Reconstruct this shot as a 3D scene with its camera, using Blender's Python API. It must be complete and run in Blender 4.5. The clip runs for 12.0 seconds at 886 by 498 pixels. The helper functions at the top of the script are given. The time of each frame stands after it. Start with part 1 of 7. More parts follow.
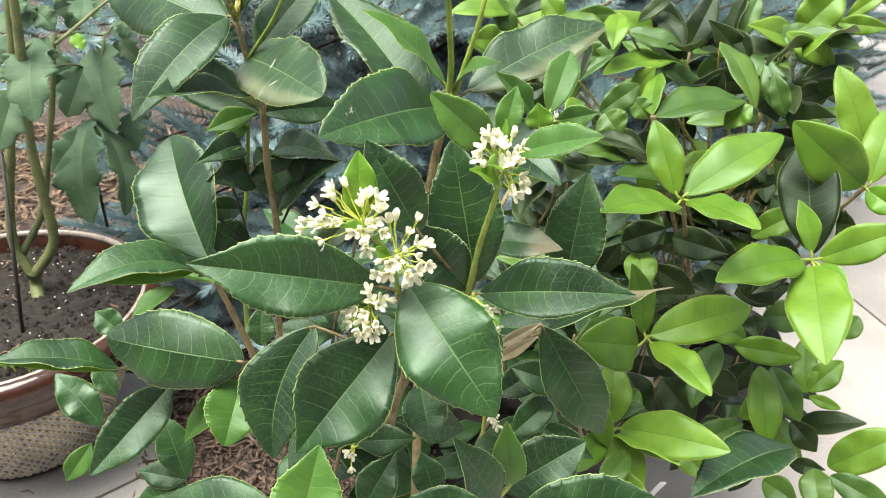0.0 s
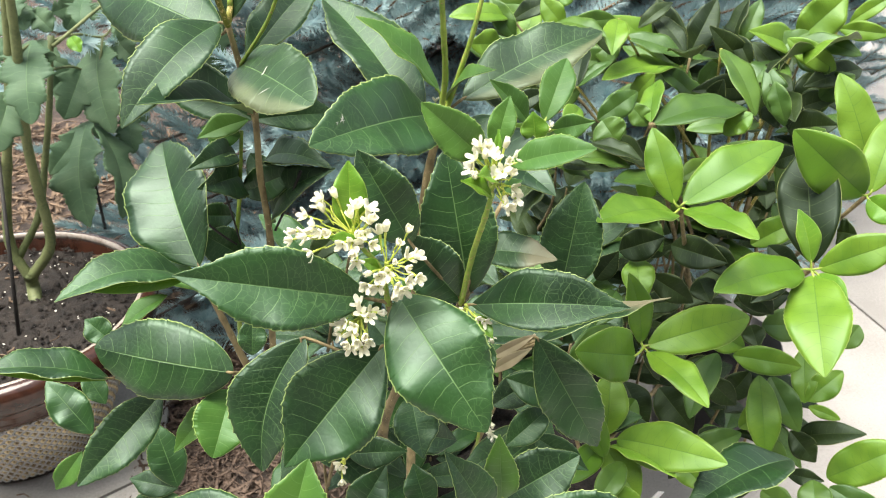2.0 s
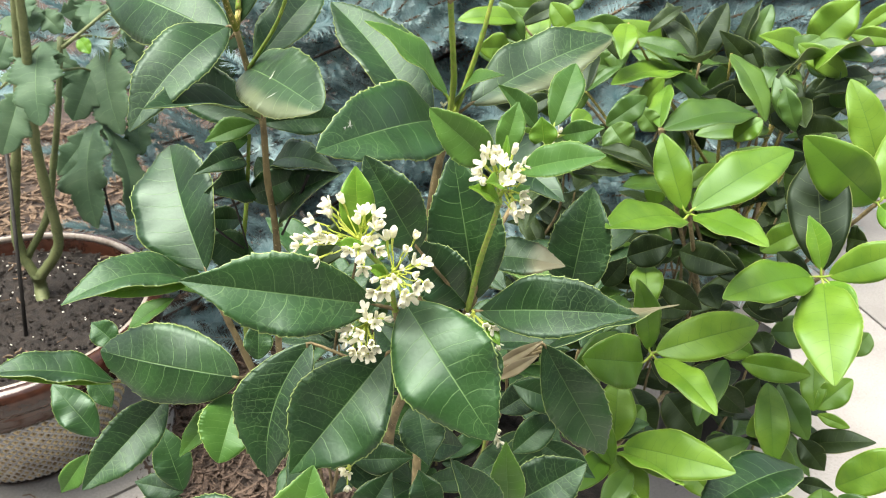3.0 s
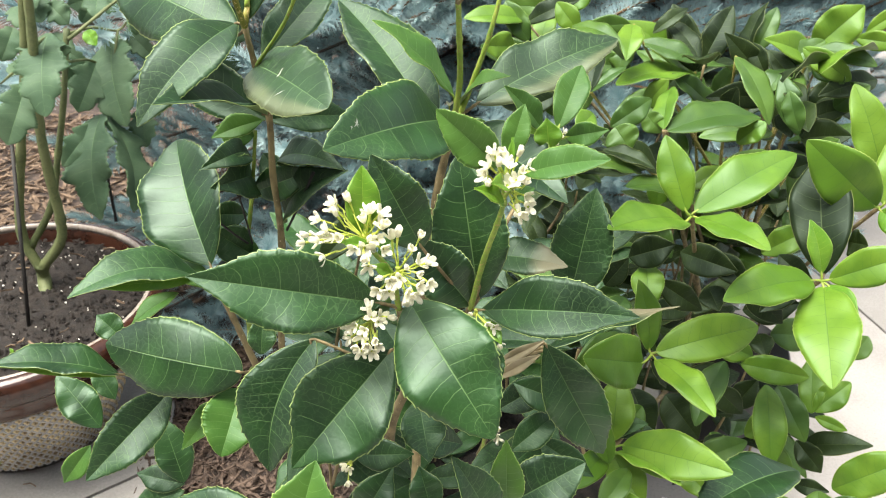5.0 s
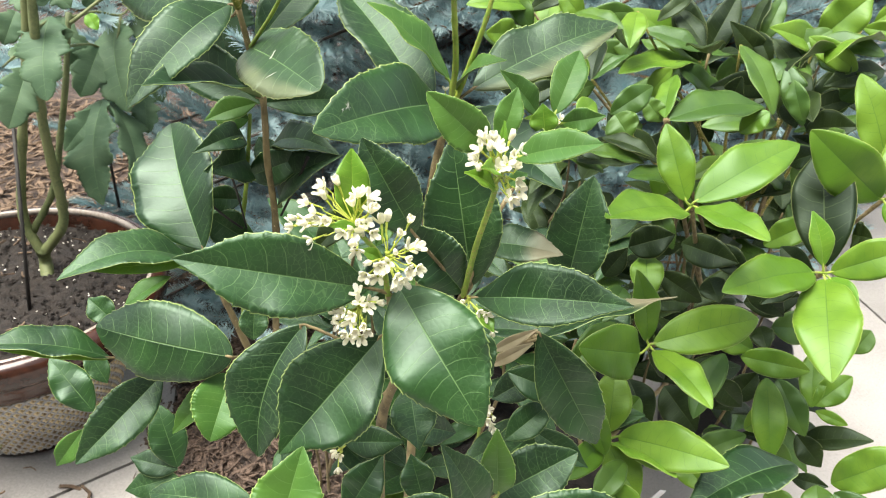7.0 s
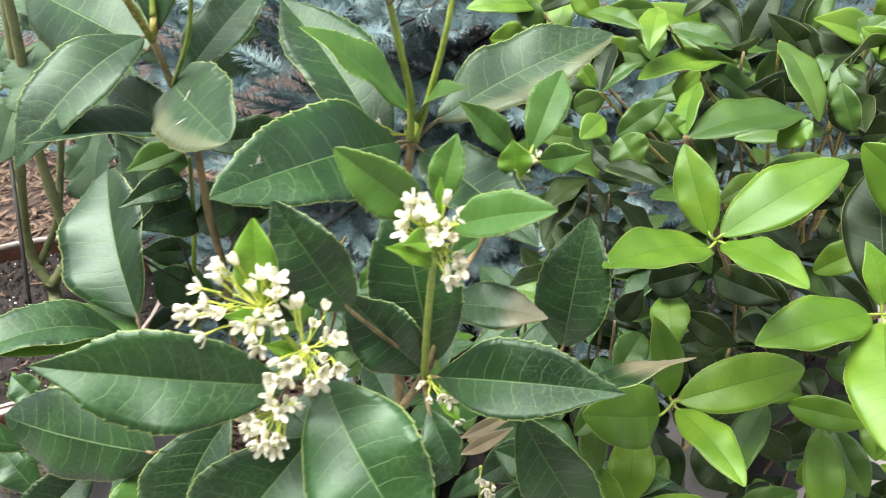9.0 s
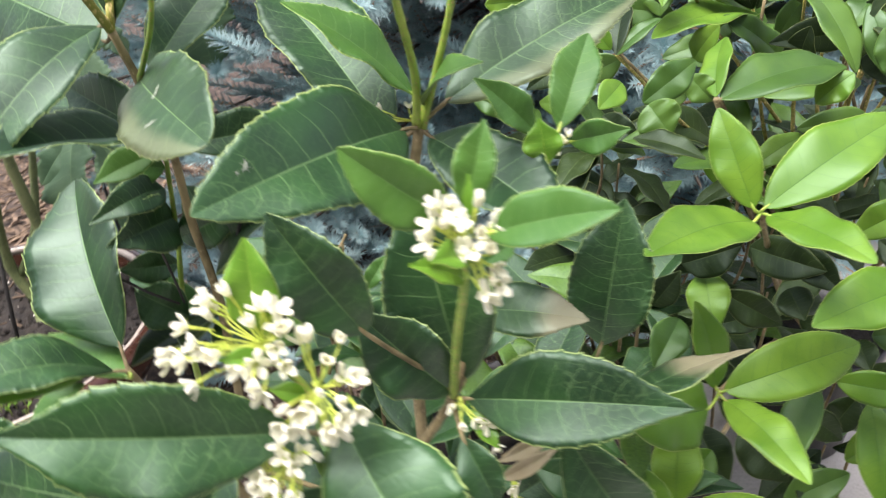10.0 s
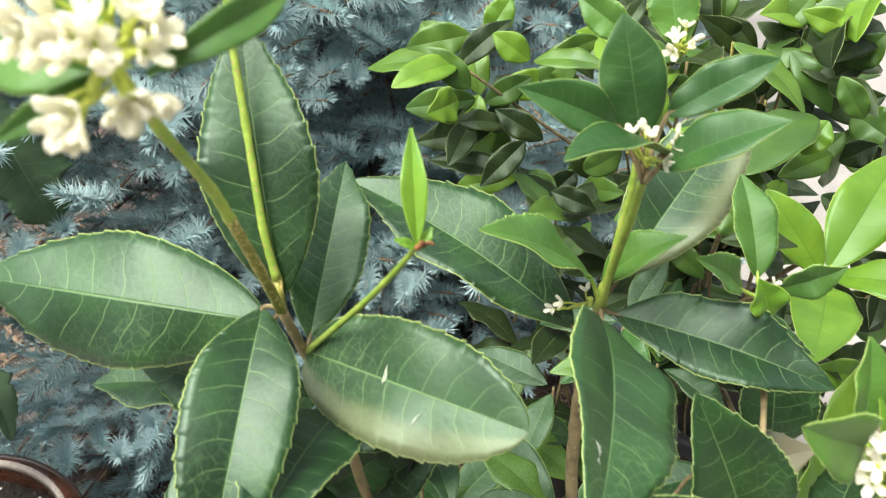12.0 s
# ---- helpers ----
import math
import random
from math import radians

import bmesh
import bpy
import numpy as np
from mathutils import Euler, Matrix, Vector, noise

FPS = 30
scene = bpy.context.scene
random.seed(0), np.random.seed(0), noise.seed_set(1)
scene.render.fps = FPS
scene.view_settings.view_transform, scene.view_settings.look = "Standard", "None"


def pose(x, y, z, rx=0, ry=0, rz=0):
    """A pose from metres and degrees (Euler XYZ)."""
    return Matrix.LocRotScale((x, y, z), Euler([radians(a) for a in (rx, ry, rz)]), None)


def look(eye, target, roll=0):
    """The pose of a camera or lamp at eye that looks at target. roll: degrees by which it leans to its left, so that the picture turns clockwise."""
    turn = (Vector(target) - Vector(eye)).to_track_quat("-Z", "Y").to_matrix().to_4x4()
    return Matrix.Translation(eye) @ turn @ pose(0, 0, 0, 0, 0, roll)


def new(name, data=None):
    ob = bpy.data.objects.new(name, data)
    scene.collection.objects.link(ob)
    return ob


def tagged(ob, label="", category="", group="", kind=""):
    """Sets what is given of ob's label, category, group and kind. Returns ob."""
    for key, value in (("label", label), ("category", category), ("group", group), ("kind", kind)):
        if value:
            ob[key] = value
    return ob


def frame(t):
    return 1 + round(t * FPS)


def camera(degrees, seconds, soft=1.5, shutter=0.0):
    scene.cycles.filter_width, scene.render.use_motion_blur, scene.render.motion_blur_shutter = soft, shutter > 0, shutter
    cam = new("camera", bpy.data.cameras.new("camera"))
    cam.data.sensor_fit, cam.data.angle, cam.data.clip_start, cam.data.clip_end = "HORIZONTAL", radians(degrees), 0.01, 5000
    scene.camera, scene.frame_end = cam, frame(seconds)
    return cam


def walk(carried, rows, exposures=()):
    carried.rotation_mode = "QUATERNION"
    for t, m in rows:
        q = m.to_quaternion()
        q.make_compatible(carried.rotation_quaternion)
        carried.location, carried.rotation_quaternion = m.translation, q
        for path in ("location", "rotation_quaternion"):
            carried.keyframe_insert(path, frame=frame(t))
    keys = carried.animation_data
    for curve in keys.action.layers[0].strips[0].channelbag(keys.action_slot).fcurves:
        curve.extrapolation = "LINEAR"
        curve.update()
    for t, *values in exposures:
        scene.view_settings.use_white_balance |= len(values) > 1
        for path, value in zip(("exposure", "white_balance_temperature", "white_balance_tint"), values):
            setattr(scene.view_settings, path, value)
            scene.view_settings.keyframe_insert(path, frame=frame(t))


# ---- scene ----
cam = camera(58.0, 12.0, soft=1.0, shutter=0.5)
PATH = [
    (0, (0.0121, -0.0016, 0.7961), (0.0015, 0.4299, 0.5437), 0.61),
    (0.5, (0.0130, -0.0009, 0.7957), (0.0032, 0.4307, 0.5435), 0.66),
    (1, (0.0142, 0.0011, 0.7965), (0.0045, 0.4326, 0.5440), 0.74),
    (1.5, (0.0163, 0.0026, 0.7965), (0.0058, 0.4340, 0.5440), 0.74),
    (2, (0.0175, 0.0066, 0.7980), (0.0051, 0.4381, 0.5458), 0.80),
    (2.5, (0.0175, 0.0093, 0.7968), (0.0025, 0.4411, 0.5452), 0.79),
    (3, (0.0172, 0.0097, 0.7987), (0.0004, 0.4417, 0.5474), 0.88),
    (5, (0.0154, 0.0078, 0.8025), (-0.0016, 0.4381, 0.5484), 1.76),
    (5.5, (0.0158, 0.0038, 0.8050), (-0.0002, 0.4335, 0.5499), 2.07),
    (6, (0.0188, 0.0037, 0.8016), (0.0038, 0.4327, 0.5454), 2.40),
    (6.5, (0.0209, 0.0044, 0.7985), (0.0046, 0.4331, 0.5416), 2.43),
    (8.3, (0.0434, 0.0675, 0.7946), (-0.0049, 0.4898, 0.5312), -0.61),
    (8.5, (0.0484, 0.0792, 0.7896), (-0.0035, 0.5021, 0.5281), -1.10),
    (9, (0.0701, 0.1014, 0.7891), (0.0092, 0.5219, 0.5255), -2.39),
    (9.5, (0.0921, 0.1246, 0.7903), (0.0207, 0.5402, 0.5217), -3.16),
    (10, (0.0516, 0.1497, 0.7733), (-0.0045, 0.5612, 0.4949), -6.02),
    (10.5, (-0.0165, 0.1737, 0.7919), (-0.0054, 0.5875, 0.5115), -8.16),
    (11, (-0.0630, 0.1849, 0.8137), (-0.0011, 0.5942, 0.5333), -9.73),
    (11.5, (-0.1008, 0.2127, 0.8314), (-0.0187, 0.6177, 0.5499), -10.36),
    (12, (-0.1138, 0.2385, 0.8407), (-0.0232, 0.6398, 0.5564), -10.23),
]
cam.data.dof.use_dof, cam.data.dof.focus_distance, cam.data.dof.aperture_fstop = True, 0.46, 25.0
walk(cam, [(t, look(eye, target, roll)) for t, eye, target, roll in PATH],
     [(0, 1.74, 6500, 10), (6.7, 1.74, 6500, 10), (8.5, 1.73, 6400, 12), (10.3, 1.74, 6200, 17), (12, 1.71, 6500, 9)])


# ---- world, sun, exposure ----
sky = bpy.data.worlds.new("sky")
scene.world = sky
sky.use_nodes = True
SUN_UP, SUN_ROUND = radians(74), radians(-118)
nt = sky.node_tree
tex = nt.nodes.new("ShaderNodeTexSky")
tex.sky_type, tex.sun_disc, tex.sun_elevation, tex.sun_rotation = "NISHITA", False, SUN_UP, SUN_ROUND
tex.air_density, tex.dust_density, tex.ozone_density = 1.0, 3.0, 1.0
pale = nt.nodes.new("ShaderNodeHueSaturation")  # thin high cloud greys the blue
pale.inputs["Saturation"].default_value = 0.30
nt.links.new(tex.outputs["Color"], pale.inputs["Color"])
nt.links.new(pale.outputs["Color"], nt.nodes["Background"].inputs["Color"])
nt.nodes["Background"].inputs["Strength"].default_value = 0.112
sun = new("sun", bpy.data.lights.new("sun", "SUN"))
sun.data.energy, sun.data.angle, sun.data.color = 2.55, radians(42), (1.0, 0.94, 0.82)
sun_way = Vector((math.sin(SUN_ROUND) * math.cos(SUN_UP), math.cos(SUN_ROUND) * math.cos(SUN_UP), math.sin(SUN_UP)))
sun.matrix_world = look(sun_way * 10, (0, 0, 0))


# ---- materials ----
class Nodes:
    """A short hand for node materials."""

    def __init__(self, name):
        self.mat = bpy.data.materials.new(name)
        self.mat.use_nodes = True
        self.tree = self.mat.node_tree
        self.bsdf = self.tree.nodes["Principled BSDF"]
        self.out = self.tree.nodes["Material Output"]

    def add(self, kind, links=(), operation="", uv_map="", feature="", blend=""):
        n = self.tree.nodes.new(kind)
        if operation:
            n.operation = operation
        if uv_map:
            n.uv_map = uv_map
        if feature:
            n.feature = feature
        if blend:
            n.data_type, n.blend_type = "RGBA", blend
        for socket, value in dict(links).items():
            self.put(n, socket, value)
        return n

    def put(self, n, socket, value):
        if isinstance(value, bpy.types.NodeSocket):
            self.tree.links.new(value, n.inputs[socket])
        else:
            n.inputs[socket].default_value = value

    def math(self, op, a, b=0.0, c=0.0):
        return self.add("ShaderNodeMath", {0: a, 1: b, 2: c}, operation=op).outputs[0]

    def mix(self, fac, a, b, blend="MIX"):
        n = self.add("ShaderNodeMix", {0: fac}, blend=blend)
        self.put(n, 6, a)
        self.put(n, 7, b)
        return n.outputs[2]

    def ramp(self, value, lo, hi):
        n = self.add("ShaderNodeMapRange", {0: value, 1: lo, 2: hi})
        n.interpolation_type = "SMOOTHSTEP"
        return n.outputs[0]

    def noise(self, scale, detail=3.0, vec=None, rough=0.5):
        n = self.add("ShaderNodeTexNoise", {"Scale": scale, "Detail": detail, "Roughness": rough})
        if vec is not None:
            self.put(n, "Vector", vec)
        return n.outputs[0]

    def bump(self, height, strength, distance=0.001):
        n = self.add("ShaderNodeBump", {"Height": height, "Strength": strength, "Distance": distance})
        self.put(self.bsdf, "Normal", n.outputs[0])
        return n.outputs[0]


def rgb(r, g, b):
    return (r, g, b, 1.0)


def leaf_material(name, dark, light, vein, margin, gloss=0.36, through_amount=0.25, glow=(0.24, 0.42, 0.05), net=1.0, scorch=0.0, shine=0.42, tip_scorch=0.0):
    """A leaf's face: midrib, side veins, a net of fine veins, a pale margin, and light coming through."""
    m = Nodes(name)
    uv = m.add("ShaderNodeUVMap", uv_map="blade").outputs[0]
    flat = m.add("ShaderNodeUVMap", uv_map="metres").outputs[0]
    sep = m.add("ShaderNodeSeparateXYZ", {0: uv})
    across = m.math("ABSOLUTE", m.math("MULTIPLY_ADD", sep.outputs[0], 2.0, -1.0))
    along = sep.outputs[1]
    info = m.add("ShaderNodeObjectInfo").outputs["Random"]
    shift = m.add("ShaderNodeVectorMath", {0: flat, 1: m.add("ShaderNodeCombineXYZ", {0: info, 1: info}).outputs[0]}, operation="ADD").outputs[0]
    cloud = m.noise(38.0, 3.0, shift)
    fine = m.noise(600.0, 2.0, shift)
    wobble = m.noise(60.0, 2.0, shift)
    broad = m.noise(16.0, 2.0, shift)
    midrib = m.math("MULTIPLY", m.ramp(across, m.math("MULTIPLY_ADD", along, -0.020, 0.034), 0.008), 0.95)
    # side veins sweep forward from the midrib
    sweep = m.math("SUBTRACT", along, m.math("MULTIPLY", m.math("POWER", across, 1.6), 0.10))
    sweep = m.math("MULTIPLY_ADD", wobble, 0.06, sweep)
    sweep = m.math("MULTIPLY_ADD", m.math("SIGN", m.math("SUBTRACT", sep.outputs[0], 0.5)), 0.021, sweep)
    tri = m.math("PINGPONG", m.math("MULTIPLY", sweep, 10.0), 0.5)
    side = m.math("MULTIPLY", m.ramp(tri, m.math("MULTIPLY_ADD", across, -0.018, 0.036), 0.006), m.ramp(across, 0.90, 0.66))
    stir = m.add("ShaderNodeVectorMath", {0: shift, 1: m.add("ShaderNodeVectorMath", {0: m.add("ShaderNodeTexNoise", {"Vector": shift, "Scale": 160.0, "Detail": 1.0}).outputs["Color"], 1: (0.003, 0.003, 0.0)}, operation="MULTIPLY").outputs[0]}, operation="ADD").outputs[0]
    cells = m.add("ShaderNodeTexVoronoi", {"Vector": stir, "Scale": 250.0}, feature="DISTANCE_TO_EDGE").outputs["Distance"]
    mesh_veins = m.math("MULTIPLY", m.ramp(cells, 0.052, 0.008), m.math("MULTIPLY", m.ramp(broad, 0.3, 0.62), 0.36 * net))
    veins = m.math("MAXIMUM", m.math("MAXIMUM", midrib, m.math("MULTIPLY", side, 0.85)), mesh_veins)
    base = m.mix(m.ramp(m.math("ADD", cloud, m.math("MULTIPLY_ADD", info, 0.3, -0.15)), 0.3, 0.7), dark, light)
    base = m.mix(m.math("MULTIPLY", m.ramp(fine, 0.52, 0.68), 0.05), base, vein)
    base = m.mix(m.math("MULTIPLY", veins, 0.62), base, vein)
    edge = m.math("MULTIPLY", m.ramp(across, 0.968, 0.99), 0.8)
    base = m.mix(edge, base, margin)
    if scorch:
        bleached = m.ramp(m.math("MULTIPLY_ADD", cloud, 0.3, sep.outputs[0]), 0.82, 1.0)
        base = m.mix(m.math("MULTIPLY", bleached, scorch), base, rgb(0.23, 0.24, 0.13))
    if tip_scorch:
        bleached = m.ramp(m.math("MULTIPLY_ADD", cloud, 0.3, along), 0.70, 0.88)
        base = m.mix(m.math("MULTIPLY", bleached, tip_scorch), base, rgb(0.20, 0.178, 0.11))
    spots = m.math("MULTIPLY", m.ramp(m.noise(140.0, 4.0, shift, 0.7), 0.72, 0.78), 0.35)
    base = m.mix(spots, base, rgb(0.36, 0.36, 0.26))
    m.put(m.bsdf, "Base Color", base)
    m.put(m.bsdf, "Roughness", m.math("MULTIPLY_ADD", broad, 0.26, m.math("MULTIPLY_ADD", veins, 0.12, gloss - 0.15)))
    m.put(m.bsdf, "Specular IOR Level", shine)
    m.put(m.bsdf, "Specular Tint", rgb(0.78, 1.0, 0.86))
    pucker = m.math("MULTIPLY", m.math("ADD", m.ramp(cells, 0.0, 0.35), m.ramp(tri, 0.0, 0.35)), 0.028 * net)
    height = m.math("SUBTRACT", m.math("ADD", m.math("MULTIPLY", cloud, 0.22), pucker), m.math("ADD", m.math("MULTIPLY", veins, 0.03), m.math("MULTIPLY", midrib, 0.10)))
    normal = m.bump(height, 0.7, 0.0016)
    lit = m.add("ShaderNodeBsdfTranslucent", {"Color": m.mix(0.5, base, rgb(*glow)), "Normal": normal})
    both = m.add("ShaderNodeMixShader", {0: through_amount, 1: m.bsdf.outputs[0], 2: lit.outputs[0]})
    m.tree.links.new(both.outputs[0], m.out.inputs[0])
    return m.mat


def plain_material(name, one, two, scale, rough=0.6, bump=0.3, depth=0.002, fine=8.0, metal=0.0, speck=None, aspect=(1, 1, 1), speck_at=0.66):
    """Two colours mixed at two scales, with relief."""
    m = Nodes(name)
    place = m.add("ShaderNodeTexCoord").outputs["Object"]
    place = m.add("ShaderNodeVectorMath", {0: place, 1: aspect}, operation="MULTIPLY").outputs[0]
    big, small = m.noise(scale, 4.0, place), m.noise(scale * fine, 3.0, place)
    info = m.add("ShaderNodeObjectInfo").outputs["Random"]
    isle = m.add("ShaderNodeNewGeometry").outputs["Random Per Island"]
    blend = m.math("ADD", m.math("MULTIPLY_ADD", small, 0.6, -0.3), m.math("ADD", big, m.math("MULTIPLY_ADD", m.math("ADD", info, isle), 0.2, -0.2)))
    col = m.mix(m.ramp(blend, 0.25, 0.75), one, two)
    if speck:
        col = m.mix(m.ramp(m.noise(scale * fine * 2.3, 2.0, place), speck_at, speck_at + 0.05), col, speck)
    m.put(m.bsdf, "Base Color", col)
    m.put(m.bsdf, "Roughness", m.math("MULTIPLY_ADD", small, 0.2, rough - 0.1))
    m.put(m.bsdf, "Metallic", metal)
    m.bump(m.math("ADD", big, m.math("MULTIPLY", small, 0.6)), bump, depth)
    return m.mat


MATURE = leaf_material("mature_leaf_face", rgb(0.004, 0.022, 0.004), rgb(0.015, 0.056, 0.009), rgb(0.15, 0.26, 0.09), rgb(0.34, 0.44, 0.14), 0.50, 0.10, shine=0.7)
SCORCHED = leaf_material("sun_bleached_leaf_face", rgb(0.006, 0.025, 0.004), rgb(0.015, 0.050, 0.008), rgb(0.15, 0.26, 0.09), rgb(0.34, 0.44, 0.14), 0.50, 0.10, shine=0.7, scorch=0.42)
TIP_SCORCHED = leaf_material("tip_bleached_leaf_face", rgb(0.006, 0.025, 0.004), rgb(0.015, 0.050, 0.008), rgb(0.15, 0.26, 0.09), rgb(0.34, 0.44, 0.14), 0.50, 0.10, shine=0.7, tip_scorch=0.85)
MID = leaf_material("half_grown_leaf_face", rgb(0.046, 0.125, 0.018), rgb(0.08, 0.185, 0.027), rgb(0.17, 0.3, 0.09), rgb(0.44, 0.58, 0.17), 0.50, 0.22, net=0.55, shine=0.5)
YOUNG = leaf_material("young_smooth_leaf_face", rgb(0.016, 0.058, 0.010), rgb(0.034, 0.100, 0.017), rgb(0.10, 0.20, 0.06), rgb(0.42, 0.56, 0.17), 0.48, 0.16, net=0.4, shine=0.6)
FRESH = leaf_material("fresh_leaf_face", rgb(0.10, 0.235, 0.02), rgb(0.165, 0.32, 0.035), rgb(0.33, 0.5, 0.08), rgb(0.5, 0.62, 0.14), 0.36, 0.3, net=0.4)
BACK = leaf_material("leaf_underside", rgb(0.12, 0.17, 0.065), rgb(0.17, 0.22, 0.09), rgb(0.3, 0.36, 0.14), rgb(0.36, 0.42, 0.15), 0.5, 0.2)
FRESH_BACK = leaf_material("fresh_leaf_underside", rgb(0.22, 0.34, 0.04), rgb(0.3, 0.42, 0.06), rgb(0.36, 0.48, 0.1), rgb(0.46, 0.55, 0.14), 0.5, 0.35, net=0.4)
BUSH = leaf_material("glossy_bush_leaf_face", rgb(0.088, 0.195, 0.012), rgb(0.155, 0.285, 0.024), rgb(0.05, 0.13, 0.02), rgb(0.40, 0.52, 0.13), 0.47, 0.3, net=0.5, shine=0.55)
# old leaves' dark tone, deepened so the bush's inner shade is in the colour
BUSH_DARK = leaf_material("old_shaded_bush_leaf_face", rgb(0.005, 0.012, 0.002), rgb(0.019, 0.034, 0.006), rgb(0.09, 0.13, 0.04), rgb(0.22, 0.26, 0.09), 0.50, 0.12, net=0.3, shine=0.32)
BUSH_MID = leaf_material("mid_green_bush_leaf_face", rgb(0.038, 0.090, 0.012), rgb(0.078, 0.155, 0.019), rgb(0.06, 0.14, 0.025), rgb(0.22, 0.34, 0.08), 0.47, 0.22, net=0.45, shine=0.55)
TOMATO = leaf_material("tomato_leaf_face", rgb(0.055, 0.105, 0.055), rgb(0.095, 0.155, 0.085), rgb(0.16, 0.26, 0.12), rgb(0.12, 0.2, 0.09), 0.6, 0.2, net=0.3)
DEAD = leaf_material("dry_leaf_face", rgb(0.34, 0.27, 0.16), rgb(0.55, 0.47, 0.32), rgb(0.45, 0.38, 0.22), rgb(0.42, 0.36, 0.2), 0.7, 0.2)
STYLES = {"y": (YOUNG, BACK), "e": (TIP_SCORCHED, BACK), "s": (SCORCHED, BACK), "m": (MATURE, BACK), "h": (MID, BACK), "f": (FRESH, FRESH_BACK), "g": (BUSH, BACK), "d": (BUSH_DARK, BACK), "k": (BUSH_MID, BACK), "t": (TOMATO, BACK), "x": (DEAD, DEAD), "b": (FRESH, FRESH_BACK)}

BARK = plain_material("brown_bark", rgb(0.095, 0.074, 0.032), rgb(0.24, 0.19, 0.092), 110, 0.75, 0.5, 0.001, 3, speck=rgb(0.42, 0.33, 0.2), aspect=(1, 1, 0.6))
GREEN_BARK = plain_material("green_stem_bark", rgb(0.16, 0.26, 0.03), rgb(0.3, 0.4, 0.06), 70, 0.5, 0.3, 0.0006, 5, speck=rgb(0.34, 0.24, 0.10), speck_at=0.61)
SPECKLED = plain_material("speckled_olive_bark", rgb(0.15, 0.145, 0.026), rgb(0.25, 0.24, 0.045), 70, 0.6, 0.5, 0.0008, 5, speck=rgb(0.62, 0.46, 0.20), speck_at=0.57)
TWIG_DARK = plain_material("black_dry_twig_bark", rgb(0.012, 0.011, 0.01), rgb(0.03, 0.027, 0.024), 80, 0.7, 0.4, 0.0006)
DRIED = plain_material("red_brown_dried_scale", rgb(0.10, 0.035, 0.012), rgb(0.26, 0.11, 0.04), 200, 0.8, 0.4, 0.0004)
TOMATO_STEM = plain_material("tomato_stem_skin", rgb(0.075, 0.10, 0.036), rgb(0.15, 0.175, 0.07), 45, 0.65, 0.3, 0.001)
PETAL = plain_material("white_waxy_petal", rgb(0.95, 0.945, 0.86), rgb(0.97, 0.965, 0.92), 300, 0.6, 0.1, 0.0003)
pn = PETAL.node_tree
lit = pn.nodes.new("ShaderNodeBsdfTranslucent")
lit.inputs[0].default_value = rgb(0.95, 0.93, 0.74)
half_lit = pn.nodes.new("ShaderNodeMixShader")
half_lit.inputs[0].default_value = 0.52
pn.links.new(pn.nodes["Principled BSDF"].outputs[0], half_lit.inputs[1])
pn.links.new(lit.outputs[0], half_lit.inputs[2])
pn.links.new(half_lit.outputs[0], pn.nodes["Material Output"].inputs[0])
PEDICEL = plain_material("yellow_green_pedicel", rgb(0.42, 0.52, 0.07), rgb(0.55, 0.6, 0.12), 200, 0.5, 0.2, 0.0003)
CONCRETE = plain_material("broom_finished_concrete", rgb(0.24, 0.228, 0.215), rgb(0.34, 0.323, 0.305), 6, 0.85, 0.6, 0.002, 45, speck=rgb(0.19, 0.175, 0.16))
MULCH = plain_material("bark_mulch", rgb(0.018, 0.012, 0.009), rgb(0.12, 0.082, 0.06), 60, 0.9, 0.6, 0.004)
STRAW = plain_material("dry_straw_litter", rgb(0.07, 0.045, 0.028), rgb(0.21, 0.145, 0.095), 40, 0.9, 0.3, 0.002)
EARTH = plain_material("dark_garden_earth", rgb(0.03, 0.022, 0.016), rgb(0.075, 0.05, 0.035), 12, 0.95, 0.7, 0.01)
POTTING = plain_material("dark_potting_soil", rgb(0.008, 0.0065, 0.0055), rgb(0.030, 0.023, 0.018), 90, 0.95, 0.8, 0.006)
PERLITE = plain_material("white_perlite_grain", rgb(0.52, 0.48, 0.42), rgb(0.74, 0.71, 0.65), 200, 0.8, 0.3, 0.001)
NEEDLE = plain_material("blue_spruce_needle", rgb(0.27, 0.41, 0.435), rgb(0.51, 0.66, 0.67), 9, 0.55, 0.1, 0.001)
# darker copy of the needle colour, with the tree's inner shade painted in
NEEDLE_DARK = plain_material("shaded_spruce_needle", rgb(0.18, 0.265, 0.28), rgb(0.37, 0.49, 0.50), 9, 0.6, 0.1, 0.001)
SPRUCE_BARK = plain_material("grey_brown_spruce_bark", rgb(0.055, 0.042, 0.034), rgb(0.11, 0.085, 0.068), 60, 0.8, 0.4, 0.001)
SPRUCE_TWIG = plain_material("orange_brown_spruce_twig", rgb(0.22, 0.12, 0.06), rgb(0.38, 0.22, 0.12), 40, 0.7, 0.3, 0.001)
GLAZE = plain_material("dark_brown_glaze", rgb(0.014, 0.006, 0.004), rgb(0.045, 0.017, 0.010), 14, 0.1, 0.15, 0.001)
LATTICE = plain_material("blue_grey_glazed_relief", rgb(0.30, 0.31, 0.33), rgb(0.52, 0.52, 0.52), 25, 0.3, 0.2, 0.001)
LOZENGE = plain_material("tan_glazed_lozenge", rgb(0.16, 0.11, 0.06), rgb(0.72, 0.60, 0.36), 40, 0.3, 0.2, 0.001)
PLASTIC = plain_material("black_nursery_plastic", rgb(0.01, 0.01, 0.011), rgb(0.022, 0.022, 0.024), 25, 0.4, 0.1, 0.0005)
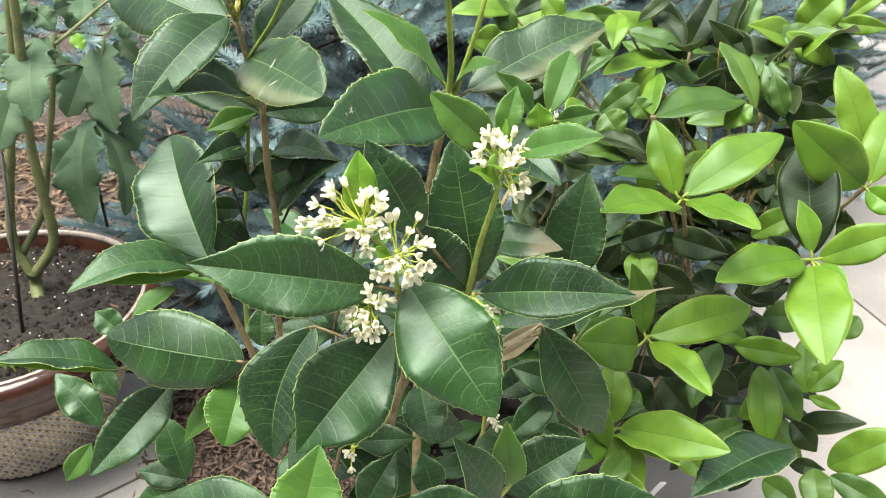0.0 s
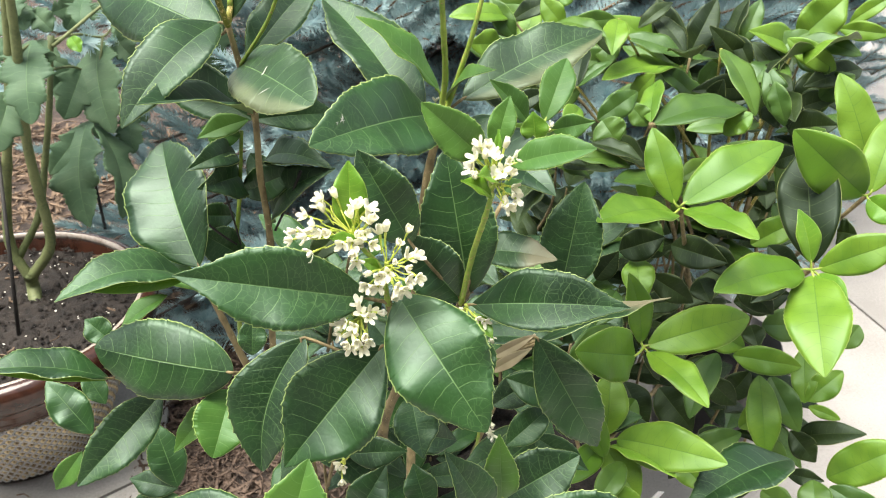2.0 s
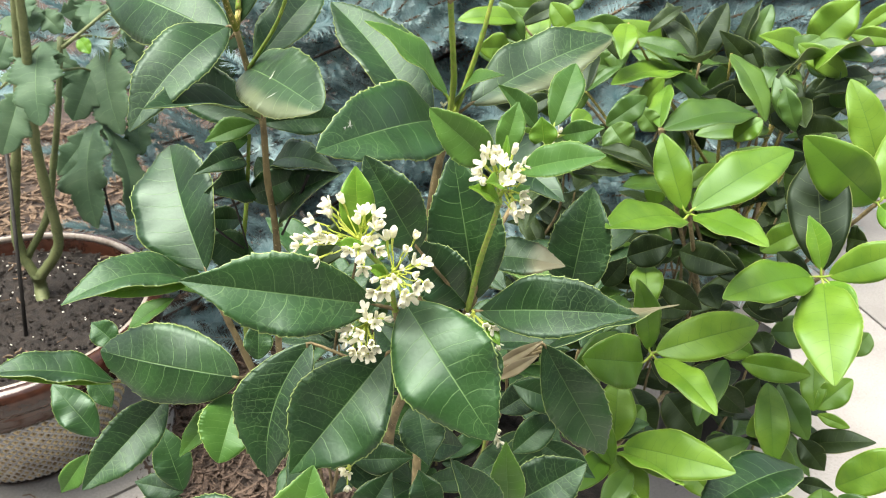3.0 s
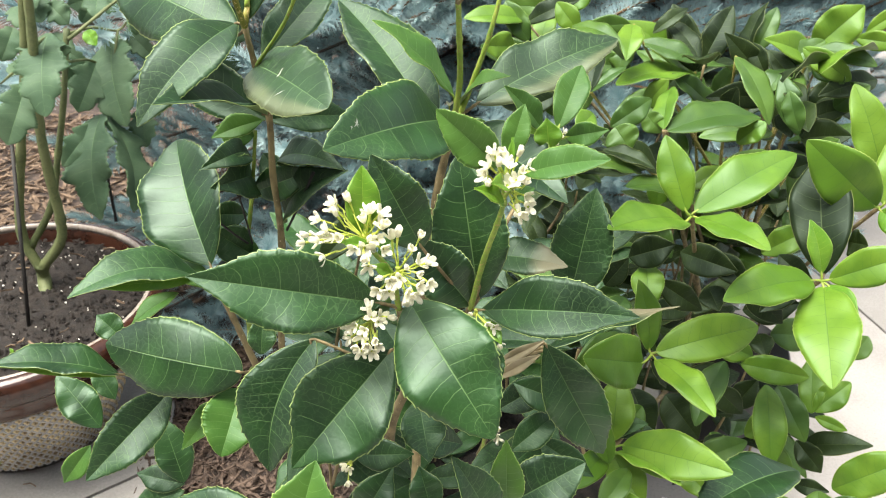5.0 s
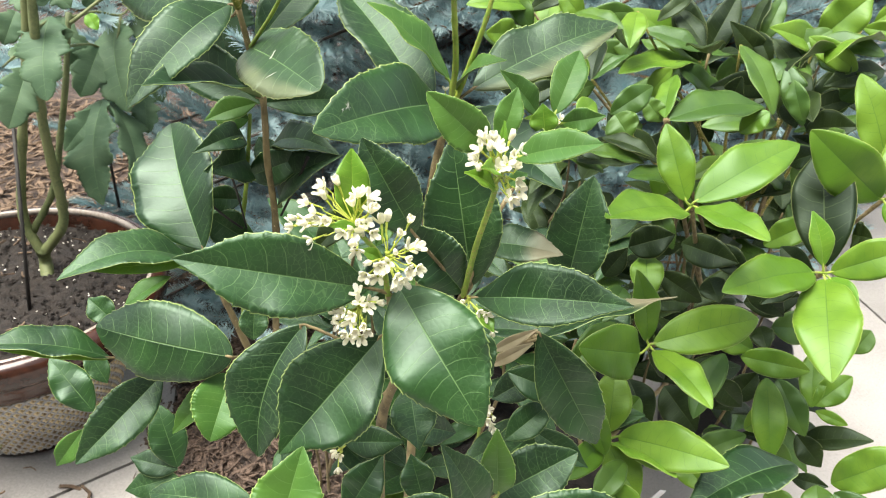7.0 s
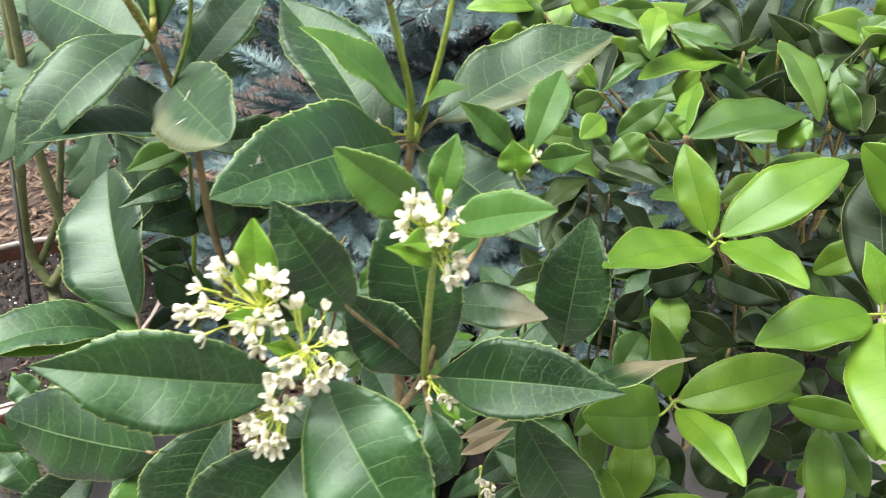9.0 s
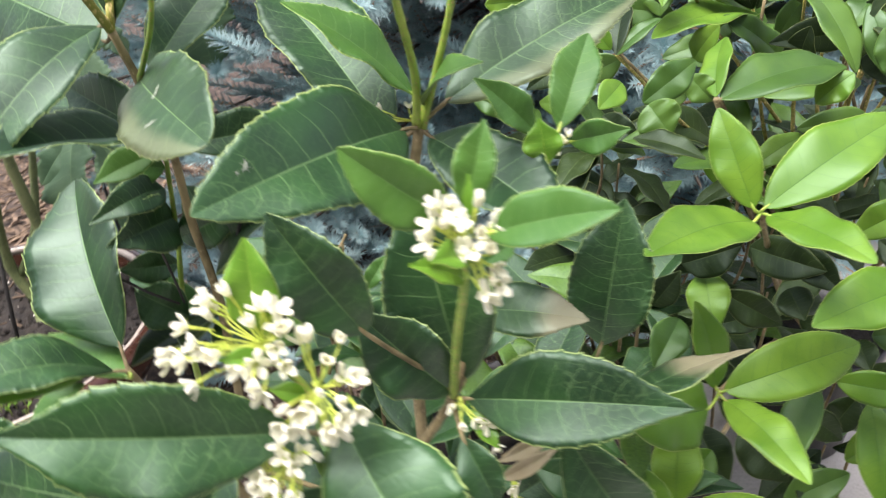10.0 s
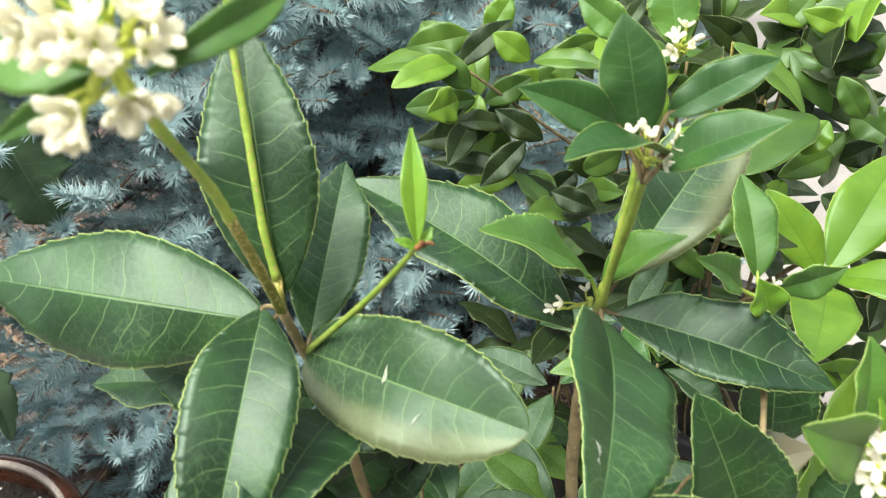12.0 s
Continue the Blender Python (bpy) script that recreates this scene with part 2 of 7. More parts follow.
TAG = plain_material("white_plastic_tag", rgb(0.72, 0.73, 0.76), rgb(0.8, 0.8, 0.82), 60, 0.4, 0.05, 0.0003)


# ---- mesh helpers ----
def mesh_object(name, verts, faces, mats, parent=None, label="", index=None, smooth=True):
    me = bpy.data.meshes.new(name)
    me.from_pydata([tuple(v) for v in verts], [], faces)
    for mat in mats:
        me.materials.append(mat)
    if index is not None:
        me.polygons.foreach_set("material_index", index)
    if smooth:
        me.polygons.foreach_set("use_smooth", [True] * len(me.polygons))
    ob = new(name, me)
    if parent is not None:
        ob.parent = parent
    if label:
        tagged(ob, label)
    return ob


def part(name, bm, material, parent, label=""):
    me = bpy.data.meshes.new(name)
    bm.to_mesh(me)
    bm.free()
    me.materials.append(material)
    ob = new(name, me)
    ob.parent = parent
    if label:
        tagged(ob, label)
    return ob


def thing(name, label, category, at=(0, 0, 0), group=""):
    ob = new(name)
    ob.matrix_basis = Matrix.Translation(at)
    ob.empty_display_size = 0.05
    return tagged(ob, label, category, group)


def smooth_line(points, steps=6):
    """A rounded line through the points (Catmull-Rom)."""
    p = [Vector(q) for q in points]
    p = [p[0] * 2 - p[1]] + p + [p[-1] * 2 - p[-2]]
    out = []
    for i in range(1, len(p) - 2):
        for k in range(steps):
            t = k / steps
            a, b, c, d = p[i - 1], p[i], p[i + 1], p[i + 2]
            out.append(0.5 * (2 * b + (c - a) * t + (2 * a - 5 * b + 4 * c - d) * t * t + (3 * b - a - 3 * c + d) * t ** 3))
    out.append(p[-2])
    return out


def tube(points, r0, r1, sides=7, knobs=0.0, steps=6):
    """Vertices and faces of a tapered round stem along a line, with swollen nodes."""
    line = smooth_line(points, steps) if len(points) > 2 else [Vector(q) for q in points]
    verts, faces, n = [], [], len(line)
    side = Vector((1, 0, 0))
    for i, q in enumerate(line):
        way = (line[min(i + 1, n - 1)] - line[max(i - 1, 0)]).normalized()
        side = (side - way * side.dot(way))
        side = side.normalized() if side.length > 1e-4 else way.orthogonal().normalized()
        up = way.cross(side)
        s = i / (n - 1)
        r = (r0 + (r1 - r0) * s) * (1 + (knobs if i % steps == 0 else 0.0) + 0.06 * math.sin(i * 2.7))
        for k in range(sides):
            a = 2 * math.pi * k / sides
            verts.append(q + (side * math.cos(a) + up * math.sin(a)) * r)
    for i in range(n - 1):
        for k in range(sides):
            a, b = i * sides + k, i * sides + (k + 1) % sides
            faces.append((a, b, b + sides, a + sides))
    faces.append(tuple(reversed(range(sides))))
    faces.append(tuple(range((n - 1) * sides, n * sides)))
    return verts, faces


def stem(parent, points, r0, r1, mat, name="stem", knobs=0.12, label=""):
    v, f = tube(points, r0, r1, 8, knobs)
    return mesh_object(name, v, f, [mat], parent, label)


def lathe(profile, sides=64):
    verts, faces, n = [], [], len(profile)
    for k in range(sides):
        a = 2 * math.pi * k / sides
        verts += [(r * math.cos(a), r * math.sin(a), z) for r, z in profile]
    for k in range(sides):
        for i in range(n - 1):
            a, b = k * n + i, ((k + 1) % sides) * n + i
            faces.append((a, b, b + 1, a + 1))
    return verts, faces


# ---- leaves ----
ACROSS = (-1.0, -0.8, -0.42, -0.045, 0.0, 0.045, 0.42, 0.8, 1.0)


def blade_mesh(name, length, width, arch, fold, style, blunt=0.9, bend=0.0, twirl=0.0, seed=0):
    """A leaf of true thickness: local y from base to tip, z out of the upper face."""
    rows = 92 if style in "mhse" else 60 if style in "tgky" else 30
    if width < 0.012:
        rows = 24
    toothed = style in "mhse"
    rnd = random.Random(seed)
    ph, amp = rnd.uniform(0, 6.28), rnd.uniform(0.03, 0.09)
    drawn_out = (0.62 if toothed else 0.45) * min(1.0, max(0.0, (blunt - 0.62) / 0.3))
    verts, uv1, uv2 = [], [], []
    for i in range(rows + 1):
        s = i / rows
        half = 0.5 * width * max(math.sin(math.pi * min(1, s ** 0.93)), 0.0) ** blunt
        if s > 0.7:
            q = (s - 0.7) / 0.3
            half *= 1 - drawn_out * 2.2 * q * q * (1 - q)
        if style == "t":
            saw = (s * 3.7 + ph) % 1.0
            half *= 0.70 + 0.42 * saw ** 0.9 * min(1.0, (1 - saw) * 7) + 0.05 * math.sin(i * 2.1)
        half *= 1 + 0.035 * math.sin(s * 9 + ph * 1.7)
        half = max(half, 0.0006)
        hump = 4 * s * (1 - s)
        turn = radians(twirl) * (s - 0.35)
        tooth = (i % 4) / 3 * (0.55 + 0.45 * math.sin(i * 0.71 + ph)) if toothed and 0.08 < s < 0.97 else 0.0
        for u in ACROSS:
            reach = u * half
            if abs(u) == 1.0:
                if toothed:
                    reach += u * tooth * min(0.0009, 0.06 * half)
                elif style in "gk":
                    reach *= 1 + 0.012 * (i % 3)
            lift = abs(reach) * math.tan(radians(fold)) - (0.10 if style in "mhste" else 0.11) * half * u ** 4
            lift += amp * half * abs(u) ** 1.5 * math.sin(s * (13 if u > 0 else 16) + ph + (0.9 if u > 0 else 0)) * 1.7
            x, z = reach * math.cos(turn) - lift * math.sin(turn), reach * math.sin(turn) + lift * math.cos(turn)
            y = s * length + (0.011 * length * tooth if abs(u) == 1 else 0)
            verts.append((x + bend * length * hump, y, z + arch * length * hump))
            uv1.append(((u + 1) / 2, s))
            uv2.append((reach, s * length))
    n, cols = len(verts), len(ACROSS)
    thick = 0.00035
    verts += [(x, y, z - thick) for x, y, z in verts]
    faces, index = [], []
    for i in range(rows):
        for k in range(cols - 1):
            a = i * cols + k
            faces.append((a, a + 1, a + cols + 1, a + cols))
            index.append(0)
            faces.append((n + a, n + a + cols, n + a + cols + 1, n + a + 1))
            index.append(1)
        for k, flip in ((0, False), (cols - 1, True)):
            a = i * cols + k
            q = (a, a + cols, n + a + cols, n + a)
            faces.append(q[::-1] if flip else q)
            index.append(0)
    me = bpy.data.meshes.new(name)
    me.from_pydata(verts, [], faces)
    for layer, uvs in (("blade", uv1), ("metres", uv2)):
        uvs = uvs + uvs
        lay = me.uv_layers.new(name=layer)
        flat = np.array([uvs[l.vertex_index] for l in me.loops], dtype=np.float32)
        lay.data.foreach_set("uv", flat.ravel())
    for mat in STYLES[style]:
        me.materials.append(mat)
    me.polygons.foreach_set("material_index", index)
    me.polygons.foreach_set("use_smooth", [True] * len(faces))
    return me


def leaf_pose(base, tip, normal):
    base, tip, normal = Vector(base), Vector(tip), Vector(normal)
    y = (tip - base).normalized()
    z = (normal - y * normal.dot(y)).normalized()
    x = y.cross(z)
    return Matrix(((x.x, y.x, z.x, base.x), (x.y, y.y, z.y, base.y), (x.z, y.z, z.z, base.z), (0, 0, 0, 1)))


COUNT = [0]
LEAF_WORDS = {"y": "young smooth-edged dark leaf", "e": "dark leaf with a bleached tan tip", "s": "dark leaf with a bleached tan margin", "m": "", "h": "half-grown mid-green leaf", "f": "fresh yellow-green leaf", "b": "fresh yellow-green leaf", "g": "", "d": "dark old leaf, its tone partly painted shade", "k": "", "t": "", "x": "dry tan withered leaf"}


def leaf(parent, base, tip, normal, width, arch=0.06, fold=24.0, style="m", blunt=0.9, bend=0.0, twirl=0.0, node=None, name="leaf"):
    """One leaf of a plant, from its base to its tip, with its stalk back to the node."""
    COUNT[0] += 1
    me = blade_mesh(name, (Vector(tip) - Vector(base)).length, width, arch, fold, style, blunt, bend, twirl, COUNT[0])
    ob = new(name, me)
    ob.parent = parent
    ob.matrix_basis = leaf_pose(base, tip, normal)
    if LEAF_WORDS[style]:
        tagged(ob, LEAF_WORDS[style])
    if node is not None:
        b, y = Vector(base), (Vector(tip) - Vector(base)).normalized()
        v, f = tube([Vector(node), Vector(node).lerp(b, 0.5) - y * 0.001, b, b + y * 0.004], 0.0011, 0.0008, 6, 0, 3)
        stalk = mesh_object("leaf_stalk", v, f, [GREEN_BARK if style in "fbhg" else BARK], ob)
        stalk.matrix_parent_inverse = ob.matrix_basis.inverted()
    return ob


SCAR = plain_material("white_dried_speck", rgb(0.22, 0.27, 0.19), rgb(0.36, 0.40, 0.32), 300, 0.8, 0.2, 0.0003)


def scar(ob, s, u, size, arms, seed):
    """A pale dried mark with thin arms, lying on a leaf's upper face at s along and u across."""
    rnd = random.Random(seed)
    me, cols = ob.data, len(ACROSS)
    rows = len(me.vertices) // 2 // cols - 1
    i = round(s * rows)
    k = min(range(cols), key=lambda c: abs(ACROSS[c] - u))
    at = lambda r, c: me.vertices[max(0, min(rows, r)) * cols + max(0, min(cols - 1, c))].co
    here = at(i, k)
    right, ahead = (at(i, k + 1) - at(i, k - 1)).normalized(), (at(i + 2, k) - at(i - 2, k)).normalized()
    up = right.cross(ahead).normalized()
    verts, faces = [], []
    for a in range(arms):
        turn = 2 * math.pi * a / arms + rnd.uniform(-0.5, 0.5)
        way = right * math.cos(turn) + ahead * math.sin(turn)
        side = up.cross(way) * size * rnd.uniform(0.06, 0.13)
        end = here + way * size * rnd.uniform(0.45, 1.0)
        o = len(verts)
        verts += [here + side + up * 0.0003, here - side + up * 0.0003, end + up * 0.0002, here + way * size * 0.3 + up * 0.0007]
        faces += [(o, o + 3, o + 2), (o + 1, o + 2, o + 3), (o, o + 1, o + 3)]
    return mesh_object("dried_speck", verts, faces, [SCAR], ob, "small white dried speck")


# ---- flowers ----
def flower_mesh(name, opening, seed):
    """Four rounded waxy lobes on a short tube and a thin stalk along -z."""
    rnd = random.Random(seed)
    verts, faces, index = [], [], []
    for k in range(4):
        turn = Matrix.Rotation(math.pi / 2 * k + rnd.uniform(-0.2, 0.2), 3, "Z")
        tilt = Matrix.Rotation(-radians(opening + rnd.uniform(-14, 14)), 3, "Y")
        long, wide = rnd.uniform(0.0046, 0.0060), rnd.uniform(0.0027, 0.0035)
        o = len(verts)
        for layer in (0, 1):
            for i in range(6):
                s = i / 5
                w = wide * 0.5 * (0.5 + 0.5 * math.sin(math.pi * min(1, 0.15 + s * 0.62))) * (1 if s < 0.75 else math.sqrt(max(0.05, 1 - ((s - 0.75) / 0.27) ** 2)))
                for j in range(4):
                    u = j / 3 * 2 - 1
                    v = Vector((0.0008 + s * long, u * w, 0.0007 * u * u + 0.0008 * s * s - layer * 0.0005 * (1 - 0.5 * u * u)))
                    verts.append(turn @ (tilt @ v))
        for i in range(5):
            for j in range(3):
                a = o + i * 4 + j
                faces += [(a, a + 4, a + 5, a + 1), (a + 24, a + 25, a + 29, a + 28)]
                index += [0, 0]
        for i in range(5):
            for j in (0, 3):
                a = o + i * 4 + j
                faces.append((a, a + 24, a + 28, a + 4) if j == 0 else (a, a + 4, a + 28, a + 24))
                index.append(0)
        a = o + 20
        for j in range(3):
            faces.append((a + j, a + j + 24, a + j + 25, a + j + 1))
            index.append(0)
    v, f = tube([(0, 0, -0.0095), (0.0003, 0, -0.005), (0, 0, 0.0006)], 0.0003, 0.0007, 6, 0, 3)
    o = len(verts)
    verts += v
    faces += [tuple(o + q for q in face) for face in f]
    index += [1] * len(f)
    me = bpy.data.meshes.new(name)
    me.from_pydata([tuple(q) for q in verts], [], faces)
    me.materials.append(PETAL)
    me.materials.append(PEDICEL)
    me.polygons.foreach_set("material_index", index)
    me.polygons.foreach_set("use_smooth", [True] * len(faces))
    return me


FLOWERS = [flower_mesh("flower", op, k) for k, op in enumerate((32, 48, 60, 40, 55, 70))]


def blossoms(parent, heart, places, size=1.0, name="flower"):
    """Flowers of one cluster at their places, facing away from its heart."""
    rnd = random.Random(len(places) * 7 + int(heart[0] * 1000))
    heart = Vector(heart)
    v, f = tube([heart + Vector((0, 0.001, -0.003)), heart, heart + Vector((0, -0.0005, 0.0025))], 0.0009, 0.0012, 6, 0.1, 3)
    parent = mesh_object("peduncle", v, f, [PEDICEL], parent, "short yellow-green stalk bearing small white flowers")
    spare = [Vector(q).lerp(heart, rnd.uniform(0.05, 0.3)) + Vector((rnd.gauss(0, 0.0022), rnd.uniform(0.0, 0.004), rnd.gauss(0, 0.0022))) for q in places[::3]]
    for q in [Vector(q) for q in places] + spare:
        ob = new(name, FLOWERS[rnd.randrange(len(FLOWERS))])
        ob.parent = parent
        way = (q - heart).normalized() + Vector((rnd.uniform(-0.3, 0.3), rnd.uniform(-0.5, 0.1), rnd.uniform(-0.1, 0.4)))
        turn = way.to_track_quat("Z", "Y") @ Euler((0, 0, rnd.uniform(0, 6.28))).to_quaternion()
        k = size * rnd.uniform(0.78, 1.0)
        q = q - way.normalized() * 0.002 * k
        ob.matrix_basis = Matrix.LocRotScale(q, turn, (k, k, k))
        v, f = tube([heart, heart.lerp(q, 0.6) + Vector((0, 0, -0.001)), q - way.normalized() * 0.007 * k], 0.0004, 0.0003, 5, 0, 3)
        mesh_object("pedicel", v, f, [PEDICEL], parent)


# ---- ground, bed, patio ----
def sheet(name, corners, z, mat, label, category, kind="structure"):
    n = len(corners)
    ob = mesh_object(name, [(x, y, z) for x, y in corners] + [(x, y, z - 0.02) for x, y in corners],
                     [tuple(range(n)), tuple(reversed(range(n, 2 * n)))] + [(i, n + i, n + (i + 1) % n, (i + 1) % n) for i in range(n)], [mat], smooth=False)
    return tagged(ob, label, category, "", kind)


sheet("ground", [(-60, -60), (60, -60), (60, 60), (-60, 60)], -0.055, EARTH, "dark bare garden earth under the patio and bed", "ground")
BED = [(-4, 0.99), (-0.42, 0.96), (-0.355, 0.70), (0.12, 0.64), (0.22, 1.05), (0.60, 1.52), (1.02, 2.3), (1.2, 3.2), (1.2, 6), (-4, 6)]
sheet("ground_bed", BED, -0.012, MULCH, "brown bark mulch bed round the shrubs", "mulch bed")
PATIO = [(-4, -1.798), (4, -1.798), (4, 5.998), (1.205, 5.998), (1.205, 3.2), (1.025, 2.297), (0.605, 1.515), (0.225, 1.045), (0.125, 0.635), (-0.36, 0.695), (-0.425, 0.955), (-4, 0.985)]
patio = new("patio")
tagged(patio, "light grey broom-finished concrete patio slabs with narrow joints", "patio", "", "structure")
JOINTS = [((-0.446, 0.707), (0.75, 0.66)), ((0.725, 1.20), (0.266, -0.964))]
for one in (1, -1):
    for two in (1, -1):
        bm = bmesh.new()
        bm.faces.new([bm.verts.new((x, y, 0)) for x, y in PATIO])
        bmesh.ops.triangulate(bm, faces=bm.faces[:])
        for sign, ((px, py), (dx, dy)) in zip((one, two), JOINTS):
            across = Vector((dy, -dx, 0)).normalized() * sign
            bmesh.ops.bisect_plane(bm, geom=bm.verts[:] + bm.edges[:] + bm.faces[:], plane_co=Vector((px, py, 0)) + across * 0.0025, plane_no=across, clear_inner=True)
        if not bm.faces:
            bm.free()
            continue
        up = bmesh.ops.extrude_face_region(bm, geom=bm.faces[:])
        bmesh.ops.translate(bm, verts=[g for g in up["geom"] if isinstance(g, bmesh.types.BMVert)], vec=(0, 0, -0.05))
        bmesh.ops.recalc_face_normals(bm, faces=bm.faces[:])
        part("slab", bm, CONCRETE, patio)


def litter(name, count, area, z, mat, seed, long, label, category, clear=()):
    """Loose flat splinters lying over one another."""
    rnd = random.Random(seed)
    verts, faces = [], []
    while count:
        x, y = rnd.uniform(area[0], area[1]), rnd.uniform(area[2], area[3])
        if ((2 * x - area[0] - area[1]) / (area[1] - area[0])) ** 2 + ((2 * y - area[2] - area[3]) / (area[3] - area[2])) ** 2 > rnd.uniform(0.7, 1.9):
            continue
        if any((x - cx) ** 2 + (y - cy) ** 2 < cr * cr for cx, cy, cr in clear):
            continue
        count -= 1
        a, l, w, h = rnd.uniform(0, 6.28), rnd.uniform(*long), rnd.uniform(0.05, 0.17), rnd.uniform(0.0008, 0.003)
        m = Matrix.LocRotScale((x, y, z + rnd.uniform(0, 0.012)), Euler((rnd.uniform(-0.35, 0.35), rnd.uniform(-0.35, 0.35), a)), None)
        o = len(verts)
        bow = rnd.uniform(-0.2, 0.2) * l
        for sx, bx in ((-0.5, 0.0), (0.0, bow), (0.5, 0.0)):
            t = 1 - 0.5 * abs(sx) * rnd.random()
            for sy in (-0.5, 0.5):
                verts += [m @ Vector((sx * l, bx + sy * l * w * t, h)), m @ Vector((sx * l, bx + sy * l * w * t, 0))]
        for i in (0, 4):
            faces += [tuple(o + i + k for k in q) for q in ((0, 4, 6, 2), (1, 3, 7, 5), (0, 1, 5, 4), (2, 6, 7, 3))]
        faces += [tuple(o + k for k in (0, 2, 3, 1)), tuple(o + k for k in (8, 9, 11, 10))]
    ob = mesh_object(name, verts, faces, [mat], smooth=False)
    return tagged(ob, label, category, "", "stuff")


litter("bark_mulch", 5200, (-0.42, 0.20, 0.64, 1.12), -0.012, MULCH, 3, (0.006, 0.034), "shredded reddish-brown bark mulch under the shrub", "mulch")
litter("dry_straw", 3400, (-1.75, -0.42, 0.93, 2.0), -0.012, STRAW, 5, (0.02, 0.06), "dry straw and fallen needles on the bed", "litter")

# ---- glazed pot with its soil ----
POT_AT = Vector((-0.580, 0.826, 0.0))
pot = thing("glazed_pot", "dark brown glazed ceramic pot with lattice relief on concrete", "plant pot", POT_AT)
wall_profile = [(0.0, 0.004), (0.093, 0.0), (0.098, 0.004), (0.102, 0.012), (0.131, 0.08), (0.157, 0.142), (0.167, 0.146), (0.173, 0.156), (0.178, 0.172), (0.180, 0.183),
                (0.186, 0.186), (0.196, 0.188), (0.201, 0.194), (0.201, 0.208), (0.198, 0.216), (0.190, 0.221), (0.184, 0.221), (0.179, 0.214), (0.176, 0.18), (0.170, 0.16), (0.0, 0.16)]
v, f = lathe(wall_profile, 80)
mesh_object("body", v, f, [GLAZE], pot, "dark brown glossy glaze")
# thin pale ring: the inner edge's highlight put into its colour
v, f = lathe([(0.1860, 0.2212), (0.1835, 0.2225), (0.1810, 0.2205), (0.1790, 0.2140), (0.1815, 0.2140), (0.1845, 0.2190)], 80)
mesh_object("rim", v, f, [plain_material("pale_rim_highlight", rgb(0.22, 0.18, 0.15), rgb(0.36, 0.32, 0.28), 30, 0.3, 0.1)], pot, "pale ring painted as the highlight on the glazed rim edge")
# woven relief: crossing raised straps with tan lozenges in the gaps
RINGS, ROUND = 9, 64
PITCH = 2 * math.pi / ROUND


def pot_radius(z):
    return 0.1015 + (z - 0.01) * 0.425


for lean in (1, -1):
    verts, faces = [], []
    for k in range(ROUND):
        o, a0 = len(verts), PITCH * k
        for i in range(45):
            z = 0.012 + 0.128 * i / 44
            r = pot_radius(z) + 0.0004 + (0.0009 if (i // 2 + k) % 2 == 0 else 0.0)
            a = a0 + lean * PITCH * RINGS * i / 44
            for w in (-0.0021, 0.0021):
                verts.append((r * math.cos(a + w / r), r * math.sin(a + w / r), z))
                verts.append(((r - 0.005) * math.cos(a + w / r), (r - 0.005) * math.sin(a + w / r), z))
        for i in range(44):
            b = o + i * 4
            faces += [(b, b + 2, b + 6, b + 4), (b, b + 4, b + 5, b + 1), (b + 2, b + 3, b + 7, b + 6)]
    mesh_object("lattice_strap", verts, faces, [LATTICE], pot, "blue-grey glazed woven straps")
LOZ = [(0, -0.0042, 0), (0, 0, -0.0048), (0, 0.0042, 0), (0, 0, 0.0048), (0.0026, 0, 0)]
LOZ_FACES = [(0, 1, 4), (1, 2, 4), (2, 3, 4), (3, 0, 4)]
me = bpy.data.meshes.new("lozenge")
me.from_pydata(LOZ, [], LOZ_FACES)
me.materials.append(LOZENGE)
verts, faces = [], []
for row in range(1, 2 * RINGS):
    for k in range(ROUND):
        a = PITCH * (k + (0.0 if row % 2 else 0.5))
        a -= 2 * math.pi * (a > math.pi)
        if not -2.1 < a < 0.2:
            continue
        z = 0.012 + 0.128 * row / (2 * RINGS)
        m = Matrix.Translation((math.cos(a) * pot_radius(z), math.sin(a) * pot_radius(z), z)) @ Matrix.Rotation(a, 4, "Z")
        if row >= 7:
            ob = new("lozenge", me)
            ob.parent = pot
            ob.matrix_basis = m
        else:
            faces += [tuple(len(verts) + q for q in f) for f in LOZ_FACES]
            verts += [m @ Vector(q) for q in LOZ]
tagged(mesh_object("lozenge_relief", verts, faces, [LOZENGE], pot, smooth=False), "tan glazed lozenges of the lower rows", "", "", "stuff")

rnd = random.Random(11)
verts, faces = [(0, 0, 0.203)], []
for ring in range(1, 15):
    r = 0.1805 * ring / 14
    for k in range(48):
        a = 2 * math.pi * k / 48
        verts.append((r * math.cos(a), r * math.sin(a), 0.200 + rnd.uniform(-0.003, 0.003) - 0.006 * (ring / 14) ** 4))
faces += [(0, 1 + k, 1 + (k + 1) % 48) for k in range(48)]
for ring in range(13):
    for k in range(48):
        a, b = 1 + ring * 48 + k, 1 + ring * 48 + (k + 1) % 48
        faces.append((a, a + 48, b + 48, b))
soil = mesh_object("potting_soil", verts, faces, [POTTING])
soil.matrix_basis = Matrix.Translation(POT_AT)
tagged(soil, "dark moist potting soil filling the glazed pot", "soil", "", "stuff")


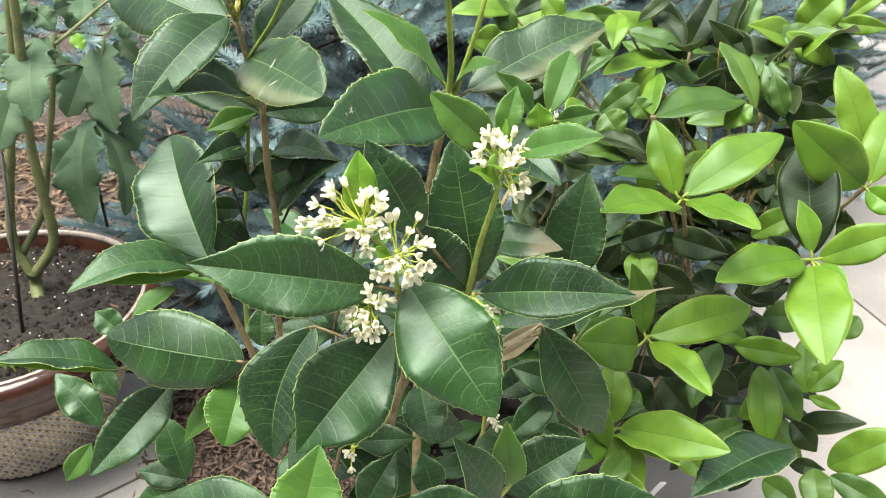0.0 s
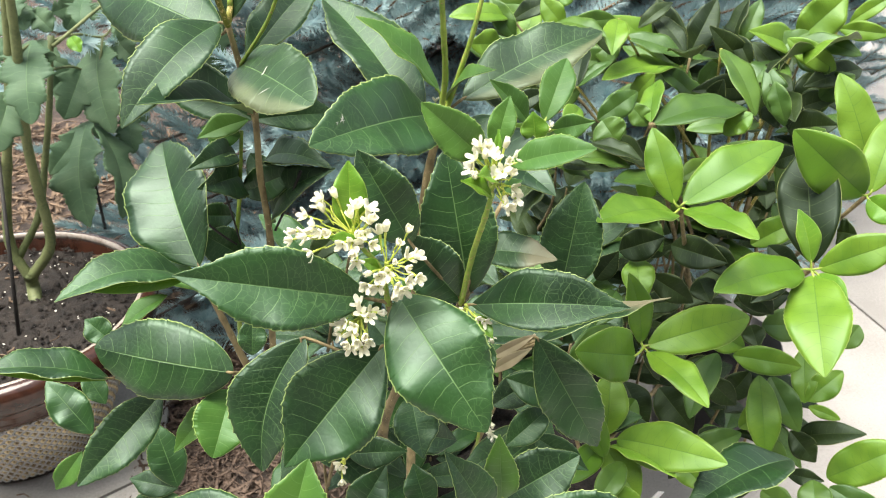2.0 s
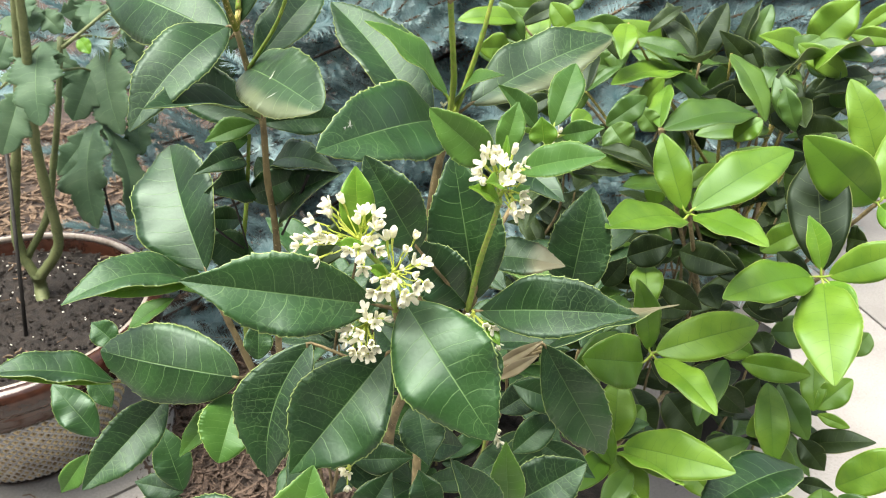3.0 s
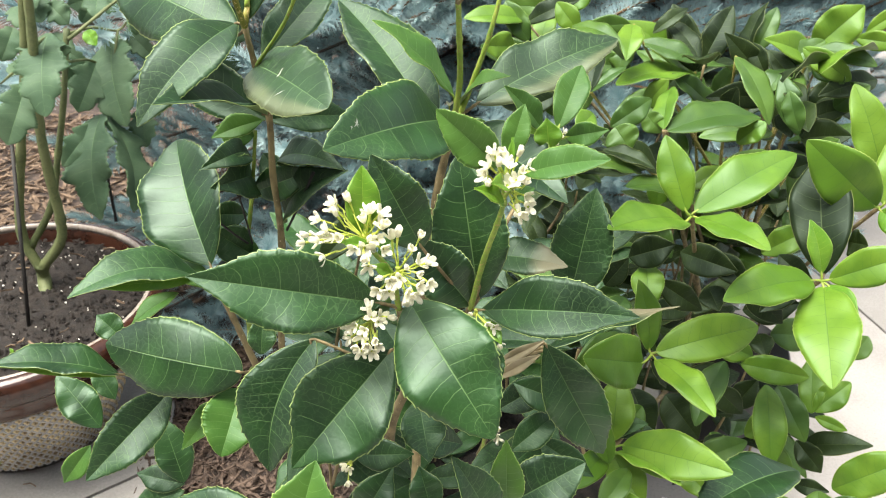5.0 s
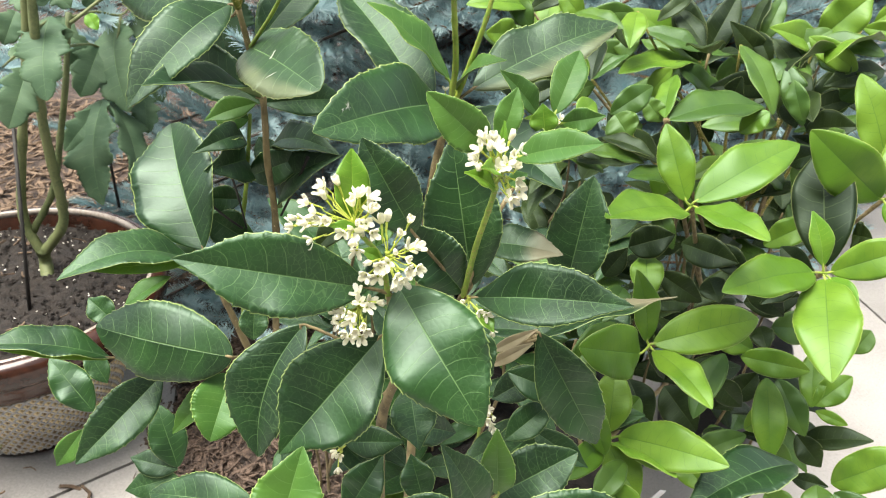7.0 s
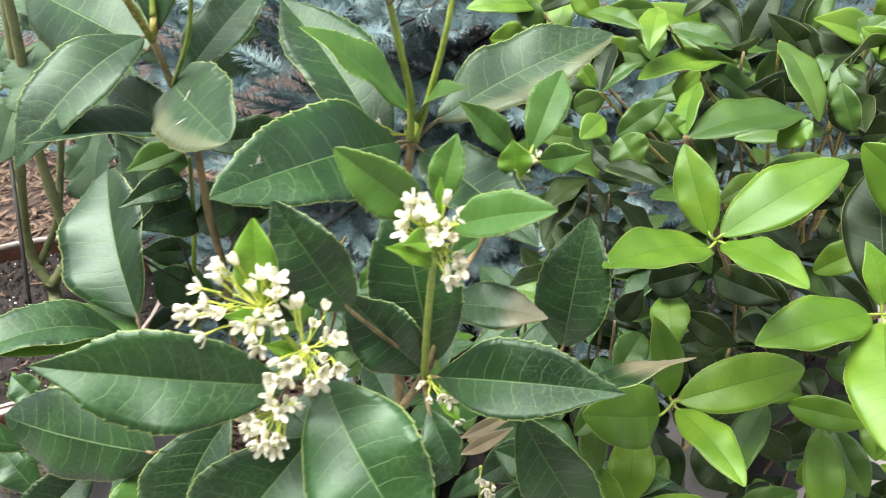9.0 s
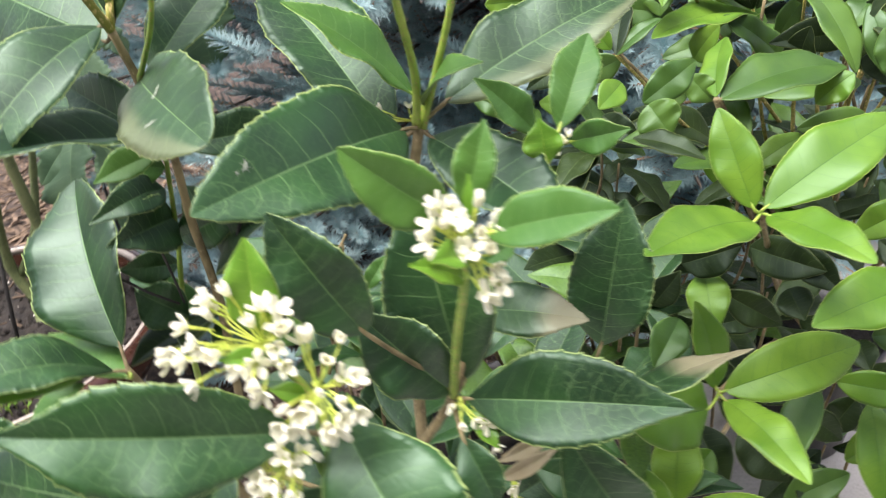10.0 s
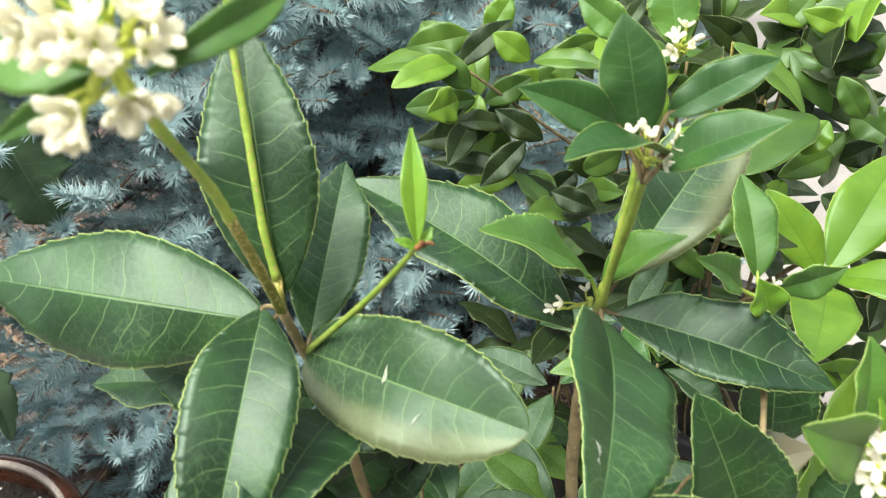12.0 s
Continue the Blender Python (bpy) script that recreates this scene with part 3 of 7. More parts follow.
def grains(name, count, radius, z, sizes, mat, seed, label, category):
    rnd = random.Random(seed)
    verts, faces = [], []
    for _ in range(count):
        r, a, s = radius * math.sqrt(rnd.random()), rnd.uniform(0, 6.28), rnd.uniform(*sizes)
        o = len(verts)
        for q in ((1, 0, 0), (-1, 0, 0), (0, 1, 0), (0, -1, 0), (0, 0, 1), (0, 0, -1)):
            k = s * rnd.uniform(0.6, 1.2)
            verts.append(POT_AT + Vector((r * math.cos(a) + q[0] * k, r * math.sin(a) + q[1] * k, z + q[2] * k * 0.7 + s * 0.3)))
        faces += [tuple(o + k for k in q) for q in ((0, 2, 4), (2, 1, 4), (1, 3, 4), (3, 0, 4), (2, 0, 5), (1, 2, 5), (3, 1, 5), (0, 3, 5))]
    return tagged(mesh_object(name, verts, faces, [mat], smooth=False), label, category, "", "stuff")


grains("perlite", 300, 0.172, 0.199, (0.0007, 0.0022), PERLITE, 21, "scattered white perlite grains on the potting soil", "perlite")
grains("soil_crumb", 1500, 0.174, 0.200, (0.0012, 0.0045), POTTING, 22, "dark loose crumbs of potting soil", "soil")
litter("soil_straw", 44, (-0.73, -0.41, 0.67, 0.98), 0.201, STRAW, 9, (0.008, 0.026), "short dry straws lying on the potting soil", "litter")

# ---- unseen wall added behind the camera to block low sky light ----
bm = bmesh.new()
bmesh.ops.create_cube(bm, size=1.0, matrix=pose(0, -1.9, 1.55) @ Matrix.Diagonal((14, 0.2, 3.3, 1)))
wall_south = part("wall_south", bm, plain_material("block_wall_grey", rgb(0.16, 0.155, 0.14), rgb(0.23, 0.22, 0.20), 8, 0.9, 0.4, 0.004), None)
tagged(wall_south, "added unseen grey wall that keeps low sky light off the plants", "wall", "", "structure")

# ---- blue spruce ----
def sprig_mesh(name, long, needles, seed, mats, size=1.0):
    """A twig along y set all round with stiff needles."""
    rnd = random.Random(seed)
    v, f = tube([(0, 0, 0), (0.002, long * 0.5, 0.002), (0, long, 0)], 0.0021, 0.0013, 4, 0, 2)
    verts, faces, index = list(v), list(f), [1] * len(f)
    for k in range(needles):
        s = (k + rnd.random()) / needles
        a = k * 2.4 + rnd.uniform(-0.3, 0.3)
        lean = 0.45 + 0.85 * s ** 3 + rnd.uniform(-0.15, 0.15)
        n_long = rnd.uniform(0.017, 0.024) * (1 - 0.25 * s)
        out = Vector((math.cos(a) * math.cos(lean), math.sin(lean), math.sin(a) * math.cos(lean) + 0.22)).normalized()
        foot = Vector((0, s * long, 0.001))
        flat = out.cross(Vector((0, 1, 0.1))).normalized() * 0.0010 * size
        other = out.cross(flat).normalized() * 0.0008 * size
        o, tip = len(verts), foot + out * n_long
        verts += [foot + flat, foot - flat, foot + other, tip]
        faces += [(o, o + 2, o + 3), (o + 2, o + 1, o + 3), (o + 1, o, o + 3)]
        index += [0] * 3
    me = bpy.data.meshes.new(name)
    me.from_pydata([tuple(q) for q in verts], [], faces)
    for mat in mats:
        me.materials.append(mat)
    me.polygons.foreach_set("material_index", index)
    return me


TRUNK = Vector((0.25, 2.15, 0.0))
spruce = thing("blue_spruce", "blue spruce with dense silvery blue needles in the bed", "spruce tree", TRUNK)
v, f = tube([(0, 0, -0.02), (0.01, 0, 0.9), (0, 0.01, 2.2)], 0.06, 0.025, 10, 0.05)
mesh_object("trunk", v, f, [BARK], spruce)
SPRIGS = [sprig_mesh("sprig", l, n, k, (NEEDLE, SPRUCE_TWIG), 1.15) for k, (l, n) in enumerate(((0.07, 165), (0.085, 195), (0.10, 225), (0.055, 135)))]
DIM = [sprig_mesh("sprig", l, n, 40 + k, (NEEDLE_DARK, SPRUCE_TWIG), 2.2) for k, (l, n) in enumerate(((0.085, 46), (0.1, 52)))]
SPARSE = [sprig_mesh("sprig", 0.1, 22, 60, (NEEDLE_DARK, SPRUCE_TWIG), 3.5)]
rnd = random.Random(77)
near, rest = [], []
for tier in range(8):
    z = 0.03 + tier * 0.088
    for b in range(17):
        around = -math.pi / 2 + (b - 7) * 0.11 + rnd.uniform(-0.05, 0.05)
        out = Vector((math.cos(around), math.sin(around), 0))
        reach = (1.16 / -out.y if out.x < 0.04 else 1.12 / (0.85 * out.x - out.y)) - 0.14 * z + rnd.uniform(-0.10, 0.06)
        if out.x > 0:
            reach = min(reach, 0.70 / (0.9063 * out.x - 0.4226 * out.y) + rnd.uniform(-0.06, 0.03))
        cross = Vector((-out.y, out.x, 0))
        if out.x * reach < -0.95:
            continue
        root, end = Vector((0, 0, z + 0.06)), out * reach + Vector((0, 0, z + rnd.uniform(-0.05, 0.06)))
        v, f = tube([root, root.lerp(end, 0.5) - Vector((0, 0, 0.03)), end], 0.006, 0.002, 5, 0, 4)
        bough = mesh_object("bough", v, f, [SPRUCE_BARK], spruce)
        for s_i in range(14):
            back = s_i * 0.052
            foot = end - out * back + Vector((0, 0, -0.03 * min(back, 0.3) / 0.3))
            for side in ((0,) if s_i == 0 else (1, -1)):
                for twice in (0, 1):
                    way = (out * (0.8 + 0.25 * (side == 0)) + cross * side * rnd.uniform(0.5, 1.0) + Vector((0, 0, rnd.uniform(-0.35, 0.75) + 0.3 * twice))).normalized()
                    start = foot + cross * side * 0.055 * twice + out * 0.03 * twice
                    if (start + TRUNK - POT_AT).xy.length < 0.25 and start.z < 0.33:
                        continue
                    m = Matrix.LocRotScale(start, way.to_track_quat("Y", "Z") @ Euler((0, rnd.uniform(-0.5, 0.5), 0)).to_quaternion(), [rnd.uniform(0.9, 1.3)] * 3)
                    (near if s_i < 6 else rest).append((m, rnd.randrange(4), bough))
keep = [e for e in near if -0.75 < (e[0].translation.x) < 0.35][::3][:290]
kept = {id(e) for e in keep}
for m, k, bough in keep:
    ob = new("sprig", SPRIGS[k])
    ob.parent = bough
    ob.matrix_basis = m


def joined(name, entries, meshes, parent, mats):
    """Many copies of a few meshes as one mesh."""
    av, af, ai, o = [], [], [], 0
    stock = []
    for me in meshes:
        co = np.empty(len(me.vertices) * 3)
        me.vertices.foreach_get("co", co)
        stock.append((co.reshape(-1, 3), [tuple(p.vertices) for p in me.polygons], [p.material_index for p in me.polygons]))
    for m, k, _ in entries:
        co, fa, ix = stock[k % len(stock)]
        mm = np.array(m)
        av.append(co @ mm[:3, :3].T + mm[:3, 3])
        af += [tuple(o + q for q in face) for face in fa]
        ai += ix
        o += len(co)
    return tagged(mesh_object(name, np.concatenate(av), af, mats, parent, "", ai, False), "dense blue spruce needles", "", "", "stuff")


joined("needle_mass", [e for e in near if id(e) not in kept], [SPRIGS[0], SPRIGS[3]], spruce, (NEEDLE, SPRUCE_TWIG))
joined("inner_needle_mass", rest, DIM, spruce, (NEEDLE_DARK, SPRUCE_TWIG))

# the tree goes on unseen above the camera's view, added to block forward sky
upper = []
for tier in range(11):
    z = 0.80 + tier * 0.16
    for b in range(16):
        around = 2 * math.pi * b / 16 + tier * 0.4 + rnd.uniform(-0.1, 0.1)
        reach = 1.12 * (1 - (z - 0.6) / 2.3) + rnd.uniform(-0.06, 0.06)
        out = Vector((math.cos(around), math.sin(around), 0))
        if 0.9063 * out.x - 0.4226 * out.y > 0.1:
            reach = min(reach, 0.72 / (0.9063 * out.x - 0.4226 * out.y))
        cross = Vector((-out.y, out.x, 0))
        end = out * reach + Vector((0, 0, z))
        v, f = tube([Vector((0, 0, z + 0.05)), end], 0.007, 0.002, 5, 0, 2)
        mesh_object("bough", v, f, [SPRUCE_BARK], spruce)
        for s_i in range(7):
            for side in (1, -1):
                way = (out * 0.8 + cross * side * rnd.uniform(0.4, 1.0) + Vector((0, 0, rnd.uniform(-0.2, 0.4)))).normalized()
                m = Matrix.LocRotScale(end - out * s_i * 0.10 * reach, way.to_track_quat("Y", "Z"), [rnd.uniform(1.5, 2.0)] * 3)
                upper.append((m, rnd.randrange(2), None))
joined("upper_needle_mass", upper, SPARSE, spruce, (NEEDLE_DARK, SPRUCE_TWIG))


# ---- flowering shrub ----
shrub = thing("sweet_olive_shrub", "sweet olive shrub with toothed dark leaves and white flower clusters", "shrub", (0, 0, 0))
# stems
stem(shrub, [(-0.0328, 0.3889, 0.3562), (-0.0286, 0.3747, 0.4506), (-0.0163, 0.3526, 0.5114), (-0.0174, 0.3317, 0.5747)], 0.0036, 0.0021, BARK)
stem(shrub, [(-0.0181, 0.3326, 0.5724), (-0.0222, 0.3339, 0.5946), (-0.0317, 0.3358, 0.6061), (-0.0359, 0.3384, 0.6108)], 0.0016, 0.0011, GREEN_BARK)
stem(shrub, [(-0.0246, 0.3675, 0.4777), (-0.0015, 0.3812, 0.5102), (0.0131, 0.3861, 0.5317), (0.0178, 0.3870, 0.5430)], 0.0025, 0.0017, BARK)
stem(shrub, [(0.0172, 0.3865, 0.5402), (0.0229, 0.3718, 0.5821), (0.0280, 0.3552, 0.6130), (0.0305, 0.3501, 0.6280)], 0.0017, 0.0013, GREEN_BARK)
stem(shrub, [(0.0172, 0.3882, 0.5391), (0.0330, 0.4063, 0.5813), (0.0493, 0.4289, 0.6034), (0.0613, 0.4501, 0.6193)], 0.0014, 0.0011, BARK)
stem(shrub, [(-0.1015, 0.4568, 0.2771), (-0.1191, 0.4700, 0.4193), (-0.1122, 0.4694, 0.5269), (-0.1141, 0.4699, 0.5773), (-0.1137, 0.4712, 0.6193), (-0.1194, 0.4719, 0.6493), (-0.1225, 0.4679, 0.6744)], 0.0026, 0.0018, BARK)
stem(shrub, [(-0.1225, 0.4679, 0.6744), (-0.1242, 0.4488, 0.7067), (-0.1259, 0.4272, 0.7372)], 0.0019, 0.0016, SPECKLED)
stem(shrub, [(-0.1258, 0.4278, 0.7363), (-0.1271, 0.4161, 0.7528), (-0.1313, 0.4017, 0.7751), (-0.1317, 0.3702, 0.8010)], 0.0016, 0.0012, GREEN_BARK)
stem(shrub, [(-0.1225, 0.4679, 0.6744), (-0.1203, 0.4707, 0.6861)], 0.0018, 0.0016, SPECKLED)
stem(shrub, [(-0.1206, 0.4702, 0.6853), (-0.1196, 0.4766, 0.7034), (-0.1148, 0.4899, 0.7343), (-0.1102, 0.5013, 0.7642), (-0.1052, 0.5073, 0.7831)], 0.0016, 0.0012, GREEN_BARK)
stem(shrub, [(-0.1194, 0.4719, 0.6493), (-0.0966, 0.4503, 0.6789), (-0.0851, 0.4363, 0.6980), (-0.0787, 0.4267, 0.7111)], 0.0013, 0.0008, GREEN_BARK)
stem(shrub, [(-0.0199, 0.4593, 0.2778), (-0.0155, 0.4821, 0.4752), (-0.0105, 0.4822, 0.5445), (-0.0063, 0.4795, 0.5794), (0.0020, 0.4760, 0.6190)], 0.0037, 0.0024, BARK)
stem(shrub, [(0.0011, 0.4758, 0.6195), (0.0042, 0.4669, 0.6466), (0.0034, 0.4514, 0.6772), (0.0024, 0.4404, 0.7000)], 0.0019, 0.0015, GREEN_BARK)
stem(shrub, [(0.0033, 0.4767, 0.6178), (0.0132, 0.4795, 0.6479), (0.0204, 0.4799, 0.6720), (0.0262, 0.4834, 0.6975)], 0.0018, 0.0013, GREEN_BARK)
stem(shrub, [(-0.1095, 0.4446, 0.3754), (-0.1282, 0.4380, 0.4442), (-0.1369, 0.4269, 0.4949), (-0.1439, 0.4214, 0.5254)], 0.003, 0.0016, BARK)
stem(shrub, [(-0.1296, 0.4301, 0.4505), (-0.1131, 0.3638, 0.4949)], 0.0013, 0.001, GREEN_BARK, "twig")
stem(shrub, [(-0.1450, 0.4778, 0.4337), (-0.1425, 0.4822, 0.5005), (-0.1355, 0.4908, 0.5545), (-0.1299, 0.4937, 0.5989)], 0.002, 0.0012, GREEN_BARK)
stem(shrub, [(0.0347, 0.4191, 0.4645), (0.0491, 0.4212, 0.4774), (0.0630, 0.4060, 0.5003)], 0.0022, 0.0014, BARK, "twig")
stem(shrub, [(-0.0252, 0.3716, 0.4650), (-0.0756, 0.3813, 0.4639), (-0.1088, 0.3639, 0.4950)], 0.002, 0.0012, BARK, "twig")
stem(shrub, [(-0.1535, 0.4557, 0.5547), (-0.1448, 0.4639, 0.5387), (-0.1366, 0.4731, 0.5243)], 0.0008, 0.0007, TWIG_DARK, "twig", label="dead black twig")
stem(shrub, [(-0.0881, 0.4725, 0.5807), (-0.0971, 0.4720, 0.5603), (-0.1082, 0.4700, 0.5377)], 0.001, 0.0008, TWIG_DARK, "twig", label="dead black twig")
stem(shrub, [(-0.1498, 0.4779, 0.5728), (-0.1431, 0.4815, 0.5588), (-0.1384, 0.4784, 0.5433), (-0.1335, 0.4731, 0.5243)], 0.0009, 0.0006, TWIG_DARK, "twig", label="dead black twig")
# leaves of the flowering shoot and below it
leaf(shrub, (-0.0273, 0.3306, 0.5792), (-0.1109, 0.3023, 0.6076), (0.4222, -0.7759, 0.4688), 0.0380, arch=0.05, fold=26, blunt=0.95, node=(-0.0183, 0.3324, 0.5759))
leaf(shrub, (-0.0137, 0.3359, 0.5778), (0.0313, 0.2899, 0.5329), (-0.0624, -0.7277, 0.6830), 0.0478, arch=0.12, fold=9, blunt=0.75, node=(-0.0183, 0.3324, 0.5759))
leaf(shrub, (-0.0221, 0.3337, 0.5486), (-0.0683, 0.2934, 0.5015), (0.0868, -0.7977, 0.5968), 0.0480, fold=26, blunt=0.92, node=(-0.0177, 0.3414, 0.5319))
leaf(shrub, (-0.0668, 0.3529, 0.5377), (-0.0879, 0.3171, 0.4735), (-0.1000, -0.7200, 0.6900), 0.0400, fold=26, blunt=0.75, bend=0.09, node=(-0.0227, 0.3540, 0.5140))
leaf(shrub, (-0.0365, 0.3429, 0.6105), (-0.0378, 0.3515, 0.6431), (0.1353, -0.9569, 0.2571), 0.0175, style="f", blunt=0.8, node=(-0.0331, 0.3361, 0.6068))
leaf(shrub, (-0.0098, 0.3692, 0.5890), (-0.0361, 0.3698, 0.6407), (0.2548, -0.9566, 0.1415), 0.0292, blunt=0.75, node=(0.0078, 0.3849, 0.5556))
leaf(shrub, (0.0218, 0.3930, 0.5432), (0.0063, 0.4115, 0.6250), (0.0434, -0.9727, 0.2280), 0.0412, blunt=0.75, node=(0.0166, 0.3870, 0.5391))
leaf(shrub, (0.0172, 0.3858, 0.5430), (-0.0169, 0.3852, 0.5870), (0.2948, -0.9310, 0.2153), 0.0303, blunt=0.8, node=(0.0166, 0.3870, 0.5391))
leaf(shrub, (0.0230, 0.3830, 0.5419), (0.1074, 0.3609, 0.5579), (-0.2948, -0.5641, 0.7713), 0.0355, arch=0.05, fold=28, blunt=0.95, node=(0.0166, 0.3870, 0.5391))
leaf(shrub, (0.0842, 0.4598, 0.5021), (0.0956, 0.4823, 0.5740), (-0.1706, -0.9319, 0.3200), 0.0410, blunt=0.8, node=(0.0793, 0.4579, 0.4893))
leaf(shrub, (0.0645, 0.3974, 0.5054), (0.1555, 0.4519, 0.5056), (-0.1000, 0.4600, 0.8800), 0.0330, arch=0.03, fold=8, style="e", blunt=0.85, bend=-0.03, node=(0.0560, 0.4193, 0.4836))
leaf(shrub, (0.0623, 0.3887, 0.5163), (0.1047, 0.3784, 0.4413), (0.1329, -0.9689, 0.2088), 0.0354, blunt=0.85, node=(0.0586, 0.3978, 0.5062))
leaf(shrub, (0.0213, 0.3715, 0.5321), (0.0362, 0.3534, 0.5105), (-0.0489, -0.7829, 0.6202), 0.0176, node=(0.0166, 0.3870, 0.5391))
leaf(shrub, (-0.0093, 0.3519, 0.4999), (-0.0005, 0.3198, 0.4843), (-0.0559, -0.4488, 0.8919), 0.0252, node=(-0.0163, 0.3526, 0.5114))
leaf(shrub, (-0.0464, 0.3453, 0.4606), (-0.0108, 0.3400, 0.4697), (-0.2728, -0.7136, 0.6453), 0.0178, fold=8, node=(-0.0292, 0.3720, 0.4461))
leaf(shrub, (0.0370, 0.3202, 0.4339), (0.0111, 0.3183, 0.4912), (0.6844, -0.6700, 0.2875), 0.0252, fold=20, node=(-0.0033, 0.3478, 0.4036))
leaf(shrub, (0.0445, 0.3346, 0.4384), (0.0407, 0.3389, 0.4855), (-0.0164, -0.9959, 0.0887), 0.0202, style="h", node=(0.0321, 0.3489, 0.4039))
leaf(shrub, (0.0422, 0.3410, 0.4296), (0.0884, 0.3494, 0.4618), (-0.2836, -0.7468, 0.6016), 0.0336, blunt=0.7, node=(0.0255, 0.3627, 0.3881))
leaf(shrub, (0.0445, 0.2841, 0.4709), (0.1150, 0.2831, 0.4860), (-0.1668, -0.6598, 0.7327), 0.0338, blunt=0.75, node=(0.0282, 0.3279, 0.4078))
leaf(shrub, (0.0304, 0.2921, 0.4654), (-0.0142, 0.2930, 0.4688), (0.0436, -0.6677, 0.7432), 0.0208, blunt=0.7, node=(0.0366, 0.3092, 0.4349))
leaf(shrub, (-0.0675, 0.2638, 0.4607), (-0.0558, 0.2923, 0.5089), (0.1130, -0.8673, 0.4849), 0.0354, fold=28, style="h", blunt=0.8)
leaf(shrub, (-0.0831, 0.2957, 0.4564), (-0.1461, 0.3039, 0.4533), (-0.0911, -0.3475, 0.9332), 0.0254, blunt=0.7)
leaf(shrub, (-0.0410, 0.3179, 0.4332), (-0.0223, 0.3357, 0.4629), (-0.0440, -0.8440, 0.5345), 0.0228)
leaf(shrub, (0.0001, 0.3515, 0.4097), (-0.0094, 0.3655, 0.4340), (0.1173, -0.8404, 0.5291), 0.0212)
leaf(shrub, (0.0170, 0.3884, 0.4325), (-0.0258, 0.3757, 0.4522), (0.4618, -0.6904, 0.5569), 0.0216)
# leaves of the low shoots
leaf(shrub, (-0.1088, 0.3528, 0.5117), (-0.1903, 0.3638, 0.5180), (-0.0500, -0.8600, 0.5000), 0.0451, fold=-7, blunt=0.62, node=(-0.1149, 0.3909, 0.4819))
leaf(shrub, (-0.1980, 0.3973, 0.4964), (-0.2150, 0.4038, 0.5081), (0.2186, -0.6875, 0.6925), 0.0170)
leaf(shrub, (-0.1683, 0.4212, 0.5162), (-0.1926, 0.4018, 0.5038), (-0.1195, -0.4257, 0.8970), 0.0141, style="h")
leaf(shrub, (-0.1479, 0.4292, 0.5330), (-0.1873, 0.5018, 0.5855), (-0.2935, -0.6595, 0.6921), 0.0603, fold=27, blunt=0.75, node=(-0.1431, 0.4207, 0.5241))
leaf(shrub, (-0.1473, 0.4170, 0.5280), (-0.2040, 0.3606, 0.5508), (0.3304, 0.0498, 0.9425), 0.0333, arch=0.19, fold=20, blunt=0.85, node=(-0.1431, 0.4207, 0.5241))
# added strip standing for the folded yellow-green underside of the leaf above
leaf(shrub, (-0.1527, 0.4166, 0.5314), (-0.1973, 0.3687, 0.5525), (0.7507, -0.5195, 0.4080), 0.0100, arch=0.14, fold=6, style="f")
# thin added strip for the lit lower fold of the far left leaf
leaf(shrub, (-0.1895, 0.3645, 0.4935), (-0.2396, 0.3391, 0.5175), (0.5714, -0.6376, 0.5166), 0.0048, fold=4, style="f")
leaf(shrub, (-0.1423, 0.4193, 0.5217), (-0.2251, 0.4422, 0.5148), (-0.0246, 0.2029, 0.9789), 0.0362, arch=0.05, style="h", node=(-0.1431, 0.4207, 0.5241))
leaf(shrub, (-0.1877, 0.3667, 0.4931), (-0.2452, 0.3392, 0.5180), (0.3519, 0.1059, 0.9300), 0.0274, arch=0.08, node=(-0.1640, 0.4034, 0.4657))
leaf(shrub, (-0.1662, 0.3822, 0.4692), (-0.2024, 0.3306, 0.4419), (0.3999, -0.6318, 0.6640), 0.0302, fold=28, blunt=0.8, node=(-0.1254, 0.3870, 0.4757))
leaf(shrub, (-0.2316, 0.4050, 0.4119), (-0.2639, 0.4217, 0.4418), (0.3257, -0.6312, 0.7039), 0.0241, fold=8, blunt=0.75)
leaf(shrub, (-0.2428, 0.4056, 0.3936), (-0.2600, 0.3917, 0.3705), (0.2092, -0.8985, 0.3860), 0.0166, style="h")
leaf(shrub, (-0.2138, 0.4003, 0.4428), (-0.2293, 0.4112, 0.4621), (0.3506, -0.6661, 0.6583), 0.0150)
leaf(shrub, (-0.1144, 0.3617, 0.4915), (-0.1180, 0.3271, 0.4720), (0.3017, -0.4916, 0.8169), 0.0319, arch=0.12, fold=22, style="h", blunt=0.6, node=(-0.1166, 0.3890, 0.4788))
leaf(shrub, (-0.1287, 0.3815, 0.4665), (-0.1539, 0.3569, 0.4453), (-0.1286, -0.5683, 0.8127), 0.0173, style="h")
leaf(shrub, (-0.1892, 0.4238, 0.3431), (-0.2081, 0.4466, 0.3829), (0.3648, -0.7225, 0.5873), 0.0263, fold=6, blunt=0.7)
leaf(shrub, (-0.1892, 0.4229, 0.3417), (-0.2254, 0.4255, 0.3476), (0.0768, -0.6517, 0.7546), 0.0204, fold=6)
leaf(shrub, (-0.1890, 0.4204, 0.3373), (-0.2278, 0.4128, 0.3259), (-0.0390, -0.7640, 0.6440), 0.0221, fold=6)
leaf(shrub, (-0.1109, 0.3960, 0.4905), (-0.1115, 0.4083, 0.5115), (0.2426, -0.8348, 0.4941), 0.0170, blunt=0.7)
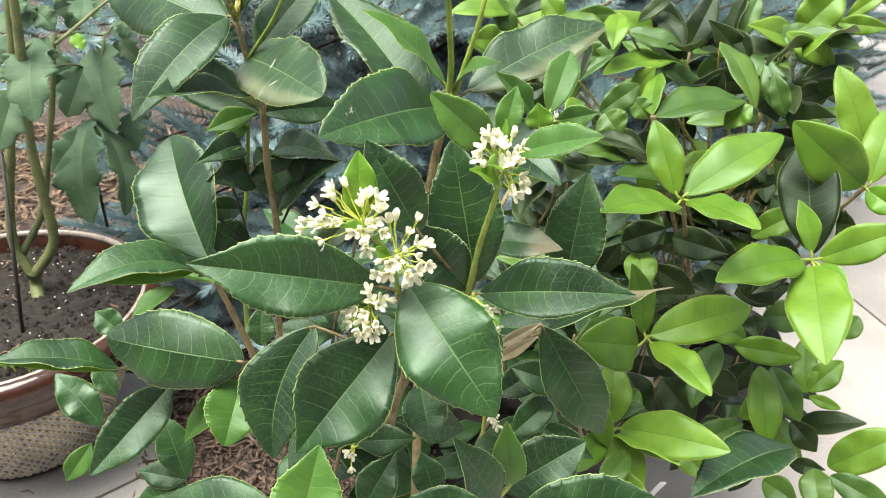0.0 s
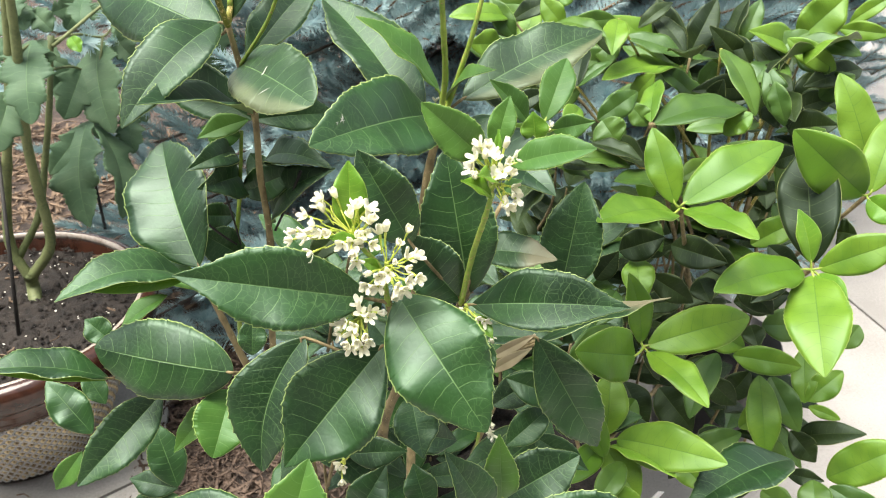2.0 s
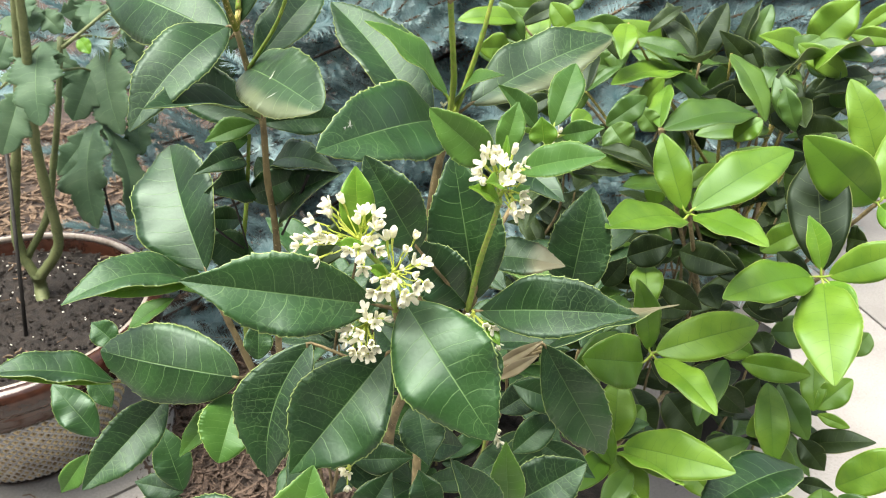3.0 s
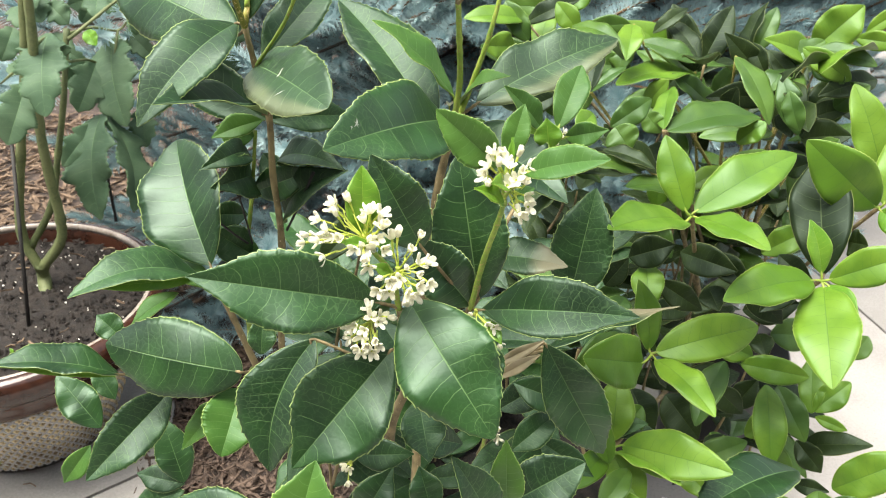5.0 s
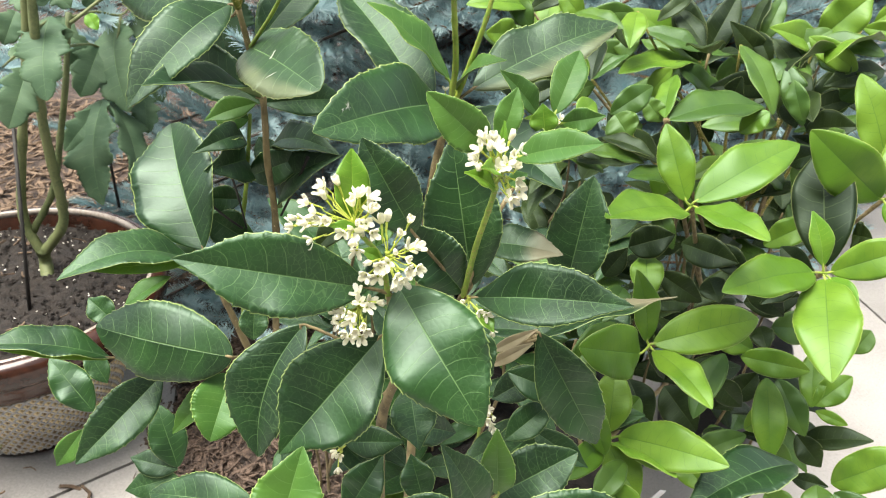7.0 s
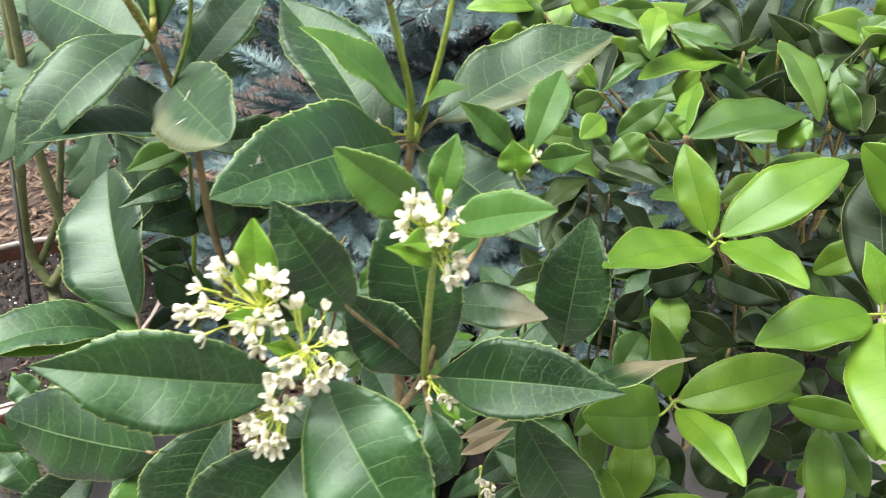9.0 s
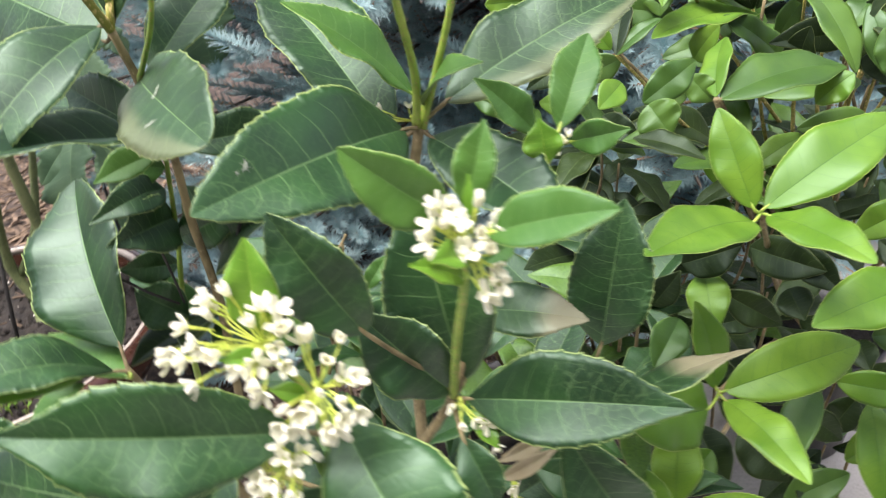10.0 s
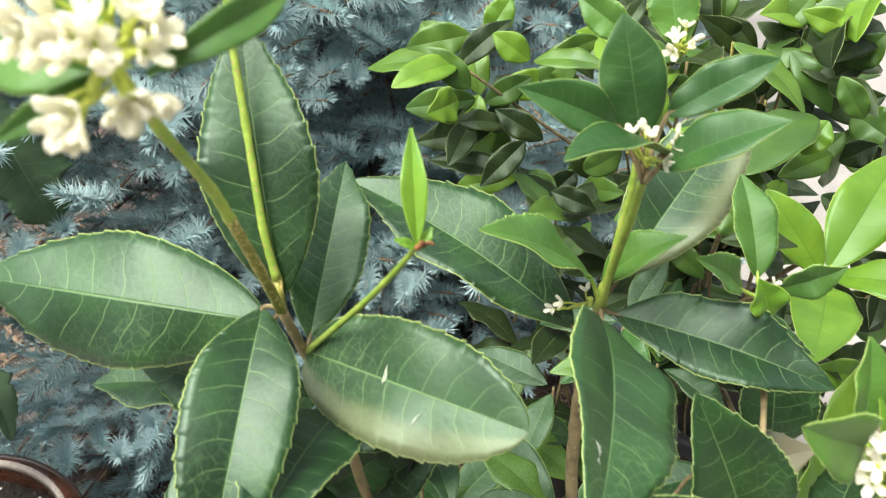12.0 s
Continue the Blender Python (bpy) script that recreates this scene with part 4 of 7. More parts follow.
leaf(shrub, (0.0200, 0.4330, 0.5480), (0.0745, 0.4210, 0.5505), (-0.2000, -0.4500, 0.8700), 0.0250, arch=0.08, fold=14, style="e", blunt=0.8, node=(0.0060, 0.4300, 0.5350))
leaf(shrub, (0.0614, 0.3879, 0.5189), (0.0333, 0.3872, 0.4992), (-0.3010, -0.8377, 0.4556), 0.0068, arch=0.1, fold=30, style="x")
leaf(shrub, (0.0596, 0.3838, 0.5119), (0.0335, 0.3831, 0.4921), (-0.3192, -0.8357, 0.4469), 0.0075, arch=0.12, fold=30, style="x")
# leaves of the side stem
leaf(shrub, (-0.1285, 0.4711, 0.6751), (-0.1655, 0.3994, 0.6373), (0.1850, -0.5310, 0.8270), 0.0356, arch=0.12, fold=20, blunt=0.8, node=(-0.1225, 0.4679, 0.6744))
scratched = leaf(shrub, (-0.1183, 0.4711, 0.6503), (-0.0619, 0.3972, 0.6537), (-0.4941, -0.3404, 0.8000), 0.0433, fold=10, style="s", blunt=0.5, node=(-0.1194, 0.4719, 0.6493))
scar(scratched, 0.44, -0.2, 0.0085, 2, 3)
scar(scratched, 0.62, 0.42, 0.0055, 2, 4)
leaf(shrub, (-0.1138, 0.4665, 0.6210), (-0.1509, 0.3898, 0.6540), (0.3391, 0.2290, 0.9125), 0.0365, node=(-0.1136, 0.4703, 0.6177))
leaf(shrub, (-0.1283, 0.4721, 0.6679), (-0.2283, 0.5340, 0.6847), (-0.2883, -0.6551, 0.6984), 0.0491, fold=-12, blunt=0.75, node=(-0.1225, 0.4679, 0.6744))
leaf(shrub, (-0.1206, 0.4700, 0.6780), (-0.1063, 0.5158, 0.7595), (-0.1788, -0.8441, 0.5055), 0.0378, fold=12, blunt=0.75, node=(-0.1225, 0.4679, 0.6744))
leaf(shrub, (-0.1164, 0.4780, 0.6501), (-0.0809, 0.5343, 0.6882), (0.1342, -0.6114, 0.7799), 0.0307, fold=20, blunt=0.85, node=(-0.1194, 0.4719, 0.6493))
leaf(shrub, (-0.1167, 0.4672, 0.6172), (-0.1443, 0.4503, 0.6109), (0.2033, -0.6152, 0.7617), 0.0154, style="h")
leaf(shrub, (-0.1347, 0.5014, 0.6069), (-0.2144, 0.5462, 0.6096), (-0.0335, -0.1180, 0.9924), 0.0366, blunt=0.85)
leaf(shrub, (-0.0787, 0.4267, 0.7111), (-0.0701, 0.4454, 0.7386), (-0.1431, -0.7958, 0.5884), 0.0075, fold=35, style="f", blunt=0.8)
leaf(shrub, (-0.0789, 0.4264, 0.7106), (-0.0845, 0.4281, 0.7147), (0.3078, -0.6586, 0.6866), 0.0032, style="f")
leaf(shrub, (-0.0784, 0.4260, 0.7102), (-0.0730, 0.4281, 0.7149), (-0.1642, -0.8156, 0.5549), 0.0036, style="f")
leaf(shrub, (-0.1306, 0.4918, 0.5956), (-0.1530, 0.4845, 0.6039), (0.3972, -0.8611, 0.3174), 0.0223, style="h")
leaf(shrub, (-0.1365, 0.4966, 0.5646), (-0.1476, 0.4467, 0.5787), (0.9264, -0.1026, 0.3622), 0.0278, arch=0.15, fold=25)
leaf(shrub, (-0.1361, 0.4952, 0.5819), (-0.1549, 0.4521, 0.5884), (0.7405, -0.2293, 0.6317), 0.0190, arch=0.2)
leaf(shrub, (-0.1343, 0.4908, 0.5545), (-0.0901, 0.4826, 0.5782), (-0.2803, -0.9394, 0.1976), 0.0229)
leaf(shrub, (-0.1150, 0.4993, 0.5285), (-0.0661, 0.4741, 0.5825), (-0.7286, -0.5546, 0.4018), 0.0308, arch=0.2)
leaf(shrub, (-0.1193, 0.5020, 0.5731), (-0.0679, 0.4740, 0.5825), (-0.3577, -0.3680, 0.8582), 0.0237, arch=0.2, fold=25)
leaf(shrub, (-0.1433, 0.5004, 0.5318), (-0.1689, 0.4819, 0.5408), (0.6261, -0.6857, 0.3712), 0.0178)
leaf(shrub, (-0.1360, 0.4778, 0.5125), (-0.1609, 0.4762, 0.5308), (0.3600, -0.8321, 0.4219), 0.0275)
leaf(shrub, (-0.1291, 0.5047, 0.5781), (-0.1110, 0.4915, 0.5547), (0.1250, -0.8188, 0.5602), 0.0194)
leaf(shrub, (-0.1193, 0.4883, 0.6090), (-0.0695, 0.5202, 0.6021), (0.4895, -0.6345, 0.5982), 0.0238)
leaf(shrub, (-0.1193, 0.4883, 0.6090), (-0.1870, 0.5226, 0.6309), (-0.2210, -0.7957, 0.5639), 0.0337)
stem(shrub, [(-0.0790, 0.4262, 0.7108), (-0.0772, 0.4248, 0.7130), (-0.0780, 0.4236, 0.7142)], 0.0009, 0.0004, DRIED, "bud_scale", label="shrivelled red-brown bud scale")
stem(shrub, [(-0.0786, 0.4260, 0.7110), (-0.0756, 0.4250, 0.7122), (-0.0742, 0.4240, 0.7118)], 0.0008, 0.0004, DRIED, "bud_scale", label="shrivelled red-brown bud scale")
# dim whorl low on the side stem
leaf(shrub, (-0.1279, 0.4980, 0.4942), (-0.0920, 0.4660, 0.4857), (0.20, -0.55, 0.80), 0.0300, arch=0.14, blunt=0.7, node=(-0.1319, 0.5015, 0.4952))
leaf(shrub, (-0.1345, 0.4960, 0.4961), (-0.1582, 0.4457, 0.5050), (-0.20, -0.60, 0.75), 0.0240, style="d", blunt=0.8, node=(-0.1319, 0.5015, 0.4952))
leaf(shrub, (-0.1372, 0.5027, 0.4970), (-0.1848, 0.5127, 0.5132), (-0.10, -0.60, 0.80), 0.0200, arch=0.1, style="y", blunt=0.85, node=(-0.1319, 0.5015, 0.4952))
leaf(shrub, (-0.1278, 0.5025, 0.4929), (-0.0908, 0.5107, 0.4728), (0.10, -0.50, 0.85), 0.0200, style="d", blunt=0.8, node=(-0.1319, 0.5015, 0.4952))
leaf(shrub, (-0.1311, 0.4956, 0.4972), (-0.1236, 0.4424, 0.5156), (0.00, -0.70, 0.70), 0.0220, style="d", blunt=0.8, node=(-0.1319, 0.5015, 0.4952))
stem(shrub, [(-0.1126, 0.4694, 0.5250), (-0.1220, 0.4860, 0.5060), (-0.1319, 0.5015, 0.4952)], 0.0018, 0.0014, BARK, "twig")
leaf(shrub, (-0.0723, 0.5714, 0.4932), (-0.1016, 0.5369, 0.4717), (-0.20, -0.80, 0.50), 0.0260, style="d", blunt=0.7, node=(-0.0683, 0.5754, 0.4992))
leaf(shrub, (-0.0594, 0.5675, 0.4599), (-0.0449, 0.5822, 0.4769), (-0.10, -0.85, 0.50), 0.0120, style="h", blunt=0.7)
stem(shrub, [(-0.0935, 0.5569, 0.3949), (-0.0788, 0.5666, 0.4442), (-0.0707, 0.5718, 0.4936)], 0.0013, 0.0010, BARK, "twig")
# near flower head at the tip of the side stem
leaf(shrub, (-0.1311, 0.3725, 0.7991), (-0.1539, 0.3695, 0.7929), (0.0499, -0.9600, 0.2755), 0.0047, fold=25, style="h")
leaf(shrub, (-0.1263, 0.3672, 0.7985), (-0.0994, 0.3822, 0.8018), (0.4166, -0.8301, 0.3707), 0.0066, arch=0.15, fold=25, style="h")
leaf(shrub, (-0.1338, 0.3748, 0.7980), (-0.1565, 0.3948, 0.8014), (-0.5216, -0.6790, 0.5167), 0.0115, style="h")
leaf(shrub, (-0.1338, 0.3740, 0.8003), (-0.1337, 0.3910, 0.8208), (0.1545, -0.7615, 0.6295), 0.0100, style="h")
blossoms(shrub, (-0.1313, 0.3709, 0.8020), [(-0.1412, 0.3704, 0.8105), (-0.1367, 0.3673, 0.8111), (-0.1344, 0.3635, 0.8083), (-0.1401, 0.3675, 0.8068), (-0.1317, 0.3662, 0.8093), (-0.1308, 0.3606, 0.8070), (-0.1362, 0.3634, 0.8058), (-0.1435, 0.3712, 0.8074), (-0.1303, 0.3597, 0.8041), (-0.1240, 0.3696, 0.8078), (-0.1223, 0.3667, 0.8042), (-0.1246, 0.3649, 0.8027), (-0.1259, 0.3721, 0.8071), (-0.1289, 0.3604, 0.7968), (-0.1310, 0.3596, 0.7968), (-0.1262, 0.3617, 0.7959), (-0.1389, 0.3627, 0.7969), (-0.1387, 0.3621, 0.7943), (-0.1407, 0.3642, 0.7949), (-0.1304, 0.3698, 0.8131), (-0.1374, 0.3722, 0.8142)])
# leaves of the middle stem
spotted = leaf(shrub, (-0.0030, 0.4640, 0.6240), (-0.0580, 0.3620, 0.6455), (0.6700, -0.2300, 0.6700), 0.0480, fold=20, blunt=0.72, node=(0.0020, 0.4760, 0.6190))
scar(spotted, 0.79, 0.42, 0.0034, 8, 1)
scar(spotted, 0.83, 0.42, 0.0016, 5, 2)
leaf(shrub, (-0.0109, 0.4748, 0.6142), (-0.0802, 0.5458, 0.6729), (0.2616, -0.4507, 0.8535), 0.0461, blunt=0.8, node=(0.0020, 0.4760, 0.6190))
leaf(shrub, (0.0147, 0.4801, 0.6290), (0.1040, 0.5290, 0.6593), (0.0086, -0.5380, 0.8429), 0.0425, fold=16, style="s", blunt=0.75, node=(0.0020, 0.4760, 0.6190))
leaf(shrub, (0.0074, 0.4730, 0.6156), (0.0688, 0.4117, 0.5980), (-0.1305, -0.3928, 0.9103), 0.0354, blunt=0.8, node=(0.0020, 0.4760, 0.6190))
leaf(shrub, (0.0006, 0.4803, 0.6326), (-0.0475, 0.4684, 0.6811), (0.7200, -0.1643, 0.6742), 0.0291, fold=20, style="h", node=(0.0020, 0.4760, 0.6190))
leaf(shrub, (0.0048, 0.4793, 0.6280), (0.0334, 0.4605, 0.6541), (-0.6764, -0.0047, 0.7365), 0.0181, arch=0.12, style="h", node=(0.0020, 0.4760, 0.6190))
leaf(shrub, (0.0054, 0.4467, 0.7116), (0.0056, 0.4569, 0.7506), (-0.4550, -0.8612, 0.2265), 0.0213, fold=10, blunt=0.7, style="y", node=(0.0020, 0.4398, 0.6990))
leaf(shrub, (-0.0010, 0.4488, 0.7161), (-0.0338, 0.4503, 0.7393), (0.2790, -0.8500, 0.4468), 0.0161, blunt=0.8, style="y", node=(0.0020, 0.4398, 0.6990))
leaf(shrub, (0.0164, 0.4494, 0.7154), (0.0509, 0.4392, 0.7296), (-0.4514, -0.4968, 0.7413), 0.0155, style="y", blunt=0.75, node=(0.0020, 0.4398, 0.6990))
leaf(shrub, (0.0068, 0.4384, 0.7039), (0.0362, 0.4138, 0.7225), (-0.6180, -0.1578, 0.7702), 0.0179, blunt=0.8, style="y", node=(0.0020, 0.4398, 0.6990))
leaf(shrub, (0.0084, 0.4367, 0.7090), (-0.0325, 0.4233, 0.7263), (0.3700, 0.0677, 0.9266), 0.0195, arch=0.1, style="y", blunt=0.75, node=(0.0020, 0.4398, 0.6990))
leaf(shrub, (0.0235, 0.4838, 0.7293), (0.0094, 0.4983, 0.7453), (-0.4430, -0.8228, 0.3559), 0.0129, style="h")
leaf(shrub, (0.0354, 0.4717, 0.7248), (0.0404, 0.4898, 0.7519), (-0.4772, -0.6878, 0.5470), 0.0166, style="h")
leaf(shrub, (0.0158, 0.4449, 0.7124), (0.0194, 0.4288, 0.7119), (0.0967, -0.0064, 0.9953), 0.0074, style="f")
blossoms(shrub, (0.0047, 0.4419, 0.7046), [(-0.0021, 0.4460, 0.7152), (0.0005, 0.4441, 0.7169), (0.0045, 0.4434, 0.7172), (0.0055, 0.4408, 0.7156), (0.0146, 0.4387, 0.7138), (0.0119, 0.4367, 0.7118), (0.0071, 0.4339, 0.7081)], 0.72)
blossoms(shrub, (0.0348, 0.4725, 0.7257), [(0.0326, 0.4711, 0.7318), (0.0376, 0.4721, 0.7349), (0.0360, 0.4669, 0.7288), (0.0302, 0.4687, 0.7277), (0.0391, 0.4683, 0.7300)], 0.8)
blossoms(shrub, (-0.0007, 0.4787, 0.6212), [(-0.0195, 0.4769, 0.6267), (-0.0151, 0.4768, 0.6280), (-0.0021, 0.4800, 0.6279)], 0.7)
# small shoot beside it
leaf(shrub, (0.0638, 0.4558, 0.6250), (0.0778, 0.4899, 0.6530), (0.0560, -0.6473, 0.7601), 0.0200, style="h", blunt=0.75, node=(0.0613, 0.4501, 0.6193))
leaf(shrub, (0.0545, 0.4528, 0.6242), (0.0303, 0.4497, 0.6517), (0.5757, -0.6958, 0.4294), 0.0155, style="h", node=(0.0613, 0.4501, 0.6193))
leaf(shrub, (0.0677, 0.4486, 0.6225), (0.0904, 0.4368, 0.6330), (-0.5273, -0.8230, 0.2113), 0.0139, style="h", node=(0.0613, 0.4501, 0.6193))
leaf(shrub, (0.0583, 0.4397, 0.6176), (0.0554, 0.4443, 0.6354), (-0.0746, -0.9692, 0.2348), 0.0159, style="f", node=(0.0613, 0.4501, 0.6193))
blossoms(shrub, (0.0622, 0.4482, 0.6200), [(0.0637, 0.4462, 0.6244), (0.0596, 0.4464, 0.6249), (0.0675, 0.4492, 0.6254), (0.0622, 0.4425, 0.6222), (0.0572, 0.4434, 0.6239)], 0.75)
# leaves and flowers of the second flower head
leaf(shrub, (0.0268, 0.3578, 0.6432), (-0.0031, 0.3512, 0.6728), (0.3030, -0.9483, 0.0941), 0.0197, style="h", blunt=0.72, node=(0.0302, 0.3511, 0.6296))
leaf(shrub, (0.0313, 0.3640, 0.6437), (0.0379, 0.3733, 0.6693), (-0.0561, -0.9332, 0.3549), 0.0132, style="h", blunt=0.8, node=(0.0302, 0.3511, 0.6296))
leaf(shrub, (0.0385, 0.3447, 0.6462), (0.0750, 0.3340, 0.6599), (-0.4312, -0.5369, 0.7251), 0.0170, style="h", blunt=0.75, node=(0.0302, 0.3511, 0.6296))
leaf(shrub, (0.0305, 0.3476, 0.6276), (0.0159, 0.3367, 0.6413), (0.7599, -0.2784, 0.5874), 0.0102, arch=0.1, style="f", node=(0.0302, 0.3511, 0.6296))
leaf(shrub, (0.0324, 0.3561, 0.6441), (0.0328, 0.3614, 0.6570), (-0.0527, -0.9245, 0.3775), 0.0035, style="f")
leaf(shrub, (0.0316, 0.3463, 0.6372), (0.0234, 0.3290, 0.6477), (0.7662, 0.0259, 0.6421), 0.0098, style="f")
leaf(shrub, (0.0342, 0.3611, 0.6228), (0.0462, 0.3741, 0.6248), (0.4330, -0.5120, 0.7419), 0.0075, style="h")
blossoms(shrub, (0.0314, 0.3518, 0.6347), [(0.0235, 0.3491, 0.6543), (0.0289, 0.3506, 0.6527), (0.0358, 0.3511, 0.6532), (0.0416, 0.3467, 0.6494), (0.0437, 0.3470, 0.6459), (0.0213, 0.3480, 0.6485), (0.0264, 0.3425, 0.6509), (0.0316, 0.3427, 0.6509), (0.0373, 0.3397, 0.6495), (0.0201, 0.3468, 0.6426), (0.0228, 0.3416, 0.6415), (0.0344, 0.3359, 0.6471), (0.0394, 0.3390, 0.6442), (0.0405, 0.3413, 0.6362), (0.0417, 0.3386, 0.6317), (0.0380, 0.3368, 0.6286), (0.0366, 0.3424, 0.6303), (0.0306, 0.3400, 0.6424)])
# main flower head
leaf(shrub, (-0.0314, 0.3336, 0.6082), (-0.0449, 0.3260, 0.6157), (0.6127, -0.4605, 0.6423), 0.0077, style="f")
leaf(shrub, (-0.0219, 0.3305, 0.5967), (-0.0304, 0.3237, 0.6052), (0.7724, -0.5260, 0.3559), 0.0062, style="f")
blossoms(shrub, (-0.0354, 0.3384, 0.6108), [(-0.0504, 0.3397, 0.6295), (-0.0429, 0.3405, 0.6305), (-0.0568, 0.3334, 0.6229), (-0.0611, 0.3278, 0.6174), (-0.0639, 0.3292, 0.6120), (-0.0523, 0.3279, 0.6212), (-0.0483, 0.3350, 0.6253), (-0.0445, 0.3247, 0.6194), (-0.0530, 0.3212, 0.6097), (-0.0320, 0.3383, 0.6262), (-0.0267, 0.3382, 0.6258), (-0.0349, 0.3341, 0.6231), (-0.0253, 0.3315, 0.6223), (-0.0316, 0.3262, 0.6175), (-0.0381, 0.3238, 0.6135), (-0.0333, 0.3204, 0.6116), (-0.0243, 0.3259, 0.6127), (-0.0313, 0.3195, 0.6061), (-0.0282, 0.3316, 0.6146), (-0.0564, 0.3251, 0.6166), (-0.0491, 0.3279, 0.6170)], 1.05)
blossoms(shrub, (-0.0188, 0.3330, 0.5969), [(-0.0191, 0.3350, 0.6161), (-0.0081, 0.3331, 0.6165), (-0.0128, 0.3300, 0.6113), (-0.0038, 0.3273, 0.6063), (-0.0140, 0.3222, 0.6059), (-0.0257, 0.3209, 0.6002), (-0.0267, 0.3177, 0.5948), (-0.0218, 0.3175, 0.5942), (-0.0168, 0.3194, 0.6013), (-0.0074, 0.3180, 0.5984), (-0.0126, 0.3161, 0.5953), (-0.0027, 0.3205, 0.5985), (-0.0095, 0.3173, 0.5934), (-0.0207, 0.3185, 0.5999)])
blossoms(shrub, (-0.0322, 0.3284, 0.5697), [(-0.0379, 0.3244, 0.5789), (-0.0321, 0.3236, 0.5813), (-0.0302, 0.3199, 0.5788), (-0.0217, 0.3232, 0.5762), (-0.0261, 0.3170, 0.5776), (-0.0421, 0.3194, 0.5705), (-0.0411, 0.3154, 0.5676), (-0.0369, 0.3121, 0.5657), (-0.0349, 0.3124, 0.5622), (-0.0318, 0.3110, 0.5677), (-0.0280, 0.3125, 0.5701), (-0.0260, 0.3128, 0.5666), (-0.0294, 0.3125, 0.5623), (-0.0383, 0.3171, 0.5745), (-0.0331, 0.3129, 0.5749)], 0.95)
blossoms(shrub, (0.0205, 0.3838, 0.5394), [(0.0166, 0.3767, 0.5413), (0.0218, 0.3718, 0.5386), (0.0269, 0.3724, 0.5395), (0.0314, 0.3717, 0.5381), (0.0350, 0.3695, 0.5281)], 0.8)
leaf(shrub, (0.0245, 0.3806, 0.5377), (0.0358, 0.3670, 0.5299), (0.1387, -0.4053, 0.9036), 0.0087, style="f")
blossoms(shrub, (-0.0480, 0.3431, 0.4568), [(-0.0476, 0.3376, 0.4573), (-0.0478, 0.3322, 0.4520)], 0.85)
blossoms(shrub, (0.0344, 0.4830, 0.3749), [(0.0350, 0.4718, 0.3757), (0.0396, 0.4719, 0.3788), (0.0437, 0.4707, 0.3722), (0.0392, 0.4657, 0.3727), (0.0453, 0.4672, 0.3624), (0.0424, 0.4669, 0.3663)])
stem(shrub, [(0.0311, 0.4893, 0.3092), (0.0342, 0.4807, 0.3521), (0.0344, 0.4830, 0.3749)], 0.0015, 0.001, GREEN_BARK, "twig")


# ---- glossy bush ----
bush = thing("glossy_evergreen_bush", "bright green glossy-leaved evergreen bush in a black nursery pot", "shrub", (0, 0, 0))
stem(bush, [(0.3600, 0.8800, 0.1500), (0.2684, 0.7385, 0.3196), (0.1767, 0.5370, 0.5293)], 0.0034, 0.0016, BARK)
stem(bush, [(0.3800, 0.8800, 0.1500), (0.3215, 0.7372, 0.2953), (0.2830, 0.5343, 0.4806)], 0.0034, 0.0016, BARK)
stem(bush, [(0.3900, 0.9000, 0.1500), (0.3493, 0.7654, 0.3137), (0.3386, 0.5908, 0.5174)], 0.0034, 0.0016, BARK)
stem(bush, [(0.3400, 0.8700, 0.1500), (0.2593, 0.7219, 0.2678), (0.1586, 0.5037, 0.4256)], 0.0034, 0.0016, BARK)
stem(bush, [(0.3300, 0.8800, 0.1500), (0.2457, 0.7035, 0.2350), (0.1314, 0.4670, 0.3599)], 0.0034, 0.0016, BARK)
stem(bush, [(0.3600, 0.9100, 0.1500), (0.2607, 0.7699, 0.3400), (0.1614, 0.5998, 0.5700)], 0.0034, 0.0016, BARK)
# thin twigs up to the top whorls
for k, (x, y, z) in enumerate(((0.1637, 0.5997, 0.5696), (0.2460, 0.7310, 0.5926), (0.3050, 0.7284, 0.5262), (0.3320, 0.7601, 0.5794), (0.3264, 0.7670, 0.5914), (0.2287, 0.7915, 0.5581), (0.2924, 0.7684, 0.5556),
                               (0.3091, 0.7671, 0.5129), (0.3485, 0.7843, 0.5011), (0.2909, 0.7421, 0.5502), (0.3833, 0.8150, 0.5917), (0.2876, 0.8035, 0.5762), (0.0592, 0.8307, 0.5926), (0.1072, 0.6417, 0.5844), (0.1578, 0.7720, 0.6070))):
    foot = Vector((0.29 + 0.012 * (k % 4), 0.80 + 0.01 * (k % 3), 0.33 + 0.015 * (k % 5)))
    top = Vector((x, y, z))
    stem(bush, [foot, foot.lerp(top, 0.55) + Vector((0.006 * (-1) ** k, 0.0, -0.012)), top], 0.0022, 0.0011, SPECKLED if k % 3 else BARK, "twig")
leaf(bush, (0.1720, 0.5357, 0.5331), (0.1550, 0.5669, 0.5793), (-0.2741, -0.8407, 0.4669), 0.0252, fold=13, style="g", blunt=0.68, node=(0.1767, 0.5370, 0.5293))
leaf(bush, (0.1783, 0.5358, 0.5332), (0.2562, 0.5754, 0.5658), (-0.1177, -0.4837, 0.8673), 0.0373, fold=13, style="g", blunt=0.68, node=(0.1767, 0.5370, 0.5293))
leaf(bush, (0.1714, 0.5294, 0.5283), (0.1028, 0.4596, 0.5566), (0.3326, 0.0545, 0.9415), 0.0350, fold=13, style="g", blunt=0.68, node=(0.1767, 0.5370, 0.5293))
leaf(bush, (0.1794, 0.5329, 0.5300), (0.2121, 0.4714, 0.5404), (-0.2390, 0.0365, 0.9703), 0.0282, fold=13, style="g", blunt=0.68, node=(0.1767, 0.5370, 0.5293))
